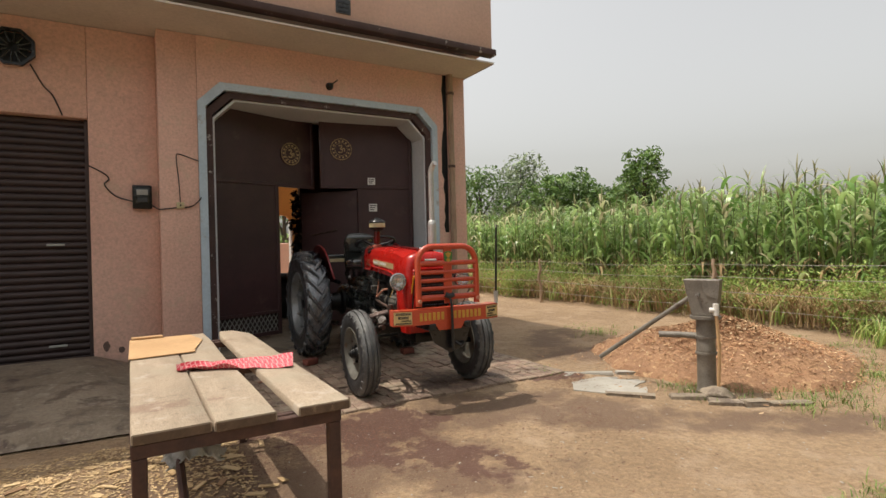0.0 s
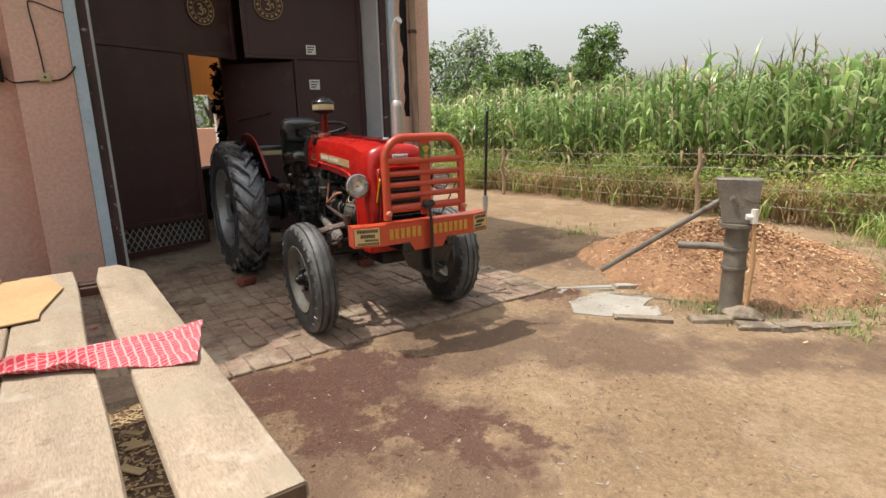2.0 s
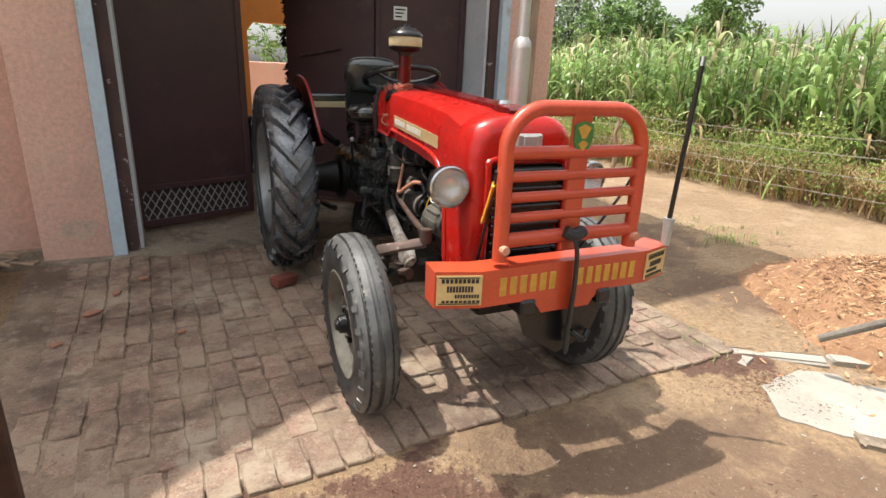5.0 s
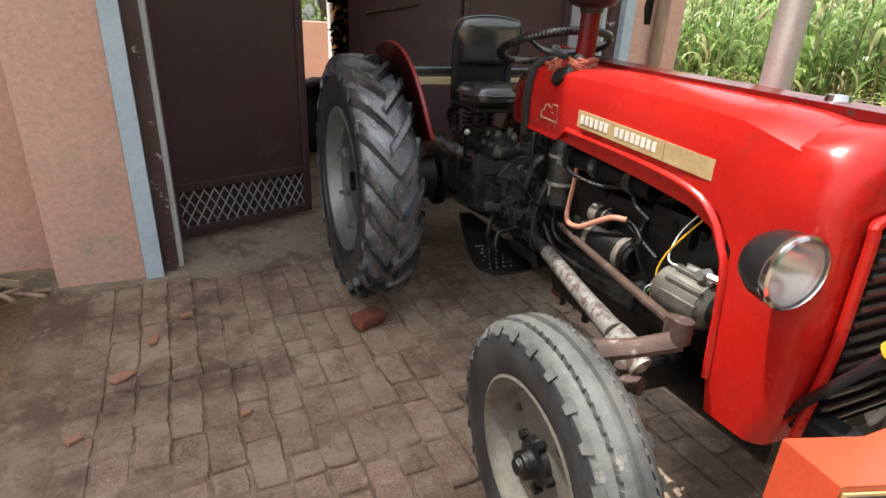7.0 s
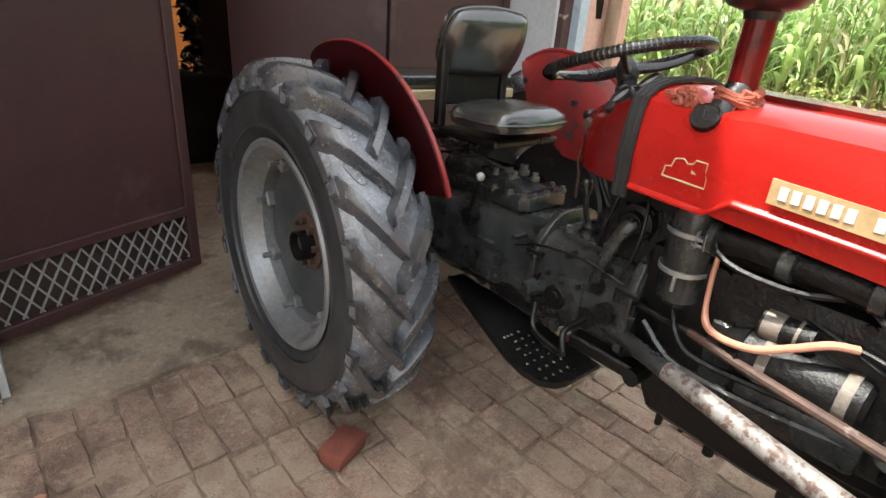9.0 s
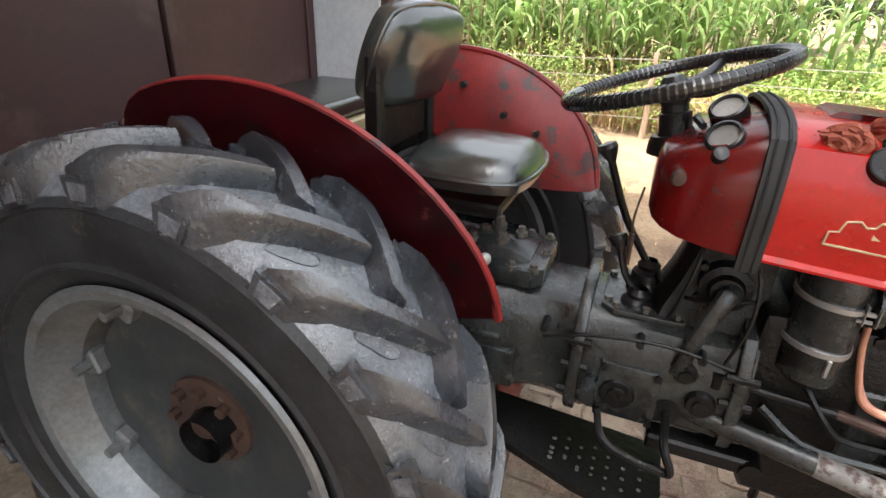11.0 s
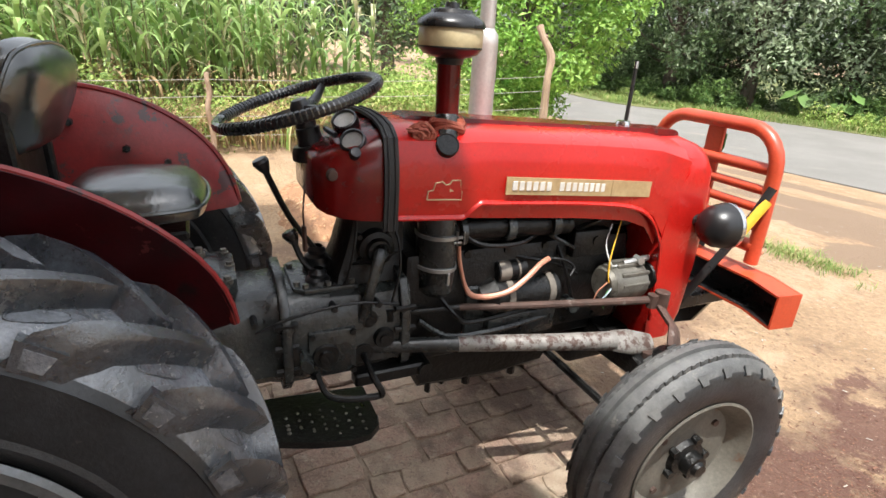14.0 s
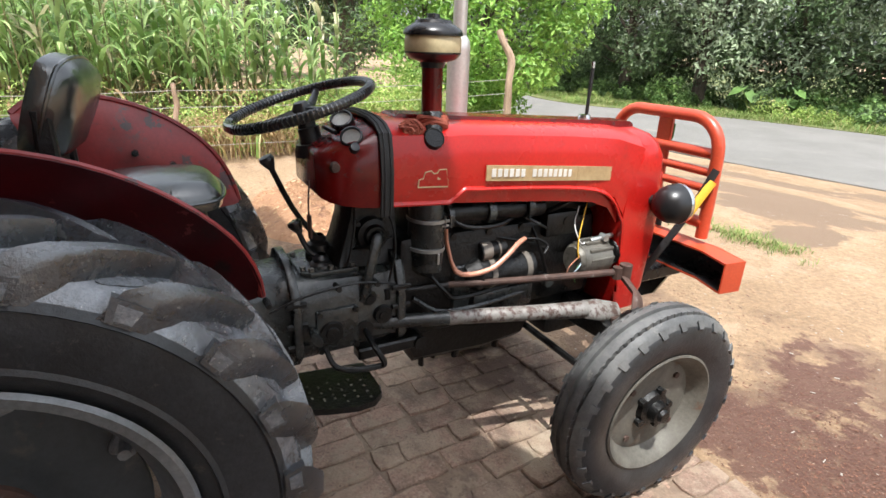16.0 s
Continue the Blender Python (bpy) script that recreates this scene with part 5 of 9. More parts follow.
        tube(bm, [(s * 0.200, -1.0, 1.056), (s * 0.203, -1.17, 1.047), (s * 0.205, -1.215, 1.049), (s * 0.206, -1.275, 1.079), (s * 0.208, -1.32, 1.080), (s * 0.213, -1.60, 1.061), (s * 0.218, -1.80, 1.036),
                  (s * 0.222, -1.885, 0.995), (s * 0.225, -1.93, 0.935), (s * 0.227, -1.955, 0.87), (s * 0.226, -1.975, 0.62)], 0.009, 8, curve=3, flat=0.6)
        part("hood_lip", bm, M["red"], hood)
        bm = bmesh.new()                           # recessed strip under the fold
        loft(bm, [[(s * x, y, b), (s * (x + 0.004), y, b - 0.001), (s * (x + 0.004), y, t), (s * x, y, t)] for y, x, b, t in
                  ((-1.20, 0.188, 1.043, 1.055), (-1.275, 0.189, 1.037, 1.09), (-1.45, 0.193, 1.024, 1.08), (-1.62, 0.197, 1.010, 1.066), (-1.80, 0.202, 0.990, 1.045), (-1.88, 0.206, 0.962, 1.01), (-1.93, 0.209, 0.90, 0.96))])
        part("hood_skirt", bm, M["red"], hood)
    bm = bmesh.new()
    rings = []
    for y, t in ((-1.075, 1.281), (-1.09, 1.288), (-1.5, 1.268), (-2.095, 1.238), (-2.11, 1.23)):
        rings.append([(-0.058, y, t - 0.02), (-0.054, y, t), (0.054, y, t), (0.058, y, t - 0.02)])
    loft(bm, rings)
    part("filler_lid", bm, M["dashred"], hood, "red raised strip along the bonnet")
    bm = bmesh.new()
    lathe(bm, [(0, 0.028), (0.022, 0.026), (0.026, 0.016), (0.03, 0.0)], 18, Matrix.Translation((0.02, -1.93, 1.232)))
    part("radiator_cap", bm, M["chrome"], hood)
    # nose shell with the sloping front
    bm = bmesh.new()

    def nose(z, hw, yb, yf, r):
        o = [(-hw, yb)]
        for k in range(7):
            a = math.pi + k * math.pi / 12
            o.append((-hw + r + r * math.cos(a), yf + r + r * math.sin(a)))
        o += [(-x, y) for x, y in o[::-1]]
        return [(x, y, z) for x, y in o]
    rows = [(0.53, 0.214, -1.985, -2.125, 0.05), (0.62, 0.219, -1.97, -2.150, 0.05), (0.80, 0.222, -1.955, -2.168, 0.055), (0.95, 0.223, -1.955, -2.165, 0.06), (1.06, 0.2225, -1.97, -2.158, 0.065),
            (1.13, 0.2165, -2.02, -2.160, 0.07), (1.175, 0.2005, -2.025, -2.150, 0.08), (1.203, 0.156, -2.025, -2.135, 0.06), (1.219, 0.085, -2.02, -2.11, 0.04)]
    loft(bm, [nose(*r) for r in rows], closed=True)
    nose_ob = part("nose_shell", bm, M["red"], tractor, "red nose cowl around the radiator grille")
    # grille: dark recess panel with slats and a bright frame
    bm = bmesh.new()
    box(bm, -0.155, -2.176, 0.60, 0.155, -2.15, 1.05, 0.03, 3)
    gr = part("grille", bm, M["plastic"], tractor, "black radiator grille")
    for k in range(13):
        bm = bmesh.new()
        z = 0.625 + k * 0.033
        box(bm, -0.148, -2.192, z, 0.148, -2.174, z + 0.014, 0.004)
        part("slat", bm, M["plastic"], gr)
    bm = bmesh.new()
    tube(bm, [(-0.165, -2.165, 0.58), (-0.167, -2.182, 0.8), (-0.166, -2.178, 1.02), (-0.15, -2.172, 1.065), (0, -2.168, 1.075), (0.15, -2.172, 1.065), (0.166, -2.178, 1.02), (0.167, -2.182, 0.8), (0.165, -2.165, 0.58)], 0.011, 8, curve=4)
    part("grille_frame", bm, M["red"], gr)
    bm = bmesh.new()
    box(bm, -0.055, -2.172, 1.105, 0.055, -2.15, 1.155, 0.006)
    box(bm, -0.03, -2.178, 1.11, 0.03, -2.170, 1.15, 0.004)
    part("front_badge", bm, M["galv"], nose_ob)
    # side badges as plain worn strips
    for s in (-1, 1):
        bm = bmesh.new()
        y0, y1 = -1.345, -1.86
        for i in range(2):
            a, b = (y0, -1.70) if i == 0 else (-1.702, y1)
            za, zb = (1.128 + (a - y0) * 0.075, 1.128 + (b - y0) * 0.075)
            x = s * 0.2185
            v = [bm.verts.new((x * (1 + 0.012 * (yy < -1.6)), yy, zz)) for yy, zz in ((a, za - 0.024), (b, zb - 0.024), (b, zb + 0.024), (a, za + 0.024))]
            bm.faces.new(v)
        thick(bm, 0.004)
        bd = part("side_badge", bm, M["badge"], hood, "worn cream maker's strip with lost lettering")
        for k in range(15):
            if k == 6:
                continue
            bm = bmesh.new()
            yy = -1.362 - k * 0.0212
            zz = 1.128 + (yy + 1.345) * 0.075
            box(bm, s * 0.2205 - 0.0011, yy - 0.0150, zz - 0.012, s * 0.2205 + 0.0011, yy, zz + 0.013, 0.001)
            part("worn_mark", bm, M["pvc"], bd)
        bm = bmesh.new()
        x = s * 0.2045
        tube(bm, [(x, -1.085, 1.100), (x, -1.088, 1.122), (x, -1.102, 1.124), (x, -1.108, 1.142), (x, -1.128, 1.145), (x, -1.138, 1.136), (x, -1.150, 1.138), (x, -1.156, 1.147), (x, -1.186, 1.146), (x, -1.188, 1.120), (x, -1.194, 1.116), (x, -1.194, 1.094), (x, -1.085, 1.100)], 0.0021, 5)
        box(bm, x - 0.001, -1.172, 1.118, x + 0.001, -1.150, 1.127)
        part("number_decal", bm, M["cream"], hood, "peeled decal outline")
    return hood


make_hood()


# where stations along the chassis really lie
ALONG = ([-2.5, -1.93, -1.56, -1.28, -1.17, -1.0, -0.84, -0.685, -0.5, -0.2, 0.05, 0.8], [-2.5, -1.93, -1.575, -1.285, -1.212, -1.05, -0.895, -0.766, -0.565, -0.27, -0.02, 0.75])


def make_dash():
    """Rear cowl with gauges, clamped by a black band."""
    bm = bmesh.new()
    rows = []
    for y, hw, top, low in ((-1.05, 0.197, 1.283, 1.047), (-1.01, 0.197, 1.272, 1.050), (-0.96, 0.195, 1.252, 1.055), (-0.915, 0.186, 1.232, 1.062), (-0.885, 0.166, 1.216, 1.069), (-0.868, 0.138, 1.206, 1.076), (-0.860, 0.105, 1.198, 1.085)):
        rows.append(hood_section(float(np.interp(y, ALONG[1], ALONG[0])), hw, top, low))
    loft(bm, rows, closed=True)
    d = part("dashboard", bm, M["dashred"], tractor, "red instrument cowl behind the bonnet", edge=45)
    bm = bmesh.new()
    pts = hood_section(-0.985, 0.209, 1.294, 1.045)
    pts = [(-0.207, -0.985, 1.025)] + pts + [(0.207, -0.985, 1.025)]
    rings = []
    for dy in (-0.019, 0.019):
        rings.append([(x, y + dy, z) for x, y, z in pts])
    loft(bm, rings, closed=False)
    thick(bm, 0.008)
    b = part("clamp_band", bm, M["bandrub"], d, "black rubber strap round the bonnet")
    for dy in (-0.009, 0.009):
        bm = bmesh.new()
        tube(bm, [(x * 1.004, y + dy, z + 0.001) for x, y, z in pts], 0.0028, 5)
        part("ridge", bm, M["bandrub"], b)
    for x, y, z, r in ((-0.142, -0.906, 1.236, 0.032), (-0.040, -0.912, 1.268, 0.034)):
        m = Matrix.Translation((x, y, z)) @ Matrix.Rotation(radians(-32 if x > -0.1 else -40), 4, "Y") @ Matrix.Rotation(radians(-24), 4, "X")
        bm = bmesh.new()
        lathe(bm, [(r * 0.82, 0.006), (r * 0.86, 0.016), (r, 0.014), (r * 1.05, 0.0), (r * 1.05, -0.03)], 24, m)
        g = part("gauge", bm, M["plastic"], d, "round dial in a black bezel")
        bm = bmesh.new()
        lathe(bm, [(0, 0.008), (r * 0.82, 0.008), (r * 0.82, 0.0)], 24, m)
        part("dial_face", bm, M["galv"], g)
    bm = bmesh.new()
    lathe(bm, [(0, 0.016), (0.012, 0.014), (0.016, 0.0)], 14, Matrix.Translation((-0.172, -0.843, 1.168)) @ Matrix.Rotation(radians(-90), 4, "Y"))
    part("switch", bm, M["rust"], d)
    bm = bmesh.new()
    tube(bm, [(-0.02, -0.862, 1.252), (-0.07, -0.856, 1.256), (-0.115, -0.868, 1.250)], 0.007, 8)
    part("throttle_lever", bm, M["plastic"], d)
    bm = bmesh.new()
    lathe(bm, [(0, 0.02), (0.013, 0.017), (0.016, 0)], 14, Matrix.Translation((-0.172, -0.900, 1.212)) @ Matrix.Rotation(radians(-50), 4, "Y"))
    part("control_knob", bm, M["plastic"], d)
    bm = bmesh.new()
    tube(bm, [(-0.10, -0.782, 1.12), (-0.11, -0.772, 1.06), (-0.10, -0.775, 1.02)], 0.003, 5, curve=3)
    tube(bm, [(-0.10, -0.775, 1.02), (-0.098, -0.776, 0.95)], 0.009, 6, flat=0.5)
    part("key_tag", bm, M["rust"], d, "ignition key on a red fob")


make_dash()


def make_steering():
    bm = bmesh.new()
    c = Vector((0.0, -0.805, 1.302))
    t = Matrix.Translation(c) @ Matrix.Rotation(radians(-17), 4, "X")
    R = 0.204
    ring = [t @ Vector((R * math.cos(a), R * math.sin(a), 0.012)) for a in [2 * math.pi * k / 56 for k in range(56)]]
    tube(bm, ring, 0.0135, 10, closed=True)
    sw = part("steering_wheel", bm, M["vinyl"], tractor, "thin black taped steering wheel with three spokes")
    bm = bmesh.new()                               # tape windings
    for k in range(104):
        a = 2 * math.pi * k / 104
        if 1.2 < a < 1.9:
            continue
        p = t @ Vector((R * math.cos(a), R * math.sin(a), 0.012))
        d = (t.to_3x3() @ Vector((-math.sin(a), math.cos(a), 0.0))).normalized()
        cyl(bm, p - d * 0.0046, p + d * 0.0040, 0.0139, 0.0149, seg=10, caps=False)
    tagged(part("tape_wrap", bm, M["plastic"], sw), kind="stuff")
    for k in range(3):
        a = radians(90 + 120 * k)
        bm = bmesh.new()
        tube(bm, [t @ Vector((0.02 * math.cos(a), 0.02 * math.sin(a), -0.012)), t @ Vector((0.11 * math.cos(a), 0.11 * math.sin(a), -0.012)), t @ Vector((R * math.cos(a), R * math.sin(a), 0.008))], [0.017, 0.013, 0.010], 8, curve=3, flat=0.7)
        part("spoke", bm, M["plastic"], sw)
    bm = bmesh.new()
    lathe(bm, [(0, 0.02), (0.018, 0.016), (0.028, 0.0), (0.03, -0.03), (0.026, -0.04)], 20, t)
    part("hub_nut", bm, M["plastic"], sw)
    bm = bmesh.new()
    tube(bm, [(0, -0.812, 1.285), (-0.002, -0.818, 1.25), (-0.003, -0.820, 1.249), (-0.004, -0.826, 1.215), (-0.005, -0.829, 1.20)], [0.026, 0.026, 0.031, 0.032, 0.036], 16)
    tube(bm, [(-0.005, -0.828, 1.207), (-0.006, -0.831, 1.192), (-0.006, -0.833, 1.17)], [0.046, 0.052, 0.054], 18)
    part("steering_column", bm, M["blackoil"], tractor)


make_steering()


def make_intake():
    """Pre-cleaner bowl on a red pipe."""
    x, y = -0.115, -1.212
    bm = bmesh.new()
    tube(bm, [(x - 0.004, y, 1.285), (x, y, 1.455)], 0.0305, 20)
    # the pipe's dark red imitates the bowl's shadow on it
    p = part("intake_pipe", bm, M["dashred"], tractor, "red intake pipe above the bonnet, coloured darker for the bowl's shadow")
    at = Matrix.Translation((x, y, 0))
    bm = bmesh.new()
    lathe(bm, [(0, 1.452), (0.03348, 1.452), (0.0372, 1.467), (0.06696, 1.476), (0.07998, 1.49), (0.07998, 1.494), (0, 1.494)], 32, at)
    part("bowl_base", bm, M["plastic"], p)
    bm = bmesh.new()
    lathe(bm, [(0, 1.494), (0.07905, 1.494), (0.07998, 1.498), (0.07998, 1.532), (0.07719, 1.537), (0, 1.537)], 32, at)
    part("bowl", bm, M["cream"], p, "cream plastic pre-cleaner bowl")
    bm = bmesh.new()
    lathe(bm, [(0, 1.537), (0.0837, 1.537), (0.08463, 1.543), (0.07998, 1.553), (0.06138, 1.566), (0.05394, 1.569), (0.05022, 1.577), (0.0186, 1.582), (0.01674, 1.593), (0, 1.595)], 32, at)
    part("bowl_cap", bm, M["plastic"], p, "glossy black cap")
    bm = bmesh.new()                               # raised black disc paints the darkness of an opening in the bonnet's shoulder
    at = Matrix.Translation((-0.1915, -1.186, 1.2665)) @ Matrix.Rotation(radians(-58), 4, "Y")
    oval = at @ Matrix.Diagonal((0.95, 1.0, 1, 1))
    lathe(bm, [(0, 0.001), (0.027, 0.001), (0.029, 0.0025), (0.031, 0.0015), (0.033, -0.014)], 28, oval)
    part("pipe_socket", bm, M["blackoil"], p, "raised black oval disc standing in for a dark opening")
    bm = bmesh.new()
    tube(bm, [(x - 0.004, y, 1.318), (x - 0.020, y + 0.006, 1.296), (x - 0.045, y + 0.016, 1.262)], [0.034, 0.033, 0.029], 18)
    part("sleeve", bm, M["castgrey"], p, "dull black sleeve below the red pipe")
    bm = bmesh.new()
    rnd = random.Random(3)
    for k in range(26):                            # twisted turns round the pipe
        a, b = rnd.uniform(0, 6.28), rnd.uniform(0, 6.28)
        zz = 1.298 + rnd.uniform(-0.014, 0.018)
        rr = rnd.uniform(0.036, 0.043)
        tube(bm, [(x - 0.010 + rr * math.cos(a + q), y + rr * math.sin(a + q), zz + 0.007 * math.sin(b + 2 * q)) for q in (0, 0.7, 1.4, 2.1, 2.8, 3.5)], [rnd.uniform(0.004, 0.010) for q in range(6)], 6, curve=2)
    knot = Vector((-0.168, -1.122, 1.292))
    for k in range(30):                            # bunched knot beside it
        q = knot + Vector((rnd.gauss(0, 0.006), rnd.gauss(0, 0.012), rnd.gauss(0, 0.006)))
        h = rnd.uniform(0, 6.28)
        tube(bm, [q + Vector((0.012 * math.cos(h + w) * 0.5, 0.014 * math.cos(h + w), 0.010 * math.sin(h + w))) for w in (0, 1.0, 2.0, 3.0)], [rnd.uniform(0.004, 0.009) for w in range(4)], 6, curve=2)
    for k in range(12):                            # frayed ends and the tie back to the pipe
        q = knot + Vector((rnd.uniform(-0.01, 0.01), rnd.uniform(-0.05, 0.03), rnd.uniform(-0.01, 0.012)))
        tube(bm, [q, q + Vector((rnd.uniform(-.015, .01), rnd.uniform(-.04, .03), rnd.uniform(-.012, .010)))], [0.005, 0.0018], 5)
    tagged(part("rag_binding", bm, M["rag"], p), "red rag tied round the pipe foot", kind="stuff")


make_intake()


def make_exhaust():
    bm = bmesh.new()
    x, y = 0.33, -1.527
    tube(bm, [(x - 0.16, y, 0.93), (x - 0.03, y, 0.95), (x, y, 1.02)], 0.034, 14, curve=4)
    tube(bm, [(x, y, 1.0), (x, y, 1.485)], 0.043, 18)
    e = part("exhaust_pipe", bm, M["alu"], tractor, "tall silver exhaust stack bent at the top")
    bm = bmesh.new()
    tube(bm, [(x, y, 1.485), (x, y, 1.51), (x, y, 1.53)], [0.043, 0.04, 0.027], 18)
    tube(bm, [(x, y, 1.52), (x, y, 1.95), (x + 0.002, y - 0.008, 2.02), (x + 0.012, y - 0.03, 2.07), (x + 0.02, y - 0.055, 2.085)], 0.0265, 16, curve=4)
    part("stack_pipe", bm, M["alu"], e)


make_exhaust()


def make_drive():
    """Gearbox, engine block and all that hangs on them."""
    g = M["castgrey"]
    o = M["blackoil"]
    bm = bmesh.new()

    def casing(y, hw, z0, z1, flat):
        side = [(-hw, z0 + 0.05), (-hw, z1 - 0.075), (-hw + 0.012, z1 - 0.045), (-flat - 0.03, z1 - 0.012), (-flat, z1)]
        o8 = side + [(-x, z) for x, z in side[::-1]] + [(hw - 0.05, z0), (-hw + 0.05, z0)]
        return [(x, y, z) for x, z in o8]
    loft(bm, [casing(*r) for r in ((0.10, 0.13, 0.58, 0.80, 0.06), (0.04, 0.165, 0.555, 0.845, 0.09), (-0.36, 0.165, 0.545, 0.85, 0.09), (-0.60, 0.150, 0.555, 0.848, 0.085), (-0.67, 0.128, 0.56, 0.842, 0.072),
                                   (-0.735, 0.130, 0.56, 0.838, 0.070), (-0.772, 0.145, 0.56, 0.842, 0.070), (-0.80, 0.150, 0.56, 0.832, 0.085), (-0.98, 0.150, 0.565, 0.832, 0.10), (-1.06, 0.150, 0.565, 0.83, 0.10), (-1.12, 0.155, 0.56, 0.85, 0.10))])
    gb = part("gearbox", bm, g, tractor, "dark grey cast gearbox housing stained with oil", edge=30)
    for y, hw, z0, z1, fl in ((-0.776, 0.166, 0.545, 0.880, 0.055), (-1.10, 0.172, 0.55, 0.875, 0.09)):
        bm = bmesh.new()
        rim_l = [(-hw, z0 + 0.06), (-hw, z1 - 0.12), (-hw + 0.016, z1 - 0.07), (-fl - 0.045, z1 - 0.02), (-fl, z1)]
        prism(bm, rim_l + [(-x, z) for x, z in rim_l[::-1]] + [(hw - 0.06, z0), (-hw + 0.06, z0)], y - 0.013, y + 0.013, bev=0.004)
        fl_ob = part("flange", bm, g, gb)
        for s in (-1, 1):
            for z in (z0 + 0.09, z0 + 0.16, z0 + 0.225):
                bm = bmesh.new()
                cyl(bm, (s * (hw - 0.010), y - 0.03, z), (s * (hw - 0.010), y + 0.03, z), 0.009, seg=6)
                part("bolt", bm, o, fl_ob)
    for y0, z0, y1, z1 in ((-0.52, 0.725, -0.60, 0.737), (-0.50, 0.60, -0.64, 0.70), (-0.83, 0.60, -0.96, 0.74)):
        bm = bmesh.new()                           # raised pads on the side
        box(bm, -0.162, y1, z0, -0.12, y0, z1, 0.006, 2)
        part("cast_pad", bm, g, gb)
    for y, z in ((-0.84, 0.73), (-0.95, 0.73), (-0.84, 0.61), (-0.95, 0.61), (-0.70, 0.79), (-0.55, 0.68), (-0.55, 0.62), (-1.02, 0.80), (-0.90, 0.805)):
        bm = bmesh.new()
        cyl(bm, (-0.171, y, z), (-0.12, y, z), 0.009, seg=6)
        part("bolt", bm, o, gb)
    for y, z, r in ((-0.875, 0.665, 0.038), (-1.04, 0.69, 0.03)):
        bm = bmesh.new()                           # round caps on the bell housing
        lathe(bm, [(0, 0.012), (r * 0.5, 0.012), (r * 0.55, 0.006), (r * 0.9, 0.006), (r, 0.0), (r, -0.02)], 18, Matrix.Translation((-0.162, y, z)) @ Matrix.Rotation(radians(-90), 4, "Y"))
        part("cap", bm, o, gb)
    bm = bmesh.new()                               # lifting cover with bolts behind the neck
    prism(bm, [(-0.112, -0.650), (-0.085, -0.672), (0.085, -0.672), (0.112, -0.650), (0.115, -0.20), (-0.115, -0.20)], 0.848, 0.892, axis="z", bev=0.004)
    hc = part("hydraulic_cover", bm, M["castgrey"], gb, "oily grey hydraulic top cover with bolts")
    bm = bmesh.new()
    loft(bm, [[(-0.075 * e, -0.635, z), (0.075 * e, -0.635, z), (0.078 * e, -0.58, z + h), (0.08 * e, -0.24, z + h), (-0.08 * e, -0.24, z + h), (-0.078 * e, -0.58, z + h)] for z, h, e in ((0.889, 0.0, 1.0), (0.898, 0.022, 0.9), (0.902, 0.03, 0.72))])
    part("raised_housing", bm, M["castgrey"], hc)
    for x, y, z, h, r in ((-0.095, -0.650, 0.890, 0.014, 0.009), (0.0, -0.660, 0.890, 0.014, 0.009), (0.095, -0.650, 0.890, 0.014, 0.009), (-0.100, -0.60, 0.890, 0.014, 0.009), (0.100, -0.60, 0.890, 0.014, 0.009), (-0.102, -0.53, 0.890, 0.014, 0.009),
                          (-0.05, -0.56, 0.927, 0.022, 0.012), (0.02, -0.59, 0.922, 0.02, 0.010), (0.03, -0.53, 0.927, 0.028, 0.013), (-0.02, -0.51, 0.927, 0.02, 0.012), (-0.06, -0.49, 0.927, 0.016, 0.010)):
        bm = bmesh.new()
        cyl(bm, (x, y, z - 0.006), (x, y, z + h * 0.35), r * 1.5, seg=12)
        cyl(bm, (x, y, z), (x, y, z + h), r, seg=6)
        part("bolt", bm, M["dullalu"], hc)
    bm = bmesh.new()                               # top cover of the gearbox with its rim
    prism(bm, [(-0.108, -0.98), (-0.108, -0.835), (-0.085, -0.808), (0.085, -0.808), (0.108, -0.835), (0.108, -0.98)], 0.828, 0.842, axis="z", bev=0.003)
    gc = part("gear_cover", bm, g, gb)
    for x, y in ((-0.092, -0.84), (-0.092, -0.90), (-0.092, -0.965), (-0.07, -0.82), (0.06, -0.82), (0.092, -0.90)):
        bm = bmesh.new()
        cyl(bm, (x, y, 0.84), (x, y, 0.853), 0.009, seg=6)
        part("bolt", bm, M["dullalu"], gc)
    bm = bmesh.new()                               # bosses that carry the levers
    lathe(bm, [(0.042, 0.0), (0.040, 0.022), (0.034, 0.032), (0.034, 0.045), (0, 0.045)], 20, Matrix.Translation((0.015, -0.892, 0.84)))
    lathe(bm, [(0.036, 0.0), (0.034, 0.008), (0, 0.010)], 18, Matrix.Translation((-0.055, -0.880, 0.84)))
    part("lever_boss", bm, g, gc)
    for base, knob, r in (((0.015, -0.892, 0.872), (0.02, -0.763, 1.150), 0.0085), ((-0.055, -0.880, 0.832), (-0.021, -0.821, 0.962), 0.0085)):
        bm = bmesh.new()
        lathe(bm, [(0.036, 0), (0.034, 0.018), (0.024, 0.026), (0.026, 0.036), (0.016, 0.048)], 18, Matrix.Translation(base))
        lv = part("gear_lever", bm, M["plastic"], tractor, "gear lever with a black knob in a rubber boot")
        b, k = Vector(base), Vector(knob)
        bm = bmesh.new()
        tube(bm, [b + Vector((0, 0, 0.03)), b.lerp(k, 0.5) + Vector((0, 0.006, 0)), k], r, 8, curve=3)
        part("lever_rod", bm, o, lv)
        bm = bmesh.new()
        d = (k - b).normalized()
        m = Matrix.Translation(k) @ d.to_track_quat("Z", "Y").to_matrix().to_4x4()
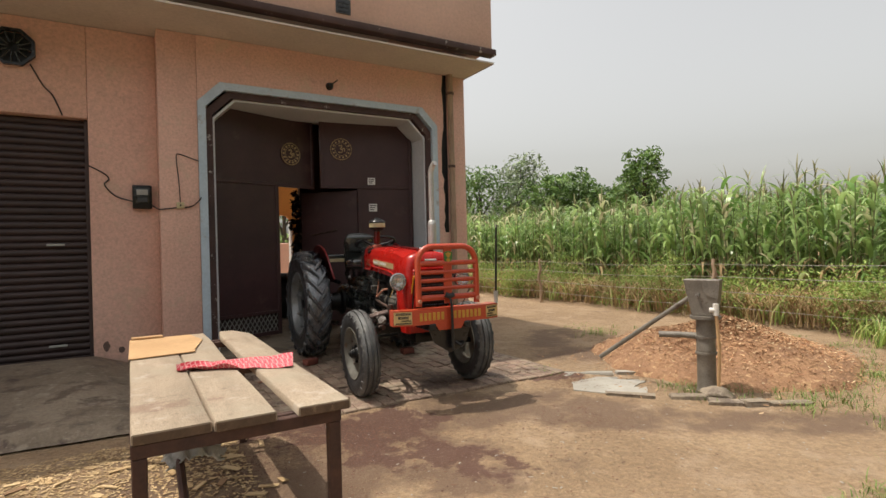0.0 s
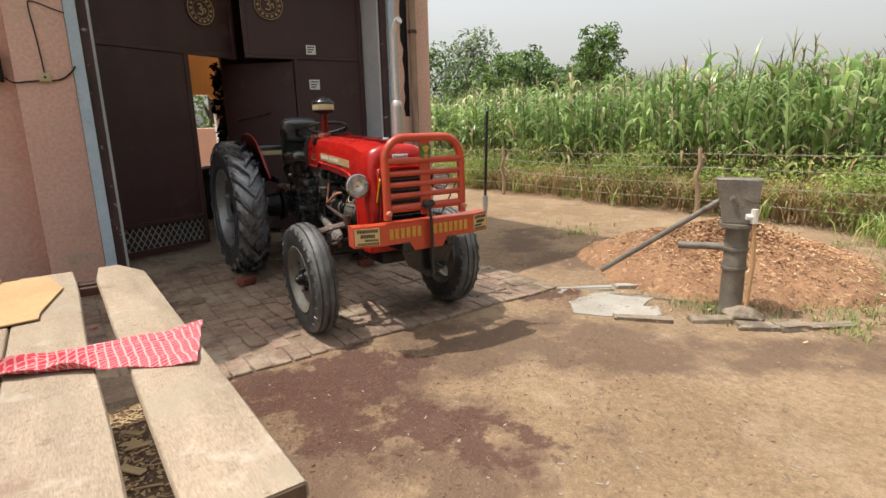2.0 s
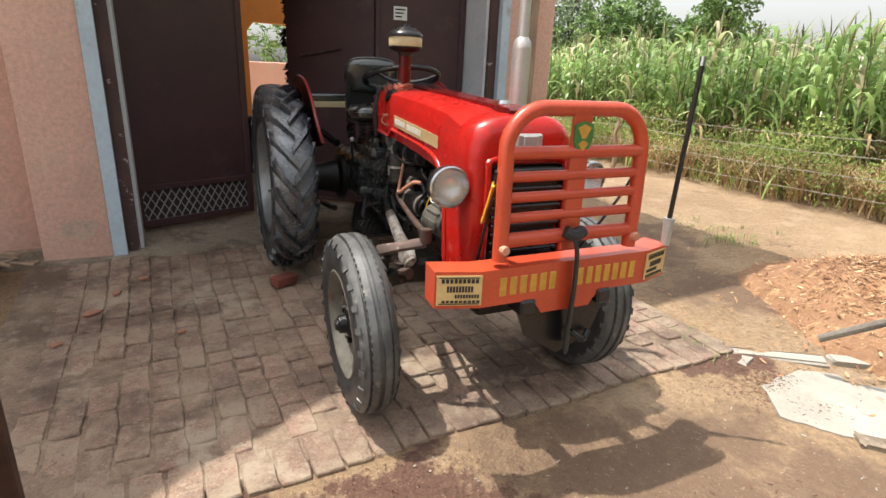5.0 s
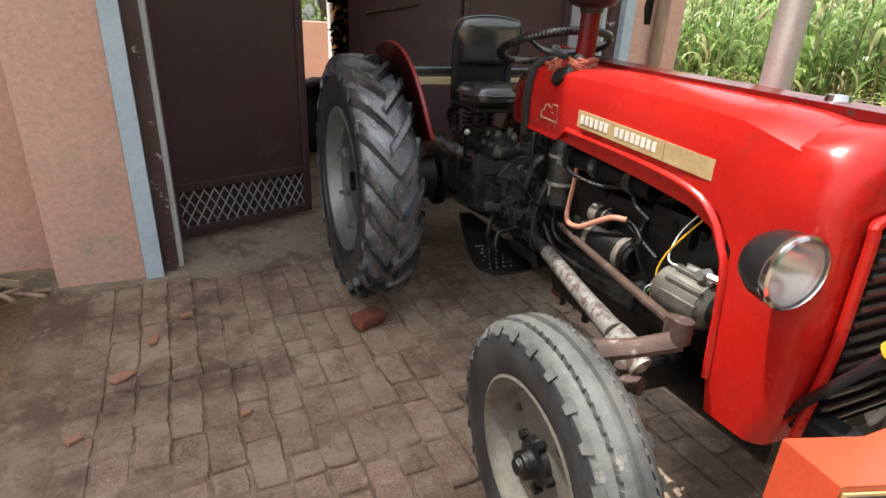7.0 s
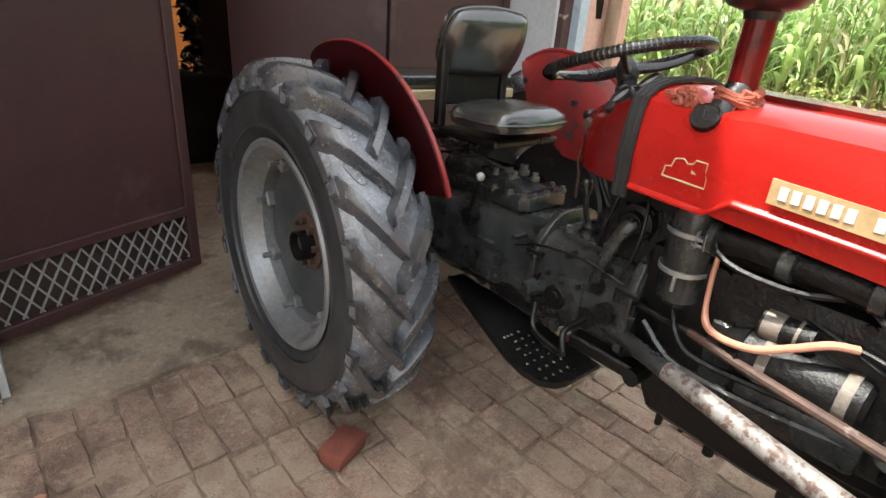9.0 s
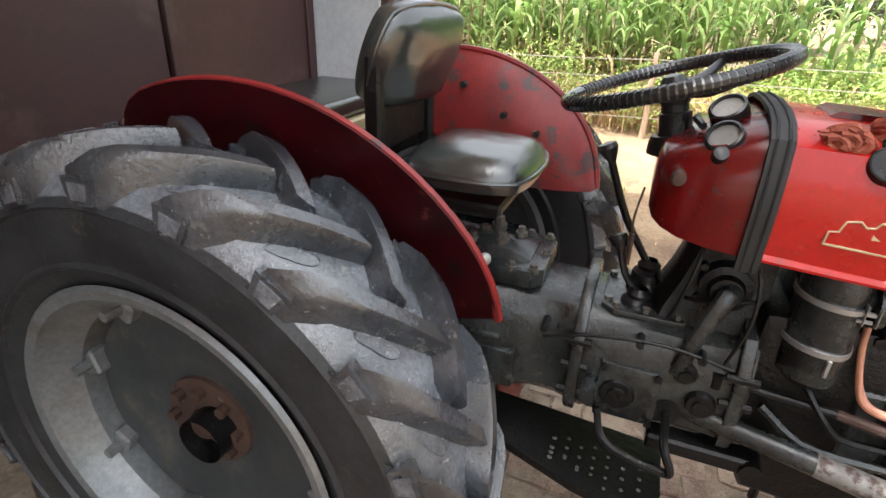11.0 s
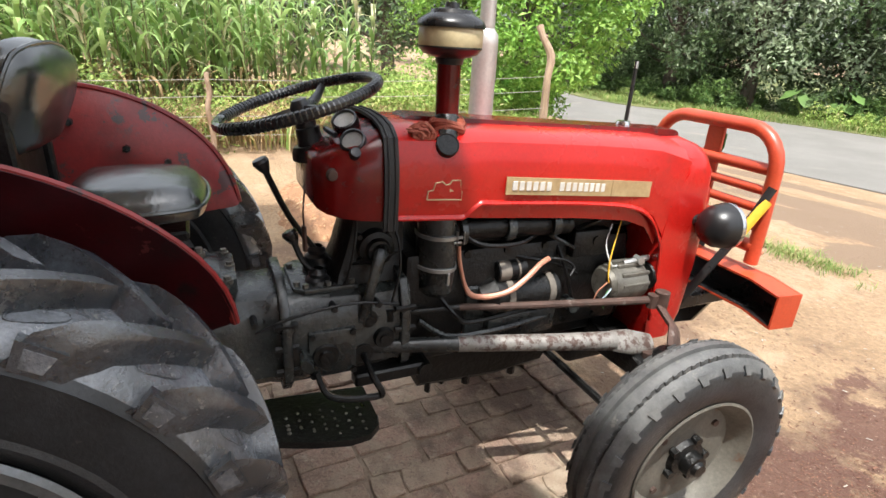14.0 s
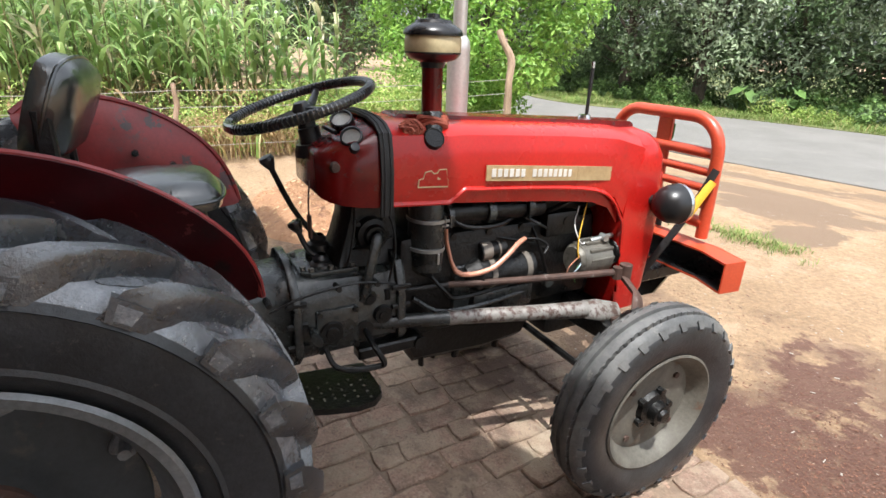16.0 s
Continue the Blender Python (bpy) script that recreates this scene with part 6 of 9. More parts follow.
        lathe(bm, [(0.008, -0.022), (0.017, -0.004), (0.022, 0.01), (0.019, 0.02), (0, 0.024)], 16, m)
        part("knob", bm, M["plastic"], lv)
    # rear axle
    for s in (-1, 1):
        bm = bmesh.new()
        lathe(bm, [(0.15, 0.0), (0.15, 0.03), (0.115, 0.05), (0.095, 0.14), (0.085, 0.26), (0.105, 0.29), (0.13, 0.30), (0.13, 0.34), (0.05, 0.345), (0.05, 0.46)], 28,
              Matrix.Translation((s * 0.16, -0.14, 0.647)) @ Matrix.Rotation(radians(90 * s), 4, "Y"))
        part("axle_housing", bm, o, tractor, "black rear axle housing")
    # engine
    bm = bmesh.new()
    box(bm, -0.135, -1.90, 0.60, 0.135, -1.06, 0.92, 0.02, 2)
    box(bm, -0.11, -1.86, 0.92, 0.12, -1.10, 1.04, 0.02, 2)
    box(bm, -0.12, -1.86, 0.56, 0.12, -1.10, 0.62, 0.01)
    for k in range(6):
        cyl(bm, (-0.14, -1.16 - k * 0.13, 0.905), (-0.115, -1.16 - k * 0.13, 0.905), 0.012, seg=6)
        cyl(bm, (-0.145, -1.14 - k * 0.13, 0.63), (-0.12, -1.14 - k * 0.13, 0.63), 0.010, seg=6)
    en = part("engine_block", bm, o, tractor, "oily black diesel engine block")
    bm = bmesh.new()
    rings = []
    for y, z in ((-1.10, 0.50), (-1.14, 0.43), (-1.45, 0.415), (-1.62, 0.43), (-1.66, 0.50)):
        rings.append([(-0.11, y, 0.585), (-0.10, y, z + 0.03), (-0.07, y, z), (0.07, y, z), (0.10, y, z + 0.03), (0.11, y, 0.585)])
    loft(bm, rings)
    for k in range(5):
        cyl(bm, (-0.075 + 0.02 * (k % 2), -1.18 - k * 0.085, 0.45), (-0.075 + 0.02 * (k % 2), -1.18 - k * 0.085, 0.408 + 0.006 * (k % 2)), 0.014, seg=8)
    part("oil_sump", bm, o, en)
    bm = bmesh.new()
    tube(bm, [(-0.13, -1.20, 0.985), (-0.145, -1.35, 0.99), (-0.14, -1.62, 0.975)], 0.034, 12)
    mf = part("inlet_manifold", bm, o, en)
    for y in (-1.24, -1.40, -1.55):
        bm = bmesh.new()
        tube(bm, [(-0.08, y, 0.96), (-0.14, y, 0.985)], 0.026, 10)
        cyl(bm, (-0.15, y - 0.012, 0.985), (-0.15, y + 0.012, 0.985), 0.042, seg=14)
        part("manifold_flange", bm, M["castgrey"], mf)
    bm = bmesh.new()
    box(bm, -0.165, -1.79, 0.86, -0.12, -1.64, 0.95, 0.012, 2)
    cyl(bm, (-0.17, -1.73, 0.915), (-0.15, -1.73, 0.915), 0.016, seg=8)
    lathe(bm, [(0.0, 0.03), (0.03, 0.028), (0.042, 0.01), (0.044, -0.05)], 20, Matrix.Translation((-0.13, -1.86, 0.985)) @ Matrix.Rotation(radians(-90), 4, "Y"))
    part("thermostat_housing", bm, o, en)
    bm = bmesh.new()                               # fan belt and pulley
    lathe(bm, [(0.0, 0.02), (0.02, 0.02), (0.02, 0.012), (0.065, 0.012), (0.07, 0.016), (0.07, 0.0), (0.06, -0.002), (0.07, -0.006), (0.07, -0.018), (0, -0.018)], 28, Matrix.Translation((-0.02, -1.925, 0.86)) @ Matrix.Rotation(radians(90), 4, "X"))
    lathe(bm, [(0.0, 0.015), (0.09, 0.014), (0.10, 0.018), (0.10, 0.004), (0.085, 0.0), (0.10, -0.004), (0.10, -0.018), (0, -0.018)], 32, Matrix.Translation((0, -1.925, 0.62)) @ Matrix.Rotation(radians(90), 4, "X"))
    part("pulley", bm, M["castgrey"], en)
    bm = bmesh.new()
    tube(bm, [(-0.08, -1.925, 0.89), (-0.10, -1.925, 0.83), (-0.105, -1.925, 0.62), (-0.06, -1.925, 0.53), (0.06, -1.925, 0.53), (0.105, -1.925, 0.62), (0.05, -1.925, 0.90), (-0.02, -1.925, 0.93)], 0.008, 6, closed=True)
    part("fan_belt", bm, M["bandrub"], en)
    bm = bmesh.new()                               # radiator behind the nose
    box(bm, -0.185, -2.06, 0.60, 0.185, -1.975, 1.10, 0.01)
    part("radiator", bm, M["plastic"], tractor, "dark radiator core")
    # oil bath air cleaner
    at = Matrix.Translation((-0.122, -1.166, 0))
    bm = bmesh.new()
    lathe(bm, [(0, 0.775), (0.045, 0.776), (0.064, 0.795), (0.067, 0.86), (0.071, 0.864), (0.071, 0.872), (0.067, 0.876), (0.067, 0.955), (0.070, 0.958), (0.070, 0.966), (0.066, 0.97), (0.066, 1.0), (0.052, 1.04), (0.05, 1.06), (0, 1.062)], 32, at)
    ac = part("air_cleaner", bm, M["castgrey"], tractor, "dark cylindrical oil-bath air cleaner with clamp bands")
    for z in (0.868, 0.962):
        bm = bmesh.new()
        lathe(bm, [(0.069, z - 0.006), (0.0725, z - 0.005), (0.0725, z + 0.005), (0.069, z + 0.006)], 32, at)
        part("clamp_ring", bm, M["steel"], ac)
    bm = bmesh.new()
    box(bm, -0.192, -1.235, 0.940, -0.168, -1.232, 0.980, 0.001)
    box(bm, -0.192, -1.205, 0.940, -0.168, -1.202, 0.980, 0.001)
    cyl(bm, (-0.184, -1.25, 0.962), (-0.184, -1.18, 0.962), 0.005, seg=6)
    cyl(bm, (-0.184, -1.225, 0.947), (-0.184, -1.19, 0.947), 0.004, seg=6)
    part("buckle", bm, M["steel"], ac)
    bm = bmesh.new()
    box(bm, -0.196, -1.175, 0.825, -0.188, -1.165, 0.862, 0.002)
    part("catch", bm, M["steel"], ac)
    # starter motor, injector side, dynamo
    bm = bmesh.new()
    tube(bm, [(-0.142, -1.37, 0.762), (-0.142, -1.59, 0.762)], 0.054, 20)
    tube(bm, [(-0.142, -1.33, 0.762), (-0.142, -1.375, 0.762)], [0.035, 0.06], 20)
    tube(bm, [(-0.142, -1.585, 0.762), (-0.142, -1.60, 0.762)], [0.054, 0.04], 20)
    tube(bm, [(-0.135, -1.385, 0.838), (-0.135, -1.48, 0.838)], 0.033, 16)
    st = part("starter_motor", bm, o, tractor, "starter motor with bright bands")
    for y0, y1, x, z, r in ((-1.41, -1.43, -0.142, 0.762, 0.0565), (-1.55, -1.572, -0.142, 0.762, 0.0565), (-1.39, -1.425, -0.135, 0.838, 0.0345), (-1.45, -1.456, -0.135, 0.838, 0.0345)):
        bm = bmesh.new()
        tube(bm, [(x, y0, z), (x, y1, z)], r, 20)
        part("band", bm, M["pumpiron"], st)
    bm = bmesh.new()
    tube(bm, [(-0.18, -1.745, 0.735), (-0.18, -1.88, 0.735)], 0.062, 24)
    tube(bm, [(-0.18, -1.878, 0.735), (-0.18, -1.905, 0.735)], [0.062, 0.035], 24)
    tube(bm, [(-0.18, -1.73, 0.735), (-0.18, -1.747, 0.735)], [0.05, 0.062], 24)
    al = part("alternator", bm, M["dullalu"], tractor, "pale alternator with loose coloured wires")
    bm = bmesh.new()
    lathe(bm, [(0, 0.03), (0.035, 0.03), (0.05, 0.022), (0.042, 0.012), (0.05, 0.002), (0, 0.0)], 24, Matrix.Translation((-0.18, -1.905, 0.745)) @ Matrix.Rotation(radians(90), 4, "X"))
    part("alternator_pulley", bm, M["blackoil"], al)
    bm = bmesh.new()
    tube(bm, [(-0.19, -1.80, 0.805), (-0.20, -1.86, 0.815), (-0.16, -1.96, 0.80)], 0.010, 6)
    cyl(bm, (-0.215, -1.855, 0.815), (-0.185, -1.855, 0.815), 0.014, seg=6)
    part("adjuster_arm", bm, M["steel"], al)
    for k in range(10):
        bm = bmesh.new()
        a = 2 * math.pi * k / 10
        box(bm, -0.18 + 0.057 * math.cos(a) - 0.006, -1.885, 0.745 + 0.057 * math.sin(a) - 0.006, -0.18 + 0.057 * math.cos(a) + 0.006, -1.77, 0.745 + 0.057 * math.sin(a) + 0.006, 0.002)
        part("casing_rib", bm, M["dullalu"], al)
    for col, pts in ((M["yellow"], [(-0.20, -1.76, 0.74), (-0.215, -1.725, 0.76), (-0.20, -1.73, 0.82), (-0.17, -1.77, 0.90), (-0.15, -1.80, 0.95)]),
                     (M["green"], [(-0.20, -1.76, 0.73), (-0.22, -1.72, 0.72), (-0.225, -1.71, 0.68), (-0.21, -1.73, 0.66)]),
                     (M["bluegrey"], [(-0.21, -1.76, 0.76), (-0.23, -1.72, 0.73), (-0.22, -1.70, 0.70)]),
                     (M["copper"], [(-0.19, -1.77, 0.78), (-0.215, -1.74, 0.77), (-0.20, -1.70, 0.72), (-0.19, -1.70, 0.67)]),
                     (M["white"], [(-0.19, -1.78, 0.80), (-0.2, -1.74, 0.81), (-0.17, -1.73, 0.87), (-0.15, -1.76, 0.93)])):
        bm = bmesh.new()
        tube(bm, pts, 0.0025, 5, curve=5)
        part("wire", bm, col, al)
    bm = bmesh.new()
    tube(bm, [(-0.12, -1.235, 1.04), (-0.13, -1.252, 0.96), (-0.14, -1.258, 0.885), (-0.165, -1.285, 0.80), (-0.185, -1.33, 0.785), (-0.20, -1.40, 0.80), (-0.195, -1.46, 0.835), (-0.18, -1.51, 0.865), (-0.16, -1.55, 0.870)], 0.0085, 10, curve=6)
    part("copper_hose", bm, M["copper"], tractor, "bright copper-coloured hose")
    for pts, r, mt in (([(-0.16, -1.55, 0.870), (-0.17, -1.60, 0.865), (-0.18, -1.64, 0.84), (-0.19, -1.62, 0.815)], 0.005, o),
                       ([(-0.14, -1.15, 0.80), (-0.18, -1.22, 0.74), (-0.17, -1.30, 0.70), (-0.15, -1.5, 0.70)], 0.008, o),
                       ([(-0.13, -1.60, 0.90), (-0.17, -1.62, 0.82), (-0.16, -1.66, 0.74), (-0.14, -1.70, 0.68)], 0.007, o),
                       ([(-0.13, -1.45, 0.88), (-0.16, -1.58, 0.85), (-0.15, -1.68, 0.80)], 0.006, o),
                       ([(-0.14, -1.22, 1.0), (-0.19, -1.30, 0.955), (-0.18, -1.42, 0.94), (-0.15, -1.50, 0.95)], 0.007, o),
                       ([(-0.13, -1.52, 0.96), (-0.17, -1.58, 0.93), (-0.165, -1.64, 0.90)], 0.006, M["castgrey"]),
                       ([(-0.15, -1.10, 0.72), (-0.16, -1.2, 0.66), (-0.16, -1.4, 0.65), (-0.14, -1.6, 0.66)], 0.009, M["castgrey"]),
                       ([(-0.14, -1.66, 0.95), (-0.165, -1.71, 0.98), (-0.15, -1.80, 1.0)], 0.008, o)):
        bm = bmesh.new()
        tube(bm, pts, r, 6, curve=4)
        part("pipe", bm, mt, en)
    bm = bmesh.new()
    box(bm, -0.145, -1.36, 0.58, -0.12, -1.29, 0.80, 0.006)
    box(bm, -0.15, -1.62, 0.60, -0.12, -1.37, 0.69, 0.014, 2)
    cyl(bm, (-0.19, -1.66, 0.70), (-0.13, -1.66, 0.70), 0.022, seg=10)
    part("engine_bracket", bm, M["castgrey"], en)
    # brake and clutch work, foot plate
    bm = bmesh.new()
    loft(bm, [[(-hw, y0, z), (-hw * 0.55, y0 + 0.02, z), (hw * 0.55, y0 + 0.02, z), (hw, y0, z), (hw, -1.12, z), (-hw, -1.12, z)] for z, hw, y0 in ((0.835, 0.095, -0.925), (0.86, 0.088, -0.93), (0.92, 0.072, -0.955), (0.99, 0.066, -0.975), (1.075, 0.07, -0.985))])
    sb = part("steering_box", bm, o, tractor, "oily black steering box under the instrument cowl")
    bm = bmesh.new()
    lathe(bm, [(0, 0.06), (0.03, 0.058), (0.036, 0.045), (0.05, 0.04), (0.052, 0.0)], 18, Matrix.Translation((-0.06, -1.035, 0.935)) @ Matrix.Rotation(radians(-90), 4, "Y"))
    part("shaft_cap", bm, o, sb)
    for y, z in ((-0.99, 0.90), (-1.07, 0.90), (-0.99, 0.97), (-1.07, 0.97)):
        bm = bmesh.new()
        cyl(bm, (-0.09, y, z), (-0.05, y, z), 0.008, seg=6)
        part("bolt", bm, o, sb)
    bm = bmesh.new()
    tube(bm, [(-0.105, -1.05, 0.945), (-0.130, -1.035, 0.93), (-0.146, -1.012, 0.87), (-0.150, -0.992, 0.80), (-0.142, -0.985, 0.745)], [0.020, 0.021, 0.017, 0.016, 0.022], 10, curve=3, flat=0.75)
    part("drop_arm", bm, g, tractor, "worn steel steering drop arm")
    for pts in ([(-0.05, -0.985, 1.06), (-0.10, -0.975, 0.98), (-0.105, -0.955, 0.88), (-0.10, -0.945, 0.845)], [(-0.08, -1.02, 1.06), (-0.125, -1.075, 1.0), (-0.15, -1.085, 0.90), (-0.16, -1.06, 0.80)],
                [(0.02, -0.90, 0.90), (-0.05, -0.94, 0.885), (-0.10, -1.0, 0.90), (-0.12, -1.09, 0.93)], [(-0.16, -0.70, 0.765), (-0.165, -0.80, 0.80), (-0.165, -0.95, 0.815), (-0.16, -1.08, 0.79)]):
        bm = bmesh.new()
        tube(bm, pts, 0.004, 6, curve=4)
        part("cable", bm, o, tractor)
    bm = bmesh.new()
    tube(bm, [(-0.165, -1.25, 0.709), (-0.20, -1.40, 0.707), (-0.245, -1.65, 0.70), (-0.285, -1.93, 0.69)], [0.0105, 0.0115, 0.0125, 0.0135], 10)
    cyl(bm, (-0.285, -1.90, 0.668), (-0.285, -1.90, 0.712), 0.018, seg=8)
    cyl(bm, (-0.29, -1.935, 0.665), (-0.29, -1.935, 0.72), 0.024, seg=12)
    part("steering_rod", bm, M["rust"], tractor, "rusty thin steering rod")
    bm = bmesh.new()
    tube(bm, [(-0.135, -0.955, 0.708), (-0.166, -1.255, 0.709)], [0.0085, 0.009], 10)
    cyl(bm, (-0.145, -1.01, 0.69), (-0.145, -1.01, 0.725), 0.012, seg=8)
    cyl(bm, (-0.09, -0.947, 0.706), (-0.150, -0.947, 0.706), 0.026, seg=14)
    cyl(bm, (-0.150, -0.947, 0.706), (-0.166, -0.947, 0.706), 0.015, seg=6)
    part("steering_rod_end", bm, o, tractor, "oily black rear end of the steering rod")
    bm = bmesh.new()
    tube(bm, [(-0.125, -0.935, 0.607), (-0.198, -1.235, 0.606)], [0.021, 0.024], 14)
    part("radius_rod", bm, M["castgrey"], tractor, "dark rear part of the radius rod")
    bm = bmesh.new()
    tube(bm, [(-0.197, -1.23, 0.606), (-0.27, -1.56, 0.592), (-0.305, -1.74, 0.583)], [0.0245, 0.027, 0.031], 14)
    tube(bm, [(-0.303, -1.73, 0.584), (-0.318, -1.80, 0.575), (-0.33, -1.88, 0.565)], [0.034, 0.042, 0.03], 14, flat=0.5)
    part("radius_rod_front", bm, M["paintworn"], tractor, "pale flaking front part of the radius rod")
    bm = bmesh.new()
    rows = [(-0.30, -0.13, -0.06, 0.505), (-0.45, -0.185, -0.06, 0.50), (-0.60, -0.240, -0.06, 0.492), (-0.75, -0.285, -0.06, 0.482), (-0.85, -0.298, -0.06, 0.475), (-0.91, -0.288, -0.06, 0.470), (-0.945, -0.255, -0.06, 0.467), (-0.955, -0.22, -0.06, 0.466)]
    loft(bm, [[(a, y, z - 0.012), (b, y, z - 0.012), (b, y, z), (a + 0.012, y, z), (a + 0.009, y, z + 0.008), (a, y, z + 0.008)] for y, a, b, z in rows])
    fp = part("foot_plate", bm, o, tractor, "black studded foot plate")
    bm = bmesh.new()
    for i in range(7):
        for j in range(4):
            lathe(bm, [(0, 0.005), (0.004, 0.004), (0.006, 0)], 6, Matrix.Translation((-0.255 + j * 0.032 + (i % 2) * 0.014 + 0.012 * max(0, 4 - i) * (j == 0), -0.68 - i * 0.038, 0.4855 - i * 0.0028)))
    tagged(part("studs", bm, M["dullalu"], fp), kind="stuff")
    bm = bmesh.new()
    tube(bm, [(-0.10, -0.933, 0.605), (-0.18, -0.93, 0.596), (-0.245, -0.93, 0.585), (-0.262, -0.95, 0.545), (-0.258, -0.94, 0.530), (-0.245, -0.86, 0.530), (-0.225, -0.80, 0.545), (-0.20, -0.775, 0.60)], 0.0095, 8, curve=4)
    tube(bm, [(-0.12, -0.90, 0.60), (-0.15, -0.84, 0.61), (-0.12, -0.78, 0.61)], 0.010, 8, curve=3)
    cyl(bm, (-0.10, -0.93, 0.602), (-0.155, -0.93, 0.602), 0.030, seg=12)
    box(bm, -0.175, -1.12, 0.505, -0.12, -0.90, 0.545, 0.006)
    cyl(bm, (-0.12, -1.12, 0.523), (-0.185, -1.12, 0.523), 0.024, seg=10)
    part("brake_linkage", bm, o, tractor, "black bent brake linkage")
    bm = bmesh.new()
    tube(bm, [(-0.272, -0.742, 0.622), (-0.235, -0.748, 0.622), (-0.228, -0.75, 0.616), (-0.16, -0.755, 0.612), (-0.085, -0.76, 0.606)], [0.024, 0.027, 0.022, 0.021, 0.016], 10, flat=0.6)
    part("brake_pedal", bm, M["castgrey"], tractor, "worn grey rubber pedal")
    # position lever quadrant near the seat
    bm = bmesh.new()
    tube(bm, [(-0.175, -0.50, 0.80), (-0.195, -0.53, 0.86), (-0.205, -0.562, 0.935)], 0.007, 6, curve=3)
    cyl(bm, (-0.19, -0.50, 0.80), (-0.15, -0.50, 0.80), 0.026, seg=12)
    q = part("lift_quadrant", bm, o, tractor, "black hydraulic lever quadrant")
    bm = bmesh.new()
    bmesh.ops.create_uvsphere(bm, u_segments=12, v_segments=8, radius=0.014, matrix=Matrix.Translation((-0.205, -0.564, 0.949)))
    part("ball_knob", bm, M["galv"], q)


make_drive()


def make_front_axle():
    bm = bmesh.new()
    rings = []
    for x, z, h in ((-0.455, 0.52, 0.03), (-0.34, 0.55, 0.04), (-0.15, 0.55, 0.05), (0.15, 0.55, 0.05), (0.34, 0.55, 0.04), (0.455, 0.52, 0.03)):
        rings.append([(x, -1.86, z - h), (x, -1.86, z + h), (x, -1.80, z + h), (x, -1.80, z - h)])
    loft(bm, rings)
    bmesh.ops.bevel(bm, geom=list(bm.edges), offset=0.008, segments=1, affect="EDGES")
    box(bm, -0.14, -2.12, 0.44, 0.14, -1.72, 0.54, 0.02, 2)
    ax = part("front_axle", bm, M["blackoil"], tractor, "black forged front axle beam")
    for s in (-1, 1):
        bm = bmesh.new()
        cyl(bm, (s * 0.455, -1.84, 0.36), (s * 0.44, -1.84, 0.62), 0.032, seg=14)
        cyl(bm, (s * 0.445, -1.84, 0.367), (s * 0.55, -1.845, 0.367), 0.03, 0.024, seg=14)
        lathe(bm, [(0.045, 0), (0.045, 0.02), (0.03, 0.035), (0, 0.038)], 14, Matrix.Translation((s * 0.44, -1.84, 0.62)))
        k = part("kingpin", bm, M["blackoil"], ax)
        bm = bmesh.new()
        tube(bm, [(s * 0.455, -1.84, 0.66), (s * 0.39, -1.90, 0.69), (s * 0.29, -1.935, 0.71)], [0.03, 0.024, 0.026], 8, flat=0.5)
        part("steering_arm", bm, M["rust"], ax, "rusty steering arm")
        bm = bmesh.new()
        tube(bm, [(s * 0.34, -1.90, 0.57), (s * 0.36, -1.845, 0.56)], 0.024, 10)
        cyl(bm, (s * 0.36, -1.845, 0.52), (s * 0.36, -1.845, 0.60), 0.018, seg=8)
        part("rod_joint", bm, M["rust"], ax)
    bm = bmesh.new()
    tube(bm, [(-0.46, -1.68, 0.46), (0.46, -1.68, 0.46)], 0.013, 8)
    part("track_rod", bm, M["blackoil"], ax)


make_front_axle()


def make_guard():
    """Bumper channel, tubular guard and their braces."""
    b = M["orangered"]
    bm = bmesh.new()
    line = [(-0.478, -2.388), (-0.345, -2.43), (0.345, -2.43), (0.478, -2.388)]
    z0, z1 = 0.645, 0.768
    # face plate
    rings = [[(x, y, z0), (x, y, z1), (x, y + 0.008, z1), (x, y + 0.008, z0)] for x, y in line]
    loft(bm, rings)
    rings = [[(x, y + 0.0085, z1 - 0.008), (x, y + 0.0085, z1 - 0.0005), (x * 0.97, y + 0.10, z1 - 0.0005), (x * 0.97, y + 0.10, z1 - 0.008)] for x, y in line]
    loft(bm, rings)
    rings = [[(x, y + 0.0085, z0 + 0.0005), (x, y + 0.0085, z0 + 0.008), (x * 0.97, y + 0.10, z0 + 0.008), (x * 0.97, y + 0.10, z0 + 0.0005)] for x, y in line]
    loft(bm, rings)
    for s in (-1, 1):
        x, y = s * 0.478, -2.388
        loft(bm, [[(x + s * e, y, z0), (x + s * e, y, z1), (x * 0.975 + s * e, y + 0.10, z1), (x * 0.975 + s * e, y + 0.10, z0)] for e in (0.0, 0.006)])
    prism(bm, [(-0.14, z0), (0.14, z0), (0.10, z0 - 0.055), (-0.10, z0 - 0.055)], -2.427, -2.419)
    bp = part("bumper", bm, b, tractor, "orange steel channel bumper with yellow plates", edge=30)
    bm = bmesh.new()                               # black lining inside the channel
    for ya, yb, za, zb in ((0.0095, 0.0115, z0 + 0.0095, z1 - 0.0095), (0.012, 0.098, z1 - 0.0105, z1 - 0.0085), (0.012, 0.098, z0 + 0.0085, z0 + 0.0105)):
        loft(bm, [[(x * 0.98, y + ya, za), (x * 0.98, y + ya, zb), (x * 0.96, y + yb, zb), (x * 0.96, y + yb, za)] for x, y in line])
    part("channel_lining", bm, M["plastic"], bp, "black inside of the channel")
    # gold marks instead of the maker's lettering
    for k in range(15):
        if k in (6, 7):
            continue
        bm = bmesh.new()
        x = -0.275 + k * 0.0385
        box(bm, x, -2.4335, z0 + 0.03, x + 0.026, -2.4295, z1 - 0.03, 0.002)
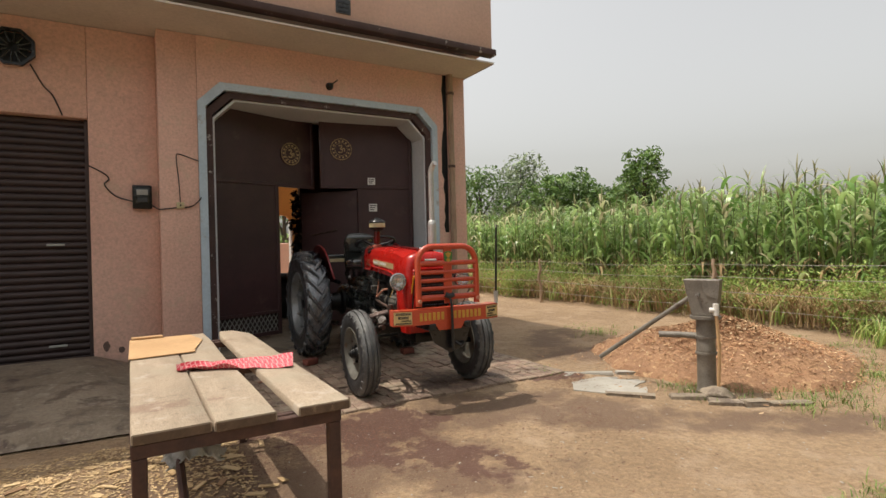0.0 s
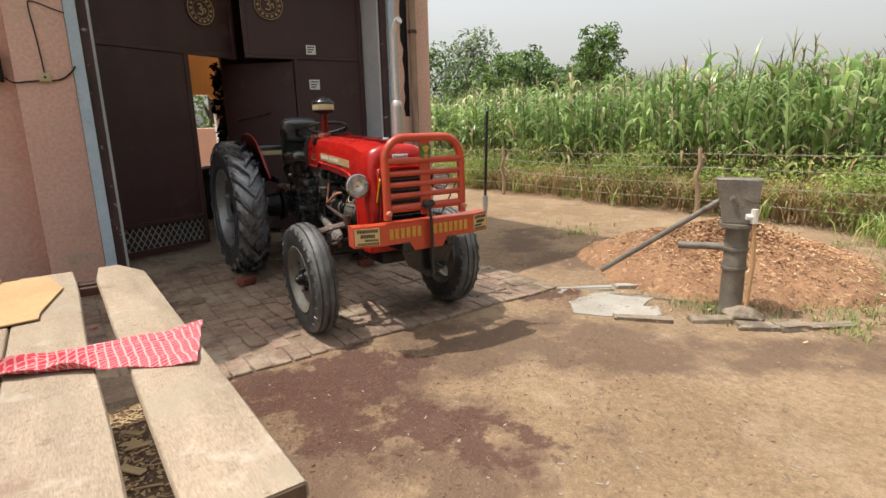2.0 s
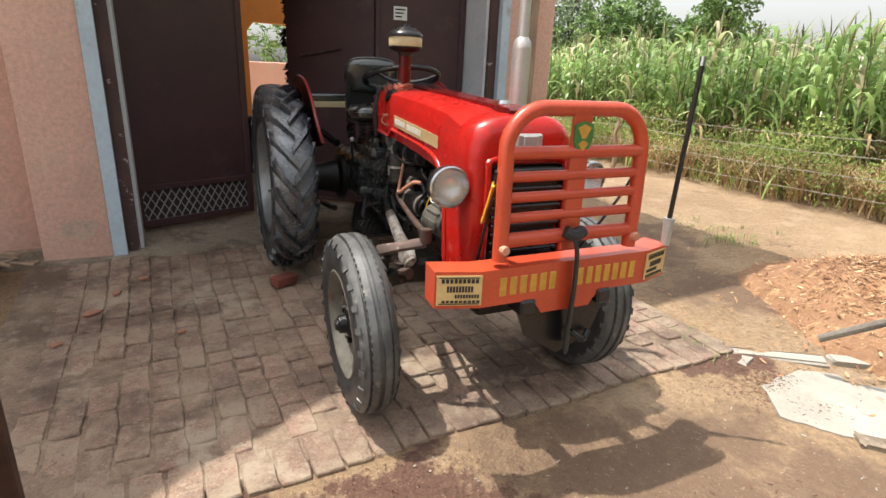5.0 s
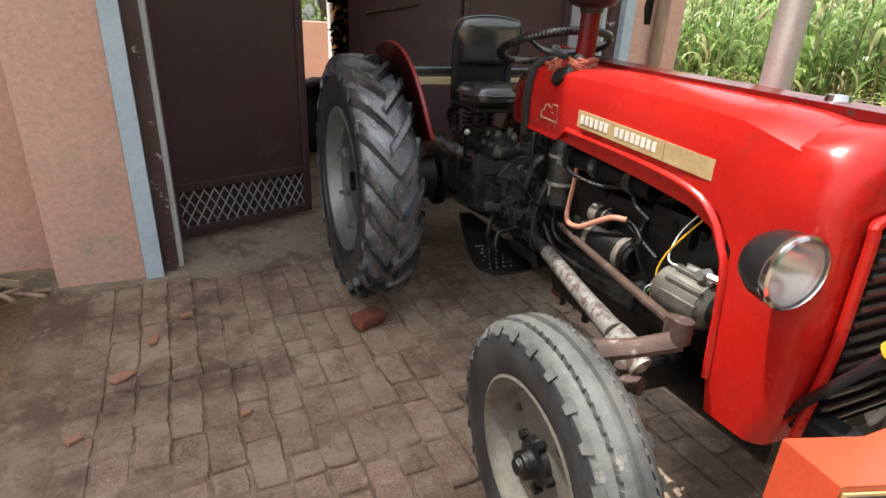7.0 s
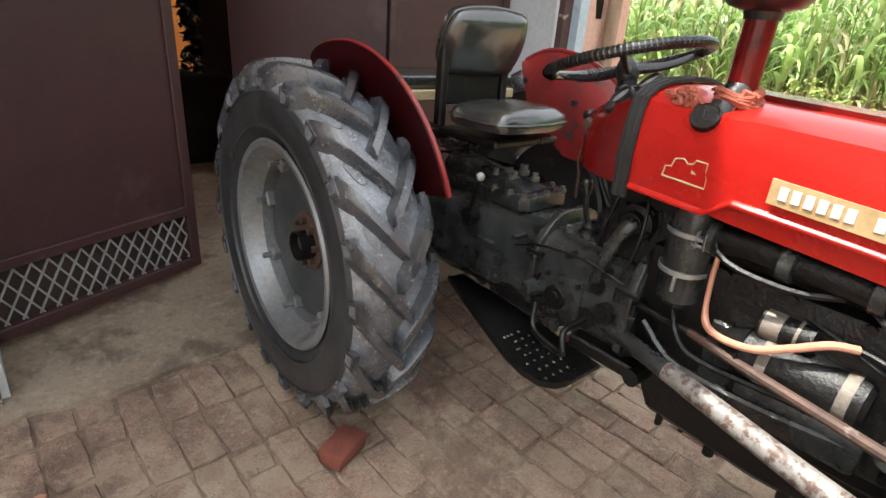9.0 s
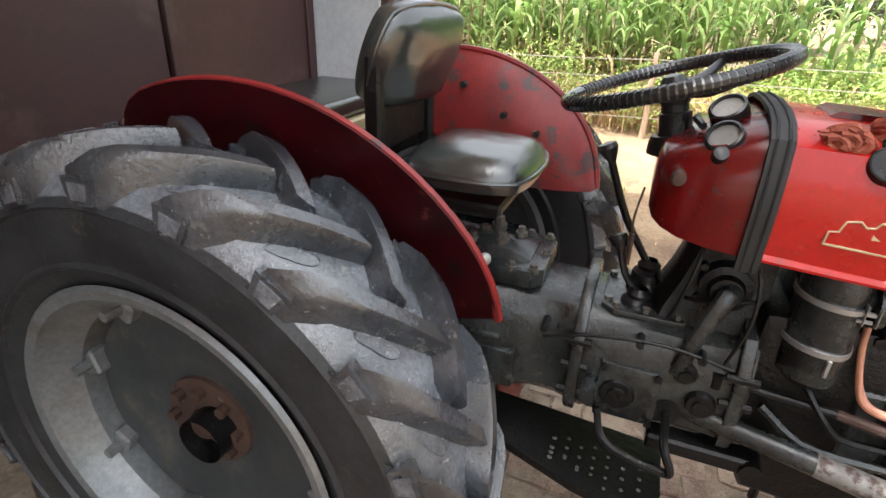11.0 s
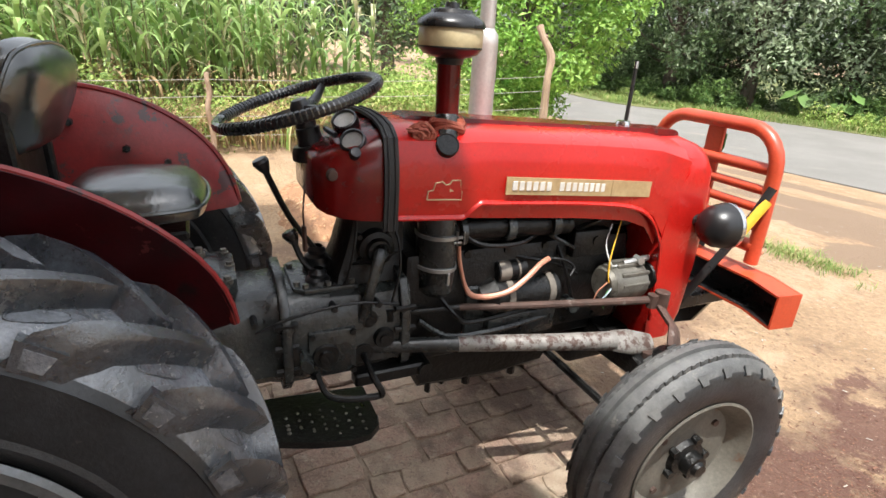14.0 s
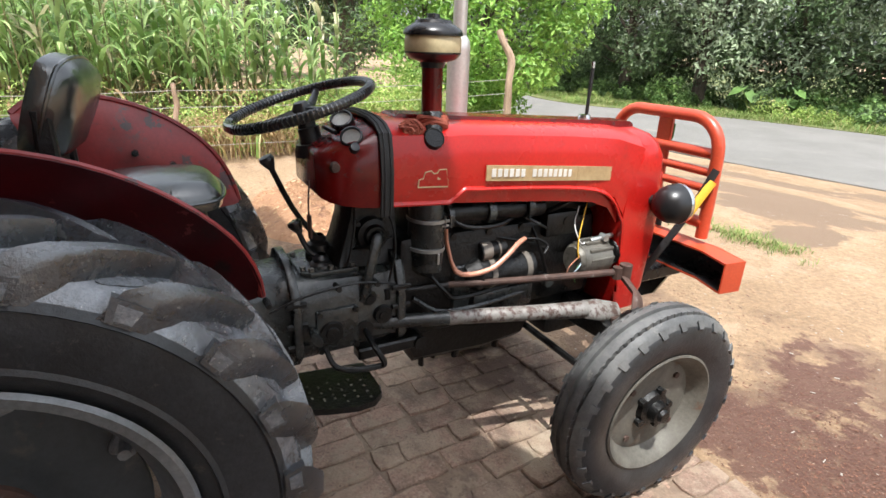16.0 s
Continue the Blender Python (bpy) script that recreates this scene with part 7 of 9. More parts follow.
        box(bm, x + 0.008, -2.4342, z0 + 0.045, x + 0.018, -2.4336, z0 + 0.06)
        part("painted_mark", bm, M["gold"], bp, "faded gold painted mark")
    for s in (-1, 1):
        d = Vector((s * 0.133, 0.042, 0)).normalized()
        nrm = Vector((s * 0.042, -0.133, 0)).normalized()
        a = Vector((s * 0.340, -2.4305, 0)) + nrm * 0.001
        e = a + d * 0.144
        bm = bmesh.new()
        loft(bm, [[(*(p + nrm * q).xy, zz) for q, zz in ((0, z0 + 0.012), (0, z1 - 0.012), (0.004, z1 - 0.012), (0.004, z0 + 0.012))] for p in (a, e)])
        pl = part("yellow_plate", bm, M["plate"], bp, "yellow lettered metal plate")
        bm = bmesh.new()
        for zz, w0, w1, hh in ((0.732, 0.08, 0.93, 0.014), (0.702, 0.20, 0.80, 0.020), (0.682, 0.06, 0.62, 0.012), (0.666, 0.04, 0.92, 0.008)):
            n = 9
            for k in range(n):
                f0 = w0 + (w1 - w0) * k / n
                f1 = w0 + (w1 - w0) * (k + 0.72) / n
                p, q = a + d * 0.142 * f0 + nrm * 0.0042, a + d * 0.142 * f1 + nrm * 0.0042
                loft(bm, [[(*(v + nrm * r).xy, zz + h) for r, h in ((0, 0), (0, hh), (0.0012, hh), (0.0012, 0))] for v in (p, q)])
        tagged(part("plate_marks", bm, M["ink"], pl), kind="stuff")
        bm = bmesh.new()
        p0, p1 = a + d * 0.008 + nrm * 0.0042, a + d * 0.136 + nrm * 0.0042
        for zz in (z0 + 0.016, z1 - 0.02):
            loft(bm, [[(*(v + nrm * r).xy, zz + h) for r, h in ((0, 0), (0, 0.003), (0.0012, 0.003), (0.0012, 0))] for v in (p0, p1)])
        part("plate_border", bm, M["ink"], pl)
    # guard frame
    gx, zb, zt, y = 0.268, 0.835, 1.262, -2.405
    bm = bmesh.new()
    pts = [(-gx, y, 0.79), (-gx, y, zb + 0.1), (-gx, y + 0.006, zt - 0.14)]
    for k in range(6):
        a = math.pi - (k + 1) * math.pi / 14
        pts.append((-gx + 0.13 + 0.13 * math.cos(a), y + 0.01, zt - 0.13 + 0.13 * math.sin(a)))
    pts += [(-gx + 0.13, y + 0.012, zt), (0, y + 0.012, zt)]
    pts += [(-p[0], p[1], p[2]) for p in pts[-2::-1]]
    tube(bm, pts, 0.0245, 14)
    gd = part("front_guard", bm, b, tractor, "orange tubular front guard with four bars")
    for z, r in ((0.852, 0.024), (0.925, 0.017), (0.99, 0.017), (1.055, 0.017), (1.128, 0.021)):
        bm = bmesh.new()
        tube(bm, [(-gx, y + 0.004, z), (gx, y + 0.004, z)], r, 12)
        part("bar", bm, b, gd)
    bm = bmesh.new()
    box(bm, -0.036, y - 0.006, 0.80, 0.036, y + 0.012, 1.25, 0.004)
    part("centre_post", bm, b, gd)
    bm = bmesh.new()
    o = [(-0.036, 1.215), (-0.036, 1.165), (-0.024, 1.135), (0, 1.122), (0.024, 1.135), (0.036, 1.165), (0.036, 1.215), (0.0, 1.225)]
    prism(bm, o, y - 0.013, y - 0.0065)
    sh = part("shield", bm, M["green"], gd, "green and gold shield emblem")
    bm = bmesh.new()
    prism(bm, [(-0.007, 1.172), (0.007, 1.172), (0.026, 1.205), (0.0, 1.216), (-0.026, 1.205)], y - 0.015, y - 0.0135)
    prism(bm, [(-0.02, 1.155), (-0.005, 1.165), (0.005, 1.165), (0.02, 1.155), (0, 1.132)], y - 0.015, y - 0.0135)
    part("shield_mark", bm, M["gold"], sh)
    for s in (-1, 1):
        bm = bmesh.new()
        lathe(bm, [(0, 0.02), (0.014, 0.018), (0.018, 0)], 10, Matrix.Translation((s * gx, y - 0.02, 0.83)) @ Matrix.Rotation(radians(90), 4, "X"))
        part("guard_bolt", bm, M["copper"], gd)
    for s in (-1, 1):                              # flat braces back to the chassis
        bm = bmesh.new()
        tube(bm, [(s * 0.285, y + 0.02, 1.075), (s * 0.262, -2.30, 0.90), (s * 0.20, -2.10, 0.57)], 0.015, 8, flat=0.35, curve=4)
        br = part("brace", bm, M["plastic"], tractor, "black flat brace with a yellow sticker")
        if s < 0:
            bm = bmesh.new()
            tube(bm, [(-0.289, -2.373, 1.03), (-0.279, -2.33, 0.962), (-0.270, -2.285, 0.89)], 0.0165, 8, flat=0.36)
            part("yellow_sticker", bm, M["yellow"], br)
        bm = bmesh.new()
        box(bm, s * 0.16 - 0.03, -2.44, 0.59, s * 0.16 + 0.03, -2.0, 0.648, 0.008)
        part("bumper_bracket", bm, M["plastic"], tractor, "black bumper bracket")
    bm = bmesh.new()                               # dark apron plate under the bumper
    loft(bm, [[(-0.20, -2.40, 0.648), (0.22, -2.40, 0.648), (0.16, -2.38, 0.44), (0.02, -2.38, 0.39), (-0.12, -2.38, 0.48)], [(-0.20, -2.385, 0.648), (0.22, -2.385, 0.648), (0.16, -2.365, 0.44), (0.02, -2.365, 0.39), (-0.12, -2.365, 0.48)]])
    part("front_weight_plate", bm, M["plastic"], tractor, "black steel plate hanging under the bumper")
    bm = bmesh.new()
    tube(bm, [(-0.01, y - 0.03, 0.87), (0.0, -2.455, 0.80), (0.005, -2.455, 0.66), (0.02, -2.43, 0.52), (0.03, -2.42, 0.42)], [0.02, 0.022, 0.024, 0.03, 0.03], 8, flat=0.35, curve=4)
    tube(bm, [(-0.04, y - 0.026, 0.875), (-0.01, y - 0.036, 0.86), (0.03, y - 0.028, 0.87)], 0.022, 8, curve=3)
    part("hanging_strap", bm, M["bandrub"], tractor, "black cloth strap knotted on the guard")
    bm = bmesh.new()
    tube(bm, [(0.06, -2.40, 0.48), (0.10, -2.42, 0.45), (0.14, -2.40, 0.47)], 0.012, 8, curve=3)
    part("tow_hook", bm, M["plastic"], tractor)
    bm = bmesh.new()                               # marker rod on the bumper's end
    cyl(bm, (0.475, -2.385, 0.765), (0.475, -2.385, 0.87), 0.016, 0.02, seg=10)
    rod = part("marker_rod_base", bm, M["galv"], tractor, "pale base of the marker rod")
    bm = bmesh.new()
    tube(bm, [(0.475, -2.385, 0.86), (0.479, -2.395, 1.18), (0.482, -2.402, 1.415)], 0.009, 8)
    part("rod", bm, M["plastic"], rod)
    bm = bmesh.new()
    cyl(bm, (0.482, -2.402, 1.41), (0.483, -2.402, 1.440), 0.011, seg=8)
    part("rod_tip", bm, M["chrome"], rod)


make_guard()


def make_headlamp(s):
    m = Matrix.Translation((s * 0.305, -2.075, 0.955)) @ Matrix.Rotation(radians(90), 4, "X") @ Matrix.Rotation(radians(6 * s), 4, "Y") @ Matrix.Scale(0.89, 4)
    bm = bmesh.new()
    lathe(bm, [(0.0, -0.082), (0.03, -0.080), (0.058, -0.062), (0.076, -0.03), (0.081, 0.0), (0.083, 0.018), (0.080, 0.02), (0.074, 0.0)], 36, m)
    h = part("headlamp", bm, M["plastic"], tractor, "round black headlamp with a chrome rim")
    bm = bmesh.new()
    lathe(bm, [(0.083, 0.016), (0.0845, 0.022), (0.083, 0.032), (0.076, 0.036), (0.073, 0.03), (0.074, 0.02)], 36, m, close=True)
    part("rim_ring", bm, M["chrome"], h)
    bm = bmesh.new()
    lathe(bm, [(0.0, -0.03), (0.03, -0.022), (0.055, -0.002), (0.071, 0.024)], 32, m)
    part("reflector", bm, M["chrome"], h)
    bm = bmesh.new()
    lathe(bm, [(0.0, 0.040), (0.04, 0.037), (0.065, 0.031), (0.073, 0.027), (0.073, 0.024), (0.0, 0.034)], 32, m)
    ob = part("lens", bm, M["lens"], h)
    ob.visible_shadow = False
    bm = bmesh.new()
    cyl(bm, (s * 0.215, -2.04, 0.955), (s * 0.245, -2.05, 0.955), 0.02, seg=10)
    part("lamp_bracket", bm, M["plastic"], h)


make_headlamp(-1)
make_headlamp(1)


def make_fender(s):
    """Dished mudguard plate that flares out to a rolled lip; the tyre side's red is darkened for shade."""
    a0, a1, n = (radians(66), radians(-32), 24) if s < 0 else (radians(70), radians(-14), 24)
    cy, cz, R0, wide = (-0.15, 0.716, 0.583, 0.43) if s < 0 else (-0.25, 0.770, 0.535, 0.455)

    def skin(off, cols):
        rings = []
        for k in range(n + 1):
            f = k / n
            a = a0 + (a1 - a0) * f
            t = max(0.0, min(1.0, f / (0.20 if s < 0 else 0.36), (1 - f) / 0.14))
            t = t * (2 - t)
            R = R0 - 0.035 * (1 - t)
            inner = R - 0.02 - 0.30 * t ** 0.7
            row = []
            for w, x in ((0.0, 0.385), (0.45, 0.390), (0.72, 0.398), (0.90, 0.40 + (wide - 0.40) * 0.5), (1.0, wide)):
                r = inner + (R - inner) * w + off * 0.3
                row.append((s * (0.385 + (x - 0.385) * (0.35 + 0.65 * t) + off), cy - r * math.sin(a), cz + r * math.cos(a)))
            rings.append(row[:cols])
        return rings

    bm = bmesh.new()
    rings = skin(0.0, 5)
    loft(bm, rings, closed=False)
    thick(bm, 0.004)
    f = part("mudguard", bm, M["redworn"], tractor, "faded red mudguard with chipped paint", edge=50)
    # second skin in near-black red, standing in for shade towards the tyre
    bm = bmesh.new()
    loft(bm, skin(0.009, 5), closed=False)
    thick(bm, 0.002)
    part("underside", bm, M["redshade"], f, "mudguard red darkened in colour for shade, facing the tyre", edge=50)
    bm = bmesh.new()
    tube(bm, [Vector(r[4]) for r in rings], 0.009, 6)
    part("rolled_edge", bm, M["redworn"], f)
    for a, r in ((0.45, 0.40), (0.72, 0.42), (0.1, 0.44), (-0.2, 0.42)):
        bm = bmesh.new()
        cyl(bm, (s * 0.376, cy - r * math.sin(a), cz + r * math.cos(a)), (s * 0.40, cy - r * math.sin(a), cz + r * math.cos(a)), 0.011, seg=6)
        part("bolt", bm, M["castgrey"], f)


make_fender(-1)
make_fender(1)


def cushion(name, x0, y0, z0, x1, y1, z1, label, m=None, puff=0.02):
    bm = bmesh.new()
    bmesh.ops.create_grid(bm, x_segments=14, y_segments=14, size=0.5)
    top = list(bm.verts)
    for v in top:
        u, w = v.co.x * 2, v.co.y * 2
        e = max(abs(u), abs(w))
        dome = (1 - u * u) * (1 - w * w)
        k = 1 - 0.17 * (abs(u * w)) ** 2
        v.co = Vector(((x0 + x1) / 2 + u * (x1 - x0) / 2 * k, (y0 + y1) / 2 + w * (y1 - y0) / 2 * k,
                       z1 - 0.03 * max(0, (e - 0.7) / 0.3) ** 2 + puff * dome + 0.004 * noise.noise((u * 3, w * 3, z1 * 9))))
    edge = [e for e in bm.edges if e.is_boundary]
    r = bmesh.ops.extrude_edge_only(bm, edges=edge)
    vs = [g for g in r["geom"] if isinstance(g, bmesh.types.BMVert)]
    for v in vs:
        v.co.z = z0
        v.co.x += ((x0 + x1) / 2 - v.co.x) * 0.04
        v.co.y += ((y0 + y1) / 2 - v.co.y) * 0.04
    bmesh.ops.contextual_create(bm, geom=[e for e in bm.edges if e.is_boundary])
    if m is not None:
        bmesh.ops.transform(bm, matrix=m, verts=bm.verts)
    ob = part(name, bm, M["vinyl"], tractor, label, edge=60)
    run = []
    for k in range(48):
        q = 2 * math.pi * k / 48
        c, n = math.cos(q), math.sin(q)
        u, w = c / max(abs(c), abs(n)), n / max(abs(c), abs(n))
        e = 1.004 * (1 - 0.17 * (u * w) ** 2)
        v = Vector(((x0 + x1) / 2 + u * (x1 - x0) / 2 * e, (y0 + y1) / 2 + w * (y1 - y0) / 2 * e, z1 - 0.031))
        run.append(m @ v if m is not None else v)
    bm = bmesh.new()
    tube(bm, run, 0.0045, 6, closed=True)
    part("piping", bm, M["vinyl"], ob)
    return ob


def make_seat():
    cushion("seat_cushion", -0.20, -0.63, 1.082, 0.15, -0.33, 1.138, "shiny black vinyl seat cushion with piping")
    # tilted backrest: built flat, then stood up
    m = Matrix.Translation((-0.005, -0.307, 1.318)) @ Matrix.Rotation(radians(-8), 4, "Z") @ Matrix.Rotation(radians(110), 4, "X")
    cushion("backrest", -0.165, -0.118, -0.035, 0.165, 0.118, 0.035, "black vinyl backrest with split top seam", m)
    bm = bmesh.new()
    box(bm, -0.165, -0.30, 1.05, -0.135, -0.262, 1.33, 0.006)
    box(bm, 0.115, -0.30, 1.05, 0.145, -0.262, 1.33, 0.006)
    box(bm, -0.135, -0.285, 1.12, 0.115, -0.268, 1.22, 0.004)
    part("backrest_frame", bm, M["blackoil"], tractor)
    bm = bmesh.new()
    tube(bm, [(-0.10, -0.18, 0.90), (-0.12, -0.16, 0.98), (-0.11, -0.30, 1.03)], 0.014, 8, curve=3)
    tube(bm, [(0.10, -0.18, 0.90), (0.12, -0.16, 0.98), (0.11, -0.30, 1.03)], 0.014, 8, curve=3)
    for x in (-0.1, -0.03, 0.04, 0.1):                       # seat springs
        tube(bm, [(x + 0.022 * math.cos(q), -0.19 + 0.022 * math.sin(q), 0.92 + q * 0.0035) for q in [0.5 * k for k in range(60)]], 0.005, 5)
    box(bm, -0.17, -0.58, 1.03, 0.12, -0.30, 1.054, 0.006)
    part("seat_spring_frame", bm, M["blackoil"], tractor)
    # bench behind the seat
    bm = bmesh.new()
    box(bm, -0.38, -0.10, 1.145, 0.38, 0.20, 1.195, 0.016, 3)
    bench = part("rear_bench", bm, M["vinyl"], tractor, "black padded bench board between the mudguards")
    bm = bmesh.new()
    box(bm, -0.375, -0.115, 1.105, 0.375, 0.18, 1.143, 0.004)
    part("bench_board", bm, M["cream"], bench, "cream edged board")
    # three point linkage behind
    bm = bmesh.new()
    for s in (-1, 1):
        tube(bm, [(s * 0.17, -0.05, 0.86), (s * 0.24, 0.22, 0.92), (s * 0.26, 0.36, 0.90)], 0.026, 8, curve=3)
        tube(bm, [(s * 0.26, 0.36, 0.90), (s * 0.30, 0.42, 0.42)], 0.016, 8)
        tube(bm, [(s * 0.18, 0.02, 0.38), (s * 0.33, 0.75, 0.36)], 0.022, 8)
    part("lift_arms", bm, M["blackoil"], tractor, "black rear lift arms")


make_seat()


def stretch(names, ys=None, zs=None, move=(0, 0, 0), wide=1.0):
    """Moves the named parts of the tractor, with what hangs on them, to their stations along and up the chassis."""
    for ob in tractor.children:
        if ob.name.split(".")[0] not in names:
            continue
        for o in [ob, *ob.children_recursive]:
            n = len(o.data.vertices)
            c = np.empty(n * 3)
            o.data.vertices.foreach_get("co", c)
            c = c.reshape(-1, 3)
            c[:, 0] *= wide
            if ys:
                c[:, 1] = np.interp(c[:, 1], *ys)
            if zs:
                c[:, 2] = np.interp(c[:, 2], *zs)
            c += np.array(move)
            o.data.vertices.foreach_set("co", c.ravel())
            o.data.update()


stretch(("hood", "dashboard", "engine_block", "copper_hose", "foot_plate", "starter_motor"), ALONG)
stretch(("air_cleaner",), ALONG, move=(0, 0, 0.018))
stretch(("alternator",), ALONG, move=(-0.005, -0.032, 0.032))
stretch(("steering_rod", "steering_rod_end", "radius_rod", "radius_rod_front", "brake_linkage"), ALONG, move=(0, 0, 0.044))
stretch(("brake_pedal",), ALONG, move=(0.045, 0, 0.062))
stretch(("steering_wheel", "steering_column"), move=(0, -0.056, 0.002))
stretch(("intake_pipe",), move=(0, 0, -0.030))
stretch(("exhaust_pipe",), move=(0, -0.022, -0.01))
stretch(("headlamp",), move=(0.012, -0.045, 0.018))
stretch(("front_guard", "bumper", "brace", "bumper_bracket", "front_weight_plate", "hanging_strap", "tow_hook", "marker_rod_base"), move=(0.032, 0.0, -0.004))

# ---- plants ----
def blades(rnd, pts, length, width, arch, n=4, up=1.0):
    """Arched strips, one for each (x, y, z, heading)."""
    V, F = [], []
    for x, y, z, h in pts:
        L, W = length * rnd.uniform(0.7, 1.25), width * rnd.uniform(0.7, 1.2)
        c, s = math.cos(h), math.sin(h)
        e = math.radians(rnd.uniform(62, 84)) * up
        base = len(V)
        px, pz = 0.0, 0.0
        for k in range(n + 1):
            f = k / n
            w = W * (1 - f) ** 0.6 * (0.75 + 0.5 * min(1, f * 3)) * 0.5
            V.append((x + c * px - s * w, y + s * px + c * w, z + pz))
            V.append((x + c * px + s * w, y + s * px - c * w, z + pz))
            e2 = e - arch * f * 2.0
            px += math.cos(e2) * L / n
            pz += math.sin(e2) * L / n
        for k in range(n):
            b = base + 2 * k
            F.append((b, b + 1, b + 3, b + 2))
    return V, F


def maize_template(seed, rows, segs):
    """One maize plant, 1 high, as vertices, faces and material slots."""
    rnd = random.Random(seed)
    V, F, S = [], [], []
    lean = (rnd.uniform(-0.05, 0.05), rnd.uniform(-0.05, 0.05))
    for k in range(4):
        f = k / 3
        r = 0.0085 * (1 - 0.7 * f)
        for a in range(4):
            V.append((lean[0] * f * f + r * math.cos(a * 1.571), lean[1] * f * f + r * math.sin(a * 1.571), f * 0.92))
    for k in range(3):
        for a in range(4):
            F.append((4 * k + a, 4 * k + (a + 1) % 4, 4 * k + 4 + (a + 1) % 4, 4 * k + 4 + a))
            S.append(1)
    h0 = rnd.uniform(0, 6.28)
    for i in range(rows):
        f = 0.10 + 0.84 * i / (rows - 1)
        h = h0 + (i % 2) * math.pi + rnd.uniform(-0.55, 0.55)
        L = (0.26 + 0.16 * math.sin(math.pi * min(1, f * 1.05))) * rnd.uniform(0.60, 1.0)
        dead = f < 0.36 and rnd.random() < 0.75
        v, q = blades(rnd, [(lean[0] * f * f, lean[1] * f * f, f * 0.92, h)], L, 0.036 if not dead else 0.022, 1.15 if not dead else 1.6, segs, 0.95 if not dead else 0.55)
        b = len(V)
        V += v
        F += [tuple(j + b for j in g) for g in q]
        S += [3 if dead else 0] * len(q)
    if rnd.random() < 0.8:
        t = rnd.uniform(0.96, 1.1)
        for j in range(4):
            v, q = blades(rnd, [(lean[0], lean[1], 0.88 + 0.02 * j, rnd.uniform(0, 6.28))], (t - 0.86) * 0.8, 0.012, 0.35, 3, 1.05)
            b = len(V)
            V += v
            F += [tuple(p + b for p in g) for g in q]
            S += [2 if rnd.random() < 0.6 else 0] * len(q)
    return np.array(V), F, S


def scatter(name, templates, places, mats, label, category, parent=None):
    """Many copies of a few templates in one mesh. Places: x, y, z, turn, height."""
    V, F, S, n = [], [], [], 0
    for i, (x, y, z, turn, h) in enumerate(places):
        tv, tf, ts = templates[i % len(templates)]
        c, s = math.cos(turn), math.sin(turn)
        V.append(np.c_[(tv[:, 0] * c - tv[:, 1] * s) * h + x, (tv[:, 0] * s + tv[:, 1] * c) * h + y, tv[:, 2] * h + z])
        F += [tuple(j + n for j in g) for g in tf]
        S += ts
        n += len(tv)
    ob = raw(name, np.concatenate(V), F, mats, parent, slots=S, smooth=True)
    return tagged(ob, label, category, kind="stuff")


def make_maize():
    rnd = random.Random(11)
    tp = [maize_template(s, 15, 5) for s in range(9)]
    far = [maize_template(s + 50, 9, 3) for s in range(5)]
    near, back = [], []
    for i in range(9):
        x = 10.0 + i * 0.55
        y = 2.5 + 0.25 * i
        while y < 25:
            h = rnd.uniform(2.08, 2.5) * (1.1 if rnd.random() < 0.10 else 1.0) * (0.86 + 0.14 * min(1, (y - 2.0) / 2.5))
            near.append((x + rnd.uniform(-0.16, 0.16) + 0.03 * (y - 8), y, 0.0, rnd.uniform(0, 6.28), h))
            y += rnd.uniform(0.16, 0.30)
    for i in range(1500):
        x = 14.5 + rnd.random() ** 1.6 * 34
        y = rnd.uniform(4, 62)
        back.append((x, y, 0.0, rnd.uniform(0, 6.28), rnd.uniform(2.2, 2.75)))
    for i in range(420):
        back.append((rnd.uniform(10.5, 15), rnd.uniform(25, 45), 0.0, rnd.uniform(0, 6.28), rnd.uniform(2.2, 2.75)))
    mats = [M["maize"], M["stalk"], M["tassel"], M["drygrass"]]
    scatter("maize_field", tp, near, mats, "tall green maize crop with drying lower leaves", "maize")
    scatter("far_maize_field", far, back, mats, "distant green maize crop", "maize")


make_maize()


def tuft_field(name, places, length, width, arch, material, label, category, seed, count=7, spread=0.12):
    rnd = random.Random(seed)
    pts = []
    for x, y, z, k in places:
        for j in range(count):
            pts.append((x + rnd.gauss(0, spread), y + rnd.gauss(0, spread), z, rnd.uniform(0, 6.28)))
    v, f = blades(rnd, pts, length, width, arch, 3)
    return tagged(raw(name, v, f, material), label, category, kind="stuff")


def leaf_cloud(rnd, centres, per, leaf, flat=0.6):
    """Small bent leaves scattered about clump centres (x, y, z, radius), denser at each clump's skin."""
    n = len(centres) * per
    C = np.repeat(np.array([c[:3] for c in centres]), per, axis=0)
    R = np.repeat(np.array([c[3] for c in centres]), per)
    g = np.random.RandomState(rnd.randrange(10 ** 6))
    d = g.normal(size=(n, 3))
    d /= np.linalg.norm(d, axis=1)[:, None]
    rad = R * g.uniform(0.35, 1.0, n) ** 0.6
    P = C + d * rad[:, None] * np.array([1, 1, flat])
    nrm = d * 0.5 + g.normal(size=(n, 3)) * 0.5 + np.array([0, 0, 0.5])
    nrm /= np.linalg.norm(nrm, axis=1)[:, None]
    t = np.cross(nrm, g.normal(size=(n, 3)))
    t /= np.linalg.norm(t, axis=1)[:, None] + 1e-9
    b = np.cross(nrm, t)
    L = (leaf * g.uniform(0.65, 1.35, n))[:, None]
    W = L * 0.42
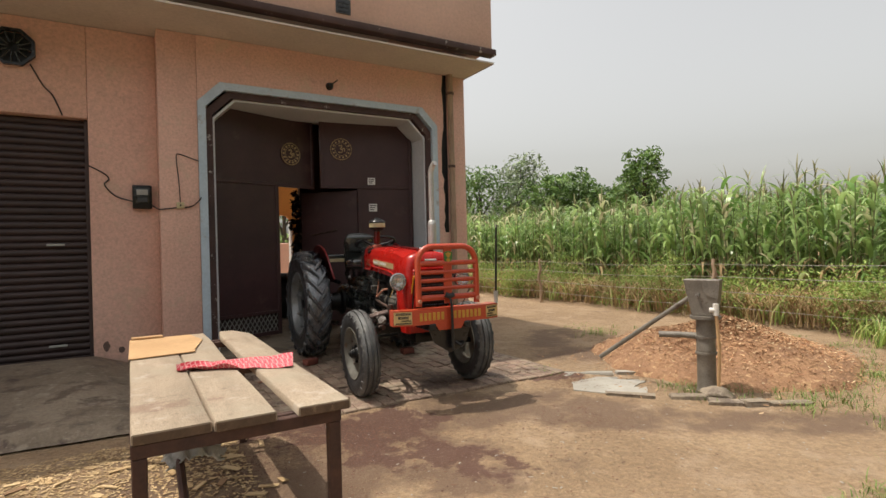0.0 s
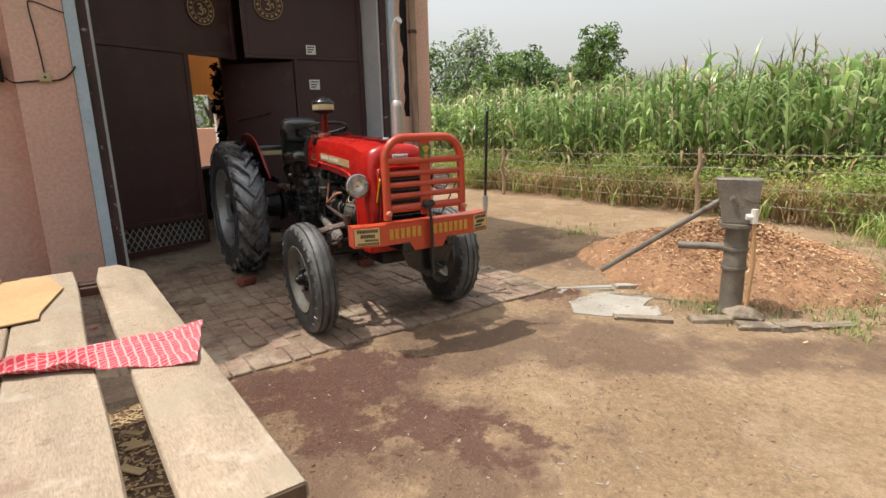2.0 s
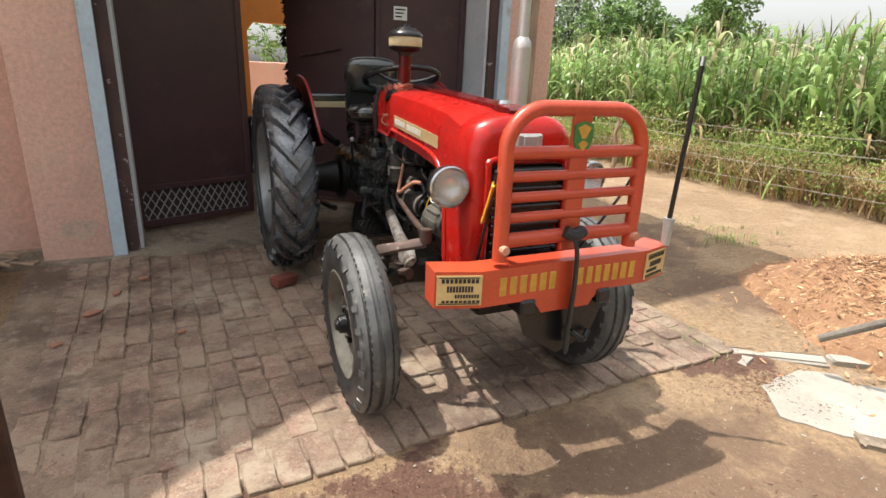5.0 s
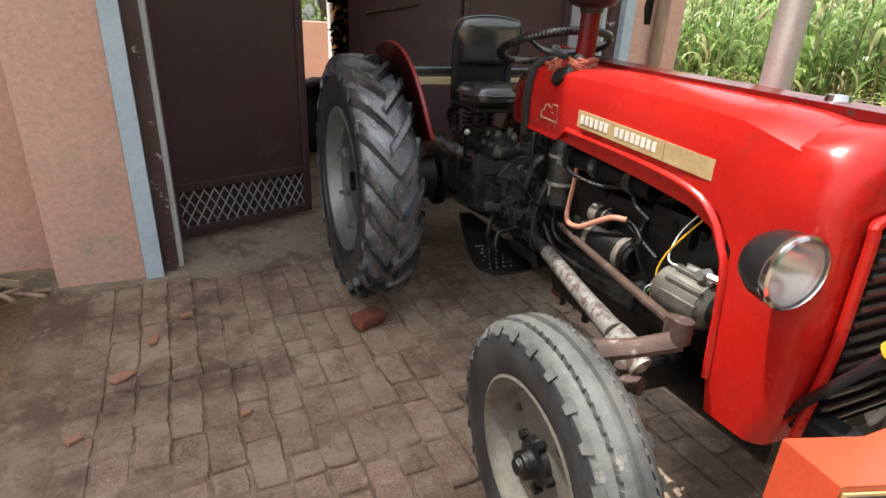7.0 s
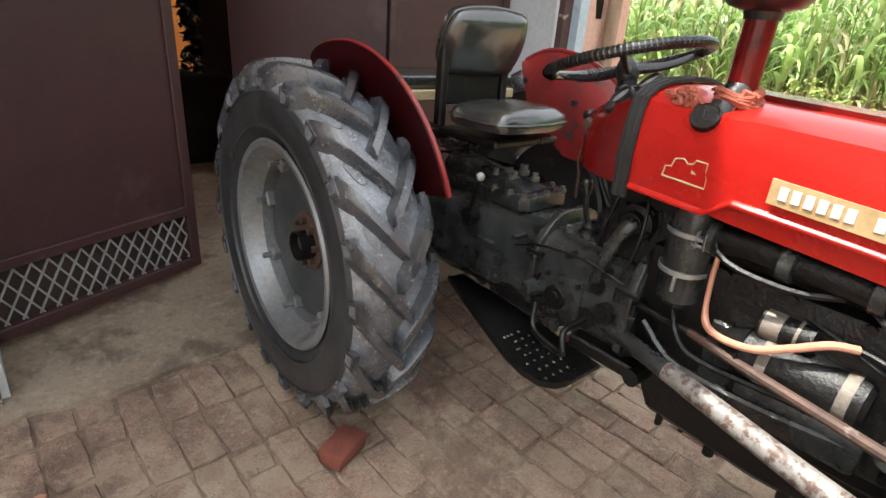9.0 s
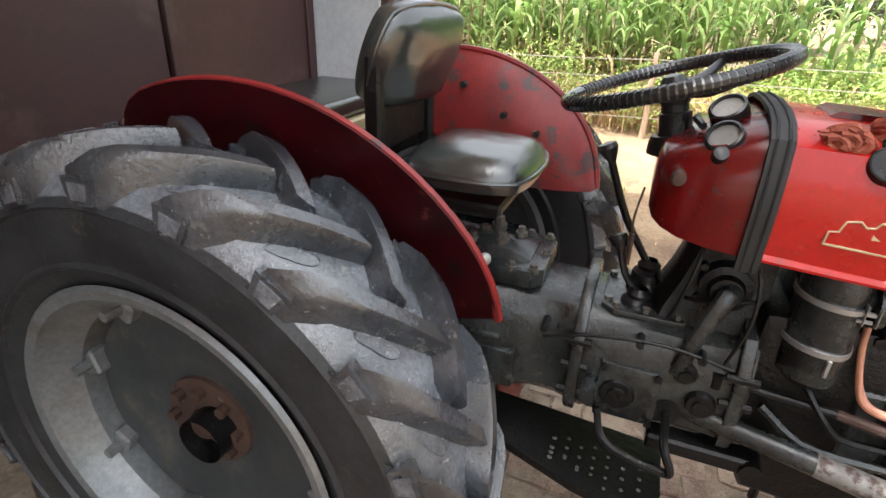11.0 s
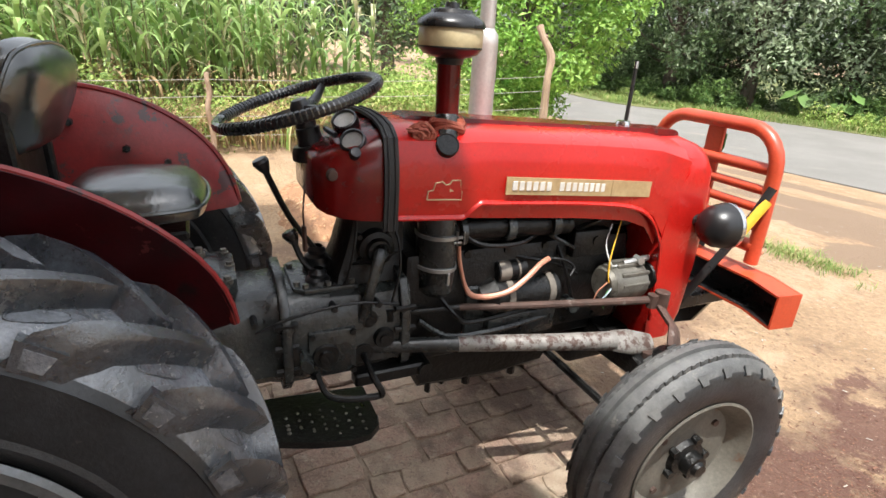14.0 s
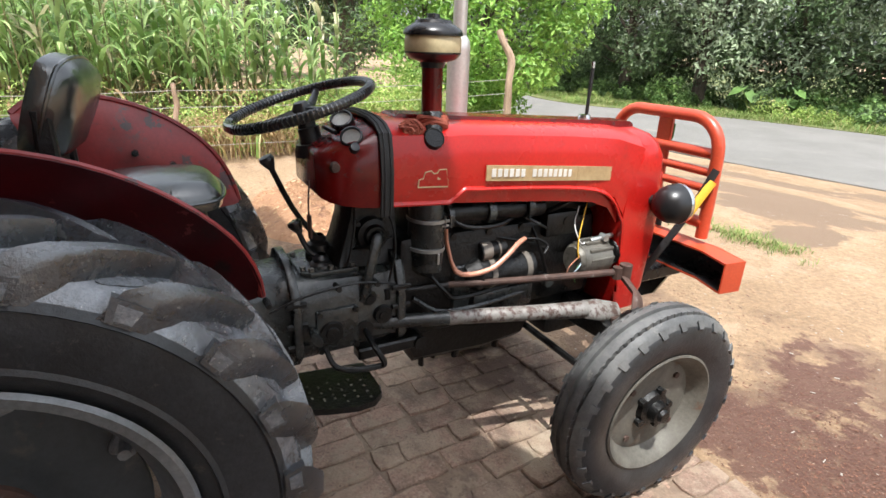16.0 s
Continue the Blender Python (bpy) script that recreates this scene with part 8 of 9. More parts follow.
    V = np.stack([P - t * L * 0.5, P + b * W * 0.5 + nrm * L * 0.06, P + t * L * 0.5 - nrm * L * 0.12, P - b * W * 0.5 + nrm * L * 0.06], 1).reshape(-1, 3)
    F = np.arange(4 * n).reshape(-1, 4)
    return V, F


def make_tree(x, y, height, crown, material, leaf, clumps, per, seed, label, trunk=0.14, low=0.35, squash=0.75, spread=1.0, z=-0.05):
    """Tapered trunk, limbs and a crown of many leaves."""
    rnd = random.Random(seed)
    t = empty("tree", pose(x, y, z), label=label, category="tree")
    bm = bmesh.new()
    top = height * 0.72
    bend = rnd.uniform(-0.25, 0.25)
    stem = [(0, 0, -0.1), (bend * 0.3, 0.05, top * 0.3), (bend * 0.7, -0.05, top * 0.65), (bend, 0.0, top)]
    tube(bm, stem, [trunk * 1.25, trunk, trunk * 0.7, trunk * 0.28], 8, curve=3)
    part("trunk", bm, M["bark"], t)
    cs = []
    for k in range(clumps):
        a = k * 2.4 + rnd.uniform(-0.4, 0.4)
        f = (k + 0.5) / clumps
        r = crown * spread * math.sqrt(rnd.uniform(0.05, 1.0)) * (1 - 0.55 * max(0, f - 0.45) / 0.55)
        zz = height * low + (height - height * low) * f * 0.93
        cs.append((r * math.cos(a), r * math.sin(a), zz, crown * rnd.uniform(0.26, 0.46)))
    for k, c in enumerate(cs[::2]):
        bm = bmesh.new()
        f = min(0.9, max(0.25, c[2] / height * 0.8))
        s = Vector((bend * f, 0, top * f))
        e = Vector(c[:3])
        tube(bm, [s, s.lerp(e, 0.5) + Vector((0, 0, -0.08 * crown)), e], [trunk * 0.4, trunk * 0.25, trunk * 0.09], 5, curve=3)
        part("limb", bm, M["bark"], t)
    v, f = leaf_cloud(rnd, cs, per, leaf, squash)
    raw("crown", v, f, material, t)
    return t


def make_bush(name, x, y, z, r, h, material, leaf, clumps, per, seed, label, category="bush"):
    rnd = random.Random(seed)
    cs = []
    for k in range(clumps):
        a, q = rnd.uniform(0, 6.28), math.sqrt(rnd.random())
        cs.append((x + r * q * math.cos(a), y + r * q * math.sin(a), z + h * rnd.uniform(0.15, 0.85) * (1 - 0.4 * q), h * rnd.uniform(0.22, 0.38)))
    v, f = leaf_cloud(rnd, cs, per, leaf, 0.9)
    return tagged(raw(name, v, f, material), label, category)


def make_greenery():
    rnd = random.Random(5)
    # far trees beyond the maize
    for ang, dist, h, cr, mt, seed in ((33, 44, 8.0, 3.4, "leafmid", 1), (37, 46, 8.6, 3.6, "leafmid", 2), (41.5, 47, 10.0, 2.6, "leafgrey", 3), (44.5, 42, 7.2, 2.6, "leafmid", 4), (47.2, 44, 7.8, 2.2, "leafmid", 5),
                                       (49.5, 46, 6.4, 2.6, "leafmid", 6), (53.9, 40, 8.6, 2.1, "leafmid", 7), (52.5, 43, 6.8, 2.4, "leafmid", 8), (57, 60, 6.4, 4.0, "leafgrey", 9), (63, 66, 6.0, 5.0, "leafgrey", 10), (29, 50, 8, 4, "leafmid", 12),
                                       (71, 70, 6.2, 5.0, "leafgrey", 13), (80, 70, 6.4, 5.0, "leafmid", 14)):
        a = radians(ang - 2.2)
        make_tree(dist * math.sin(a), dist * math.cos(a), h * 0.92, cr, M[mt], 0.38, 32, 95, seed, "leafy green tree behind the maize field", 0.22, 0.18, 0.85)
    # feathery bright tree by the roadside
    make_tree(11.7, -1.6, 7.1, 2.3, M["leafbright"], 0.14, 64, 420, 21, "bright green feathery young tree beside the fence", 0.07, 0.10, 0.6)
    make_tree(13.0, -0.9, 5.4, 1.6, M["leafbright"], 0.11, 30, 150, 22, "bright green feathery young tree beside the fence", 0.06, 0.12, 0.6)
    for x, y, r, h, seed in ((10.9, -1.0, 0.8, 1.5, 91), (11.8, -1.7, 0.9, 1.7, 92), (12.4, -2.3, 0.8, 1.2, 93)):
        make_bush("shoot_bush", x, y, -0.1, r, h, M["leafbright"], 0.12, 12, 160, seed, "bright green shoots round the tree's foot")
    # dark trees across the road
    k = 30
    for x, y, h, cr, mt in ((-22.45, -26.99, 11.7, 6.2, "leafdark"), (-12.79, -24.23, 11.7, 5.8, "leafdark"), (-5.2, -21.47, 11.1, 5, "leafdark"), (0.74, -19.12, 10.4, 4.4, "leafgrey"), (5.15, -18.16, 10.4, 4.4, "leafgrey"),
                            (10.4, -16.23, 11.1, 4.1, "leafgrey"), (13.71, -15.67, 11.7, 4.1, "leafdark"), (16.74, -13.74, 11.1, 3.9, "leafgrey"), (20.61, -13.19, 11.7, 4.4, "leafdark"), (25.16, -15.26, 12.3, 5, "leafdark"),
                            (32.75, -17.33, 13, 5.8, "leafdark"), (23.37, -2.98, 11.1, 3.6, "leafdark"), (27.23, 0.06, 12.3, 4.4, "leafdark"), (34.13, 2.68, 12.3, 5.2, "leafmid"), (43.79, -10.43, 14.3, 6.2, "leafdark"), (52.07, 1.99, 13, 6.2, "leafmid"),
                            (2.39, -29.75, 13, 6.9, "leafdark"), (13.43, -29.75, 13.7, 6.9, "leafdark"), (24.47, -28.37, 14.3, 6.9, "leafdark"), (38.27, -29.75, 14.3, 6.9, "leafdark"), (-11.41, -33.89, 14.3, 7.6, "leafdark")):
        k += 1
        make_tree(x, y - (3.4 if -6 < x < 22 and y > -20 and y < -10 else 0.0), h, cr * 0.86, M[mt], 0.25 if mt == "leafgrey" else 0.23, 46, 330, k, "large dark leafy tree across the road", 0.26, 0.16, 0.9, z=-0.65)
    # weeds between the fence and the crop, and beyond its corner
    dry = [(rnd.uniform(8.7, 10.2), rnd.uniform(1.5, 20), 0.0, 0) for i in range(1200)]
    tuft_field("dry_grass", dry, 0.75, 0.016, 0.9, M["drygrass"], "dry brown grass along the field edge", "grass", 61, 9, 0.16)
    wd = [(rnd.uniform(8.6, 10.0), rnd.uniform(2.0, 20), 0.0, 0) for i in range(120)]
    tuft_field("green_weeds", wd, 0.55, 0.025, 0.7, M["weed"], "green weeds along the field edge", "weeds", 62, 9, 0.15)
    tall = [(rnd.uniform(7.9, 13.5), rnd.uniform(-0.5, 2.9), -0.02, 0) for i in range(900)]
    tuft_field("tall_weeds", tall, 0.45, 0.011, 0.8, M["weed"], "dense bright green roadside weeds", "weeds", 63, 10, 0.16)
    for i in range(44):
        x, y = rnd.uniform(8.7, 13.5), rnd.uniform(0.0, 3.2)
        make_bush("weed_bush", x, y, 0, 0.55, rnd.uniform(0.7, 1.35), M["weed"], 0.075, 9, 90, 300 + i, "leafy light green weed bush")
    for i in range(40):
        make_bush("weed_bush", rnd.uniform(8.8, 9.8), rnd.uniform(2.6, 15), 0, 0.5, rnd.uniform(0.7, 1.3), M["weed"], 0.06, 7, 80, 400 + i, "leafy green weed bush by the fence")
    # verge across the road
    vg = [(x, far_side(x) - 0.1 - abs(rnd.gauss(0, 2.0)), -0.62, 0) for x in [rnd.uniform(-4, 24) for i in range(1700)]]
    tuft_field("verge_grass", vg, 0.32, 0.016, 0.8, M["grass"], "short green roadside grass", "grass", 64, 9, 0.2)
    for i in range(40):
        make_bush("undergrowth", *(lambda x: (x, far_side(x) - rnd.uniform(2.6, 4.6)))(rnd.uniform(-8, 30)), -0.65, 1.8, rnd.uniform(0.7, 1.7), M["leafmid" if i % 3 else "leafdark"], 0.17, 12, 110, 700 + i, "dark leafy undergrowth below the trees")
    for i in range(34):                           # dark thicket closing the view under the crowns
        x = -16 + 2.0 * i
        make_bush("thicket", x, far_side(x) - rnd.uniform(6.5, 9.0), -0.65, 2.0, rnd.uniform(3.2, 4.6), M["leafdark"], 0.20, 18, 120, 800 + i, "dark leafy thicket behind the roadside trees")
    for i in range(15):
        x = rnd.uniform(-5, 20)
        make_bush("verge_bush", x, far_side(x) - rnd.uniform(1.2, 3.2), -0.62, 0.8, rnd.uniform(0.5, 1.2), M["weed"], 0.10, 8, 80, 500 + i, "low leafy bush on the verge")
    # yard tufts
    yd = [(5.2 + rnd.gauss(0, 0.35), 1.32 + rnd.gauss(0, 0.2), -0.05, 0) for i in range(26)] + [(4.55 + rnd.gauss(0, 0.16), 2.79 + rnd.gauss(0, 0.12), -0.05, 0) for i in range(16)]
    yd += [(6.3 + rnd.gauss(0, 0.25), 5.6 + rnd.gauss(0, 0.25), -0.05, 0) for i in range(18)] + [(5.6 + rnd.gauss(0, 0.3), 0.6 + rnd.gauss(0, 0.25), -0.05, 0) for i in range(22)]
    yd += [(3.9 + rnd.gauss(0, 0.05), 4.0 + rnd.gauss(0, 0.06), -0.05, 0) for i in range(5)] + [(4.82 + rnd.gauss(0, 0.2), 2.18 + rnd.gauss(0, 0.2), -0.05, 0) for i in range(14)]
    yd += [(rnd.uniform(4.9, 6.6), 2.05 + rnd.gauss(0, 0.16), -0.05, 0) for i in range(40)] + [(rnd.uniform(6.4, 8.3), rnd.uniform(1.0, 3.6), -0.05, 0) for i in range(60)]
    tuft_field("yard_grass", yd, 0.10, 0.006, 0.9, M["grass"], "small tufts of grass on the bare earth", "grass", 65, 12, 0.05)
    ge = [(3.54 + rnd.gauss(0, 0.26), 0.92 + rnd.gauss(0, 0.10), -0.05, 0) for i in range(70)]
    tuft_field("grass_tuft", ge, 0.10, 0.006, 0.9, M["grass"], "low patch of green grass near the road", "grass", 66, 12, 0.05)


make_greenery()


def make_bigleaf(x, y, seed):
    """A clump of broad arrow-shaped leaves on stems."""
    rnd = random.Random(seed)
    t = empty("broadleaf_plant", pose(x, y, -0.62), label="clump of broad grey-green arrow-shaped leaves", category="plant")
    for k in range(9):
        a = rnd.uniform(0, 6.28)
        r, h = rnd.uniform(0.2, 0.7), rnd.uniform(0.5, 1.1)
        tip = Vector((r * math.cos(a), r * math.sin(a), h))
        bm = bmesh.new()
        tube(bm, [(0, 0, 0), tip * 0.6 + Vector((0, 0, 0.15)), tip], [0.02, 0.014, 0.008], 5, curve=3)
        s = part("stem", bm, M["weed"], t)
        bm = bmesh.new()
        d = Vector((math.cos(a), math.sin(a), -0.55)).normalized()
        w = Vector((-math.sin(a), math.cos(a), 0))
        L, W = rnd.uniform(0.38, 0.6), rnd.uniform(0.26, 0.38)
        mid = [tip - d * L * 0.12, tip + d * L * 0.35 + Vector((0, 0, 0.04)), tip + d * L]
        sides = [[tip - d * L * 0.38 + w * W * 0.38 * q + Vector((0, 0, 0.04)) for q in (1, -1)], [tip + d * L * 0.15 + w * W * q + Vector((0, 0, 0.06)) for q in (1, -1)], [tip + d * L * 0.6 + w * W * 0.55 * q for q in (1, -1)]]
        c = [bm.verts.new(p) for p in mid]
        for j in (0, 1):
            o = [bm.verts.new(q[j]) for q in sides]
            bm.faces.new((c[0], o[0], o[1], c[1]))
            bm.faces.new((c[1], o[1], o[2], c[2]))
        thick(bm, 0.003)
        part("leaf", bm, M["leafmid"], s)


make_bigleaf(12.6, -16.6, 1)
make_bigleaf(13.5, -16.0, 2)
make_bigleaf(8.2, -17.0, 3)

# ---- yard things ----
def make_table():
    t = empty("work_table", pose(0.175, 1.76, 0, 0, 0, 0), label="long table of rough planks on a rusty steel frame", category="table")
    top = 0.732

    def plank(x0, x1, y0, y1, z, seed, cut=0.0):
        bm = bmesh.new()
        n = 10
        rings = []
        for k in range(n + 1):
            f = k / n
            y = y0 + (y1 - y0) * f
            w = 0.007 * noise.noise((seed, f * 3, 0))
            e = 0.004 * noise.noise((seed, f * 4, 5))
            xa, xb = x0 + w, x1 + 0.007 * noise.noise((seed + 9, f * 3, 0))
            if cut and f > 0.9:
                xa += cut * (f - 0.9) * 10 * 0.3
                xb -= cut * (f - 0.9) * 10
            th = 0.032
            rings.append([(xa, y, z - th + e), (xa + 0.001, y, z - 0.005 + e), (xa + 0.006, y, z + e), (xb - 0.006, y, z + e), (xb - 0.001, y, z - 0.005 + e), (xb, y, z - th + e)])
        loft(bm, rings)
        pk = part("plank", bm, M["wood"], t, edge=45)
        # end cap in dark wood: painted shade together with weathering
        bm = bmesh.new()
        box(bm, x0 + 0.006, y0 - 0.0035, z - 0.034, x1 - 0.006, y0 - 0.0005, z - 0.004, 0.001)
        part("end_grain", bm, M["endgrain"], pk, "plank end, weathered and coloured darker for shade")
        return pk

    plank(0.052, 0.288, 0.0, 2.10, top, 1)
    plank(0.293, 0.498, -0.01, 2.13, top, 2)
    plank(0.570, 0.765, -0.02, 2.12, top + 0.003, 3, 0.08)
    z = top - 0.034
    for a in ((0.05, 0.0, 0.735, 0.035), (0.05, 1.97, 0.735, 2.005), (0.05, 0.036, 0.085, 1.969), (0.70, 0.036, 0.735, 1.969)):
        bm = bmesh.new()
        box(bm, a[0], a[1], z - 0.045, a[2], a[3], z, 0.003)
        part("frame_rail", bm, M["legrust"], t, "rusty brown angle iron")
    for x, y in ((0.052, 0.002), (0.688, 0.002), (0.052, 1.96), (0.688, 1.96)):
        bm = bmesh.new()
        box(bm, x, y, -0.06, x + 0.045, y + 0.045, z - 0.046, 0.004)
        part("leg", bm, M["legrust"], t, "rusty brown steel leg")
    for y, zz in ((0.06, 0.0), (1.0, 0.0), (1.90, 0.0)):
        bm = bmesh.new()
        box(bm, 0.086, y, z - 0.04, 0.699, y + 0.03, z - 0.002, 0.003)
        part("cross_rail", bm, M["legrust"], t)
    bm = bmesh.new()
    tube(bm, [(0.235, -0.18, -0.02), (0.225, 0.20, 0.26), (0.215, 0.56, 0.52)], 0.017, 8)
    part("brace_rod", bm, M["legrust"], t, "slanting rusty pipe brace")
    # hardboard sheet
    bm = bmesh.new()
    prism(bm, [(0.045, 1.33), (0.37, 1.37), (0.375, 1.45), (0.45, 1.78), (0.40, 2.06), (0.05, 2.04)], top + 0.006, top + 0.011, axis="z")
    hb = part("hardboard_sheet", bm, M["board"])
    hb.matrix_world = pose(0.175, 1.76, 0, 0, 0, 0)
    tagged(hb, "thin brown hardboard sheet lying on the table", "board")
    bm = bmesh.new()
    box(bm, 0.06, 2.02, top + 0.012, 0.24, 2.07, top + 0.026, 0.003)
    wb = part("wood_strip", bm, M["board"])
    wb.matrix_world = pose(0.175, 1.76, 0, 0, 0, 0)
    tagged(wb, "short brown wooden strip on the table", "wood strip")
    # chequered cloth across the planks
    bm = bmesh.new()
    nu, nv = 46, 14
    g = []
    for i in range(nu + 1):
        u = i / nu
        row = []
        for j in range(nv + 1):
            v = j / nv
            wid = 0.07 + 0.27 * u ** 1.3 + 0.02 * noise.noise((u * 4, 7, 1))
            x = 0.245 + 0.52 * u - 0.09 * u * (0.5 - v)
            y = 0.915 - 0.115 * u + (v - 0.5) * wid + 0.01 * noise.noise((u * 5, 2, 0))
            zz = top + 0.010 + 0.030 * abs(noise.noise((u * 3.5, v * 5, 4))) + 0.012 * math.sin(v * 19 + u * 6) * (1 - 0.6 * u)
            row.append(bm.verts.new((x, y, max(zz, top + 0.006))))
        g.append(row)
    for r, q in zip(g, g[1:]):
        for j in range(nv):
            bm.faces.new((r[j], r[j + 1], q[j + 1], q[j]))
    thick(bm, 0.003)
    cl = part("checked_cloth", bm, M["check"], edge=80)
    cl.matrix_world = pose(0.175, 1.76, 0, 0, 0, 0)
    tagged(cl, "crumpled red and white checked cotton cloth on the table", "cloth")


make_table()


def crumpled(name, x, y, z, rx, ry, h, material, label, category, seed):
    bm = bmesh.new()
    n = 18
    g = []
    for i in range(n + 1):
        row = []
        for j in range(n + 1):
            u, v = i / n * 2 - 1, j / n * 2 - 1
            r = max(0, 1 - (u * u + v * v) * 0.6)
            zz = h * r * (0.55 + 0.9 * abs(noise.noise((u * 2.2 + seed, v * 2.2, seed)))) + 0.02 * noise.noise((u * 7, v * 7, seed))
            row.append(bm.verts.new((x + rx * u * (1 + 0.3 * noise.noise((v * 3, seed, 0))), y + ry * v * (1 + 0.3 * noise.noise((u * 3, seed, 4))), z + max(0.0, zz))))
        g.append(row)
    for r, q in zip(g, g[1:]):
        for j in range(n):
            bm.faces.new((r[j], r[j + 1], q[j + 1], q[j]))
    thick(bm, 0.006)
    return tagged(part(name, bm, material, edge=70), label, category)


crumpled("rag", 0.45, 2.30, 0.44, 0.11, 0.09, 0.13, M["cloth"], "crumpled grey and white cloth bundle under the table", "cloth", 3)


def make_pump():
    """Cast hand pump with a lever and a spout."""
    c = Vector((4.575, 2.70, -0.05))
    t = empty("hand_pump", Matrix.Translation(c) @ Matrix.Rotation(math.atan2(0.90, -0.36), 4, "Z"), label="grey iron hand pump with a long lever", category="hand pump")
    bm = bmesh.new()
    lathe(bm, [(0.10, 0.0), (0.085, 0.03), (0.078, 0.06), (0.076, 0.36), (0.080, 0.37), (0.080, 0.39), (0.078, 0.40), (0.078, 0.655), (0.125, 0.66), (0.125, 0.685), (0.0, 0.686)], 24)
    part("stand_pipe", bm, M["pumpiron"], t)
    for z in (0.50, 0.36):
        bm = bmesh.new()
        lathe(bm, [(0.078, z - 0.012), (0.088, z - 0.010), (0.088, z + 0.010), (0.078, z + 0.012)], 24)
        part("clamp", bm, M["pumpiron"], t)
    bm = bmesh.new()
    rows = [(0.687, -0.10, 0.10, 0.065), (0.70, -0.10, 0.10, 0.065), (0.99, -0.13, 0.16, 0.072), (1.003, -0.135, 0.165, 0.075)]
    loft(bm, [[(a, -w, z), (b, -w, z), (b, w, z), (a, w, z)] for z, a, b, w in rows])
    bmesh.ops.bevel(bm, geom=list(bm.edges), offset=0.006, segments=1, affect="EDGES")
    hd = part("pump_head", bm, M["pumpiron"], t, "boxy grey iron pump head")
    bm = bmesh.new()
    prism(bm, [(-0.13, 0.995), (0.02, 0.995), (-0.02, 0.87), (-0.115, 0.84)], 0.073, 0.080)
    part("cover_plate", bm, M["pumpiron"], hd)
    bm = bmesh.new()
    cyl(bm, (0.045, -0.085, 0.87), (0.045, 0.095, 0.87), 0.018, seg=10)
    part("axle_bolt", bm, M["paintworn"], hd)
    bm = bmesh.new()
    tube(bm, [(0.10, 0, 0.86), (0.96, 0.0, 0.22)], 0.021, 10)
    part("lever", bm, M["pumpiron"], t, "long slanting dull steel lever")
    bm = bmesh.new()
    tube(bm, [(0.06, 0.0, 0.50), (0.20, 0.02, 0.505), (0.38, 0.06, 0.50)], [0.03, 0.026, 0.028], 12)
    part("spout", bm, M["pumpiron"], t)
    bm = bmesh.new()
    tube(bm, [(-0.10, 0.06, 0.0), (-0.12, 0.075, 0.40), (-0.10, 0.085, 0.72)], 0.014, 8)
    part("riser_pipe", bm, M["board"], t, "thin yellowed plastic pipe")
    bm = bmesh.new()
    cyl(bm, (-0.10, 0.085, 0.70), (-0.10, 0.085, 0.80), 0.024, seg=10)
    cyl(bm, (-0.10, 0.085, 0.745), (-0.05, 0.10, 0.745), 0.022, seg=10)
    part("pipe_elbow", bm, M["pvc"], t, "white plastic pipe elbow")
    # cement sheet and kerb slabs around it
    bm = bmesh.new()
    corners = [(3.69, 3.42), (3.78, 3.24), (3.90, 3.12), (4.05, 3.03), (4.14, 2.98), (4.28, 3.10), (4.20, 3.18), (4.34, 3.22), (4.46, 3.26), (4.40, 3.38), (4.30, 3.46), (4.36, 3.52), (4.20, 3.64), (4.08, 3.74), (3.98, 3.76), (3.86, 3.62)]
    ring = []
    for (x0, y0), (x1, y1) in zip(corners, corners[1:] + corners[:1]):
        for k in range(4):
            x, y = x0 + (x1 - x0) * k / 4, y0 + (y1 - y0) * k / 4
            ring.append((x + 0.022 * noise.noise((x * 14, y * 14, 1.0)), y + 0.022 * noise.noise((x * 14, y * 14, 6.0))))
    prism(bm, ring, -0.08, -0.034, axis="z")
    tagged(part("wash_slab", bm, M["cement"]), "thin pale cement wash slab beside the pump", "slab", kind="structure")
    rnd = random.Random(4)
    for k, (x, y, l, w, a) in enumerate(((4.22, 3.78, 0.52, 0.1, -36), (4.67, 3.48, 0.48, 0.09, -37), (3.98, 3.83, 0.14, 0.12, 20), (3.96, 3.02, 0.4, 0.1, -50), (4.3, 2.7, 0.28, 0.09, -40), (4.42, 2.44, 0.26, 0.13, -48), (4.57, 2.29, 0.2, 0.13, -30), (4.81, 2.14, 0.34, 0.08, -30))):
        bm = bmesh.new()
        box(bm, -l / 2, -w / 2, -0.07, l / 2, w / 2, 0.004 + 0.012 * rnd.random(), 0.012, 2)
        for v in bm.verts:
            v.co += Vector((rnd.uniform(-0.012, 0.012), rnd.uniform(-0.010, 0.010), rnd.uniform(-0.01, 0.002)))
        o = part("kerb_stone", bm, M["cement"] if k < 3 else M["concrete"])
        o.matrix_world = pose(x, y, -0.02, 0, 0, a)
        tagged(o, "pale worn cement kerb stone edging the pump platform", "kerb stone", "kerb stones by the pump")
    bm = bmesh.new()
    bmesh.ops.create_icosphere(bm, subdivisions=3, radius=0.13)
    for v in bm.verts:
        v.co *= 1 + 0.35 * noise.noise(v.co * 9)
        v.co.z *= 0.55
    o = part("rubble_stone", bm, M["concrete"])
    o.location = (4.56, 2.59, -0.03)
    tagged(o, "lump of broken concrete at the pump's foot", "stone")


make_pump()


def make_heap():
    bm = bmesh.new()
    n, cx, cy = 60, 5.92, 3.40
    g = []
    for i in range(n + 1):
        row = []
        for j in range(n + 1):
            u, v = i / n * 2 - 1, j / n * 2 - 1
            x, y = u * 1.36, v * 1.45
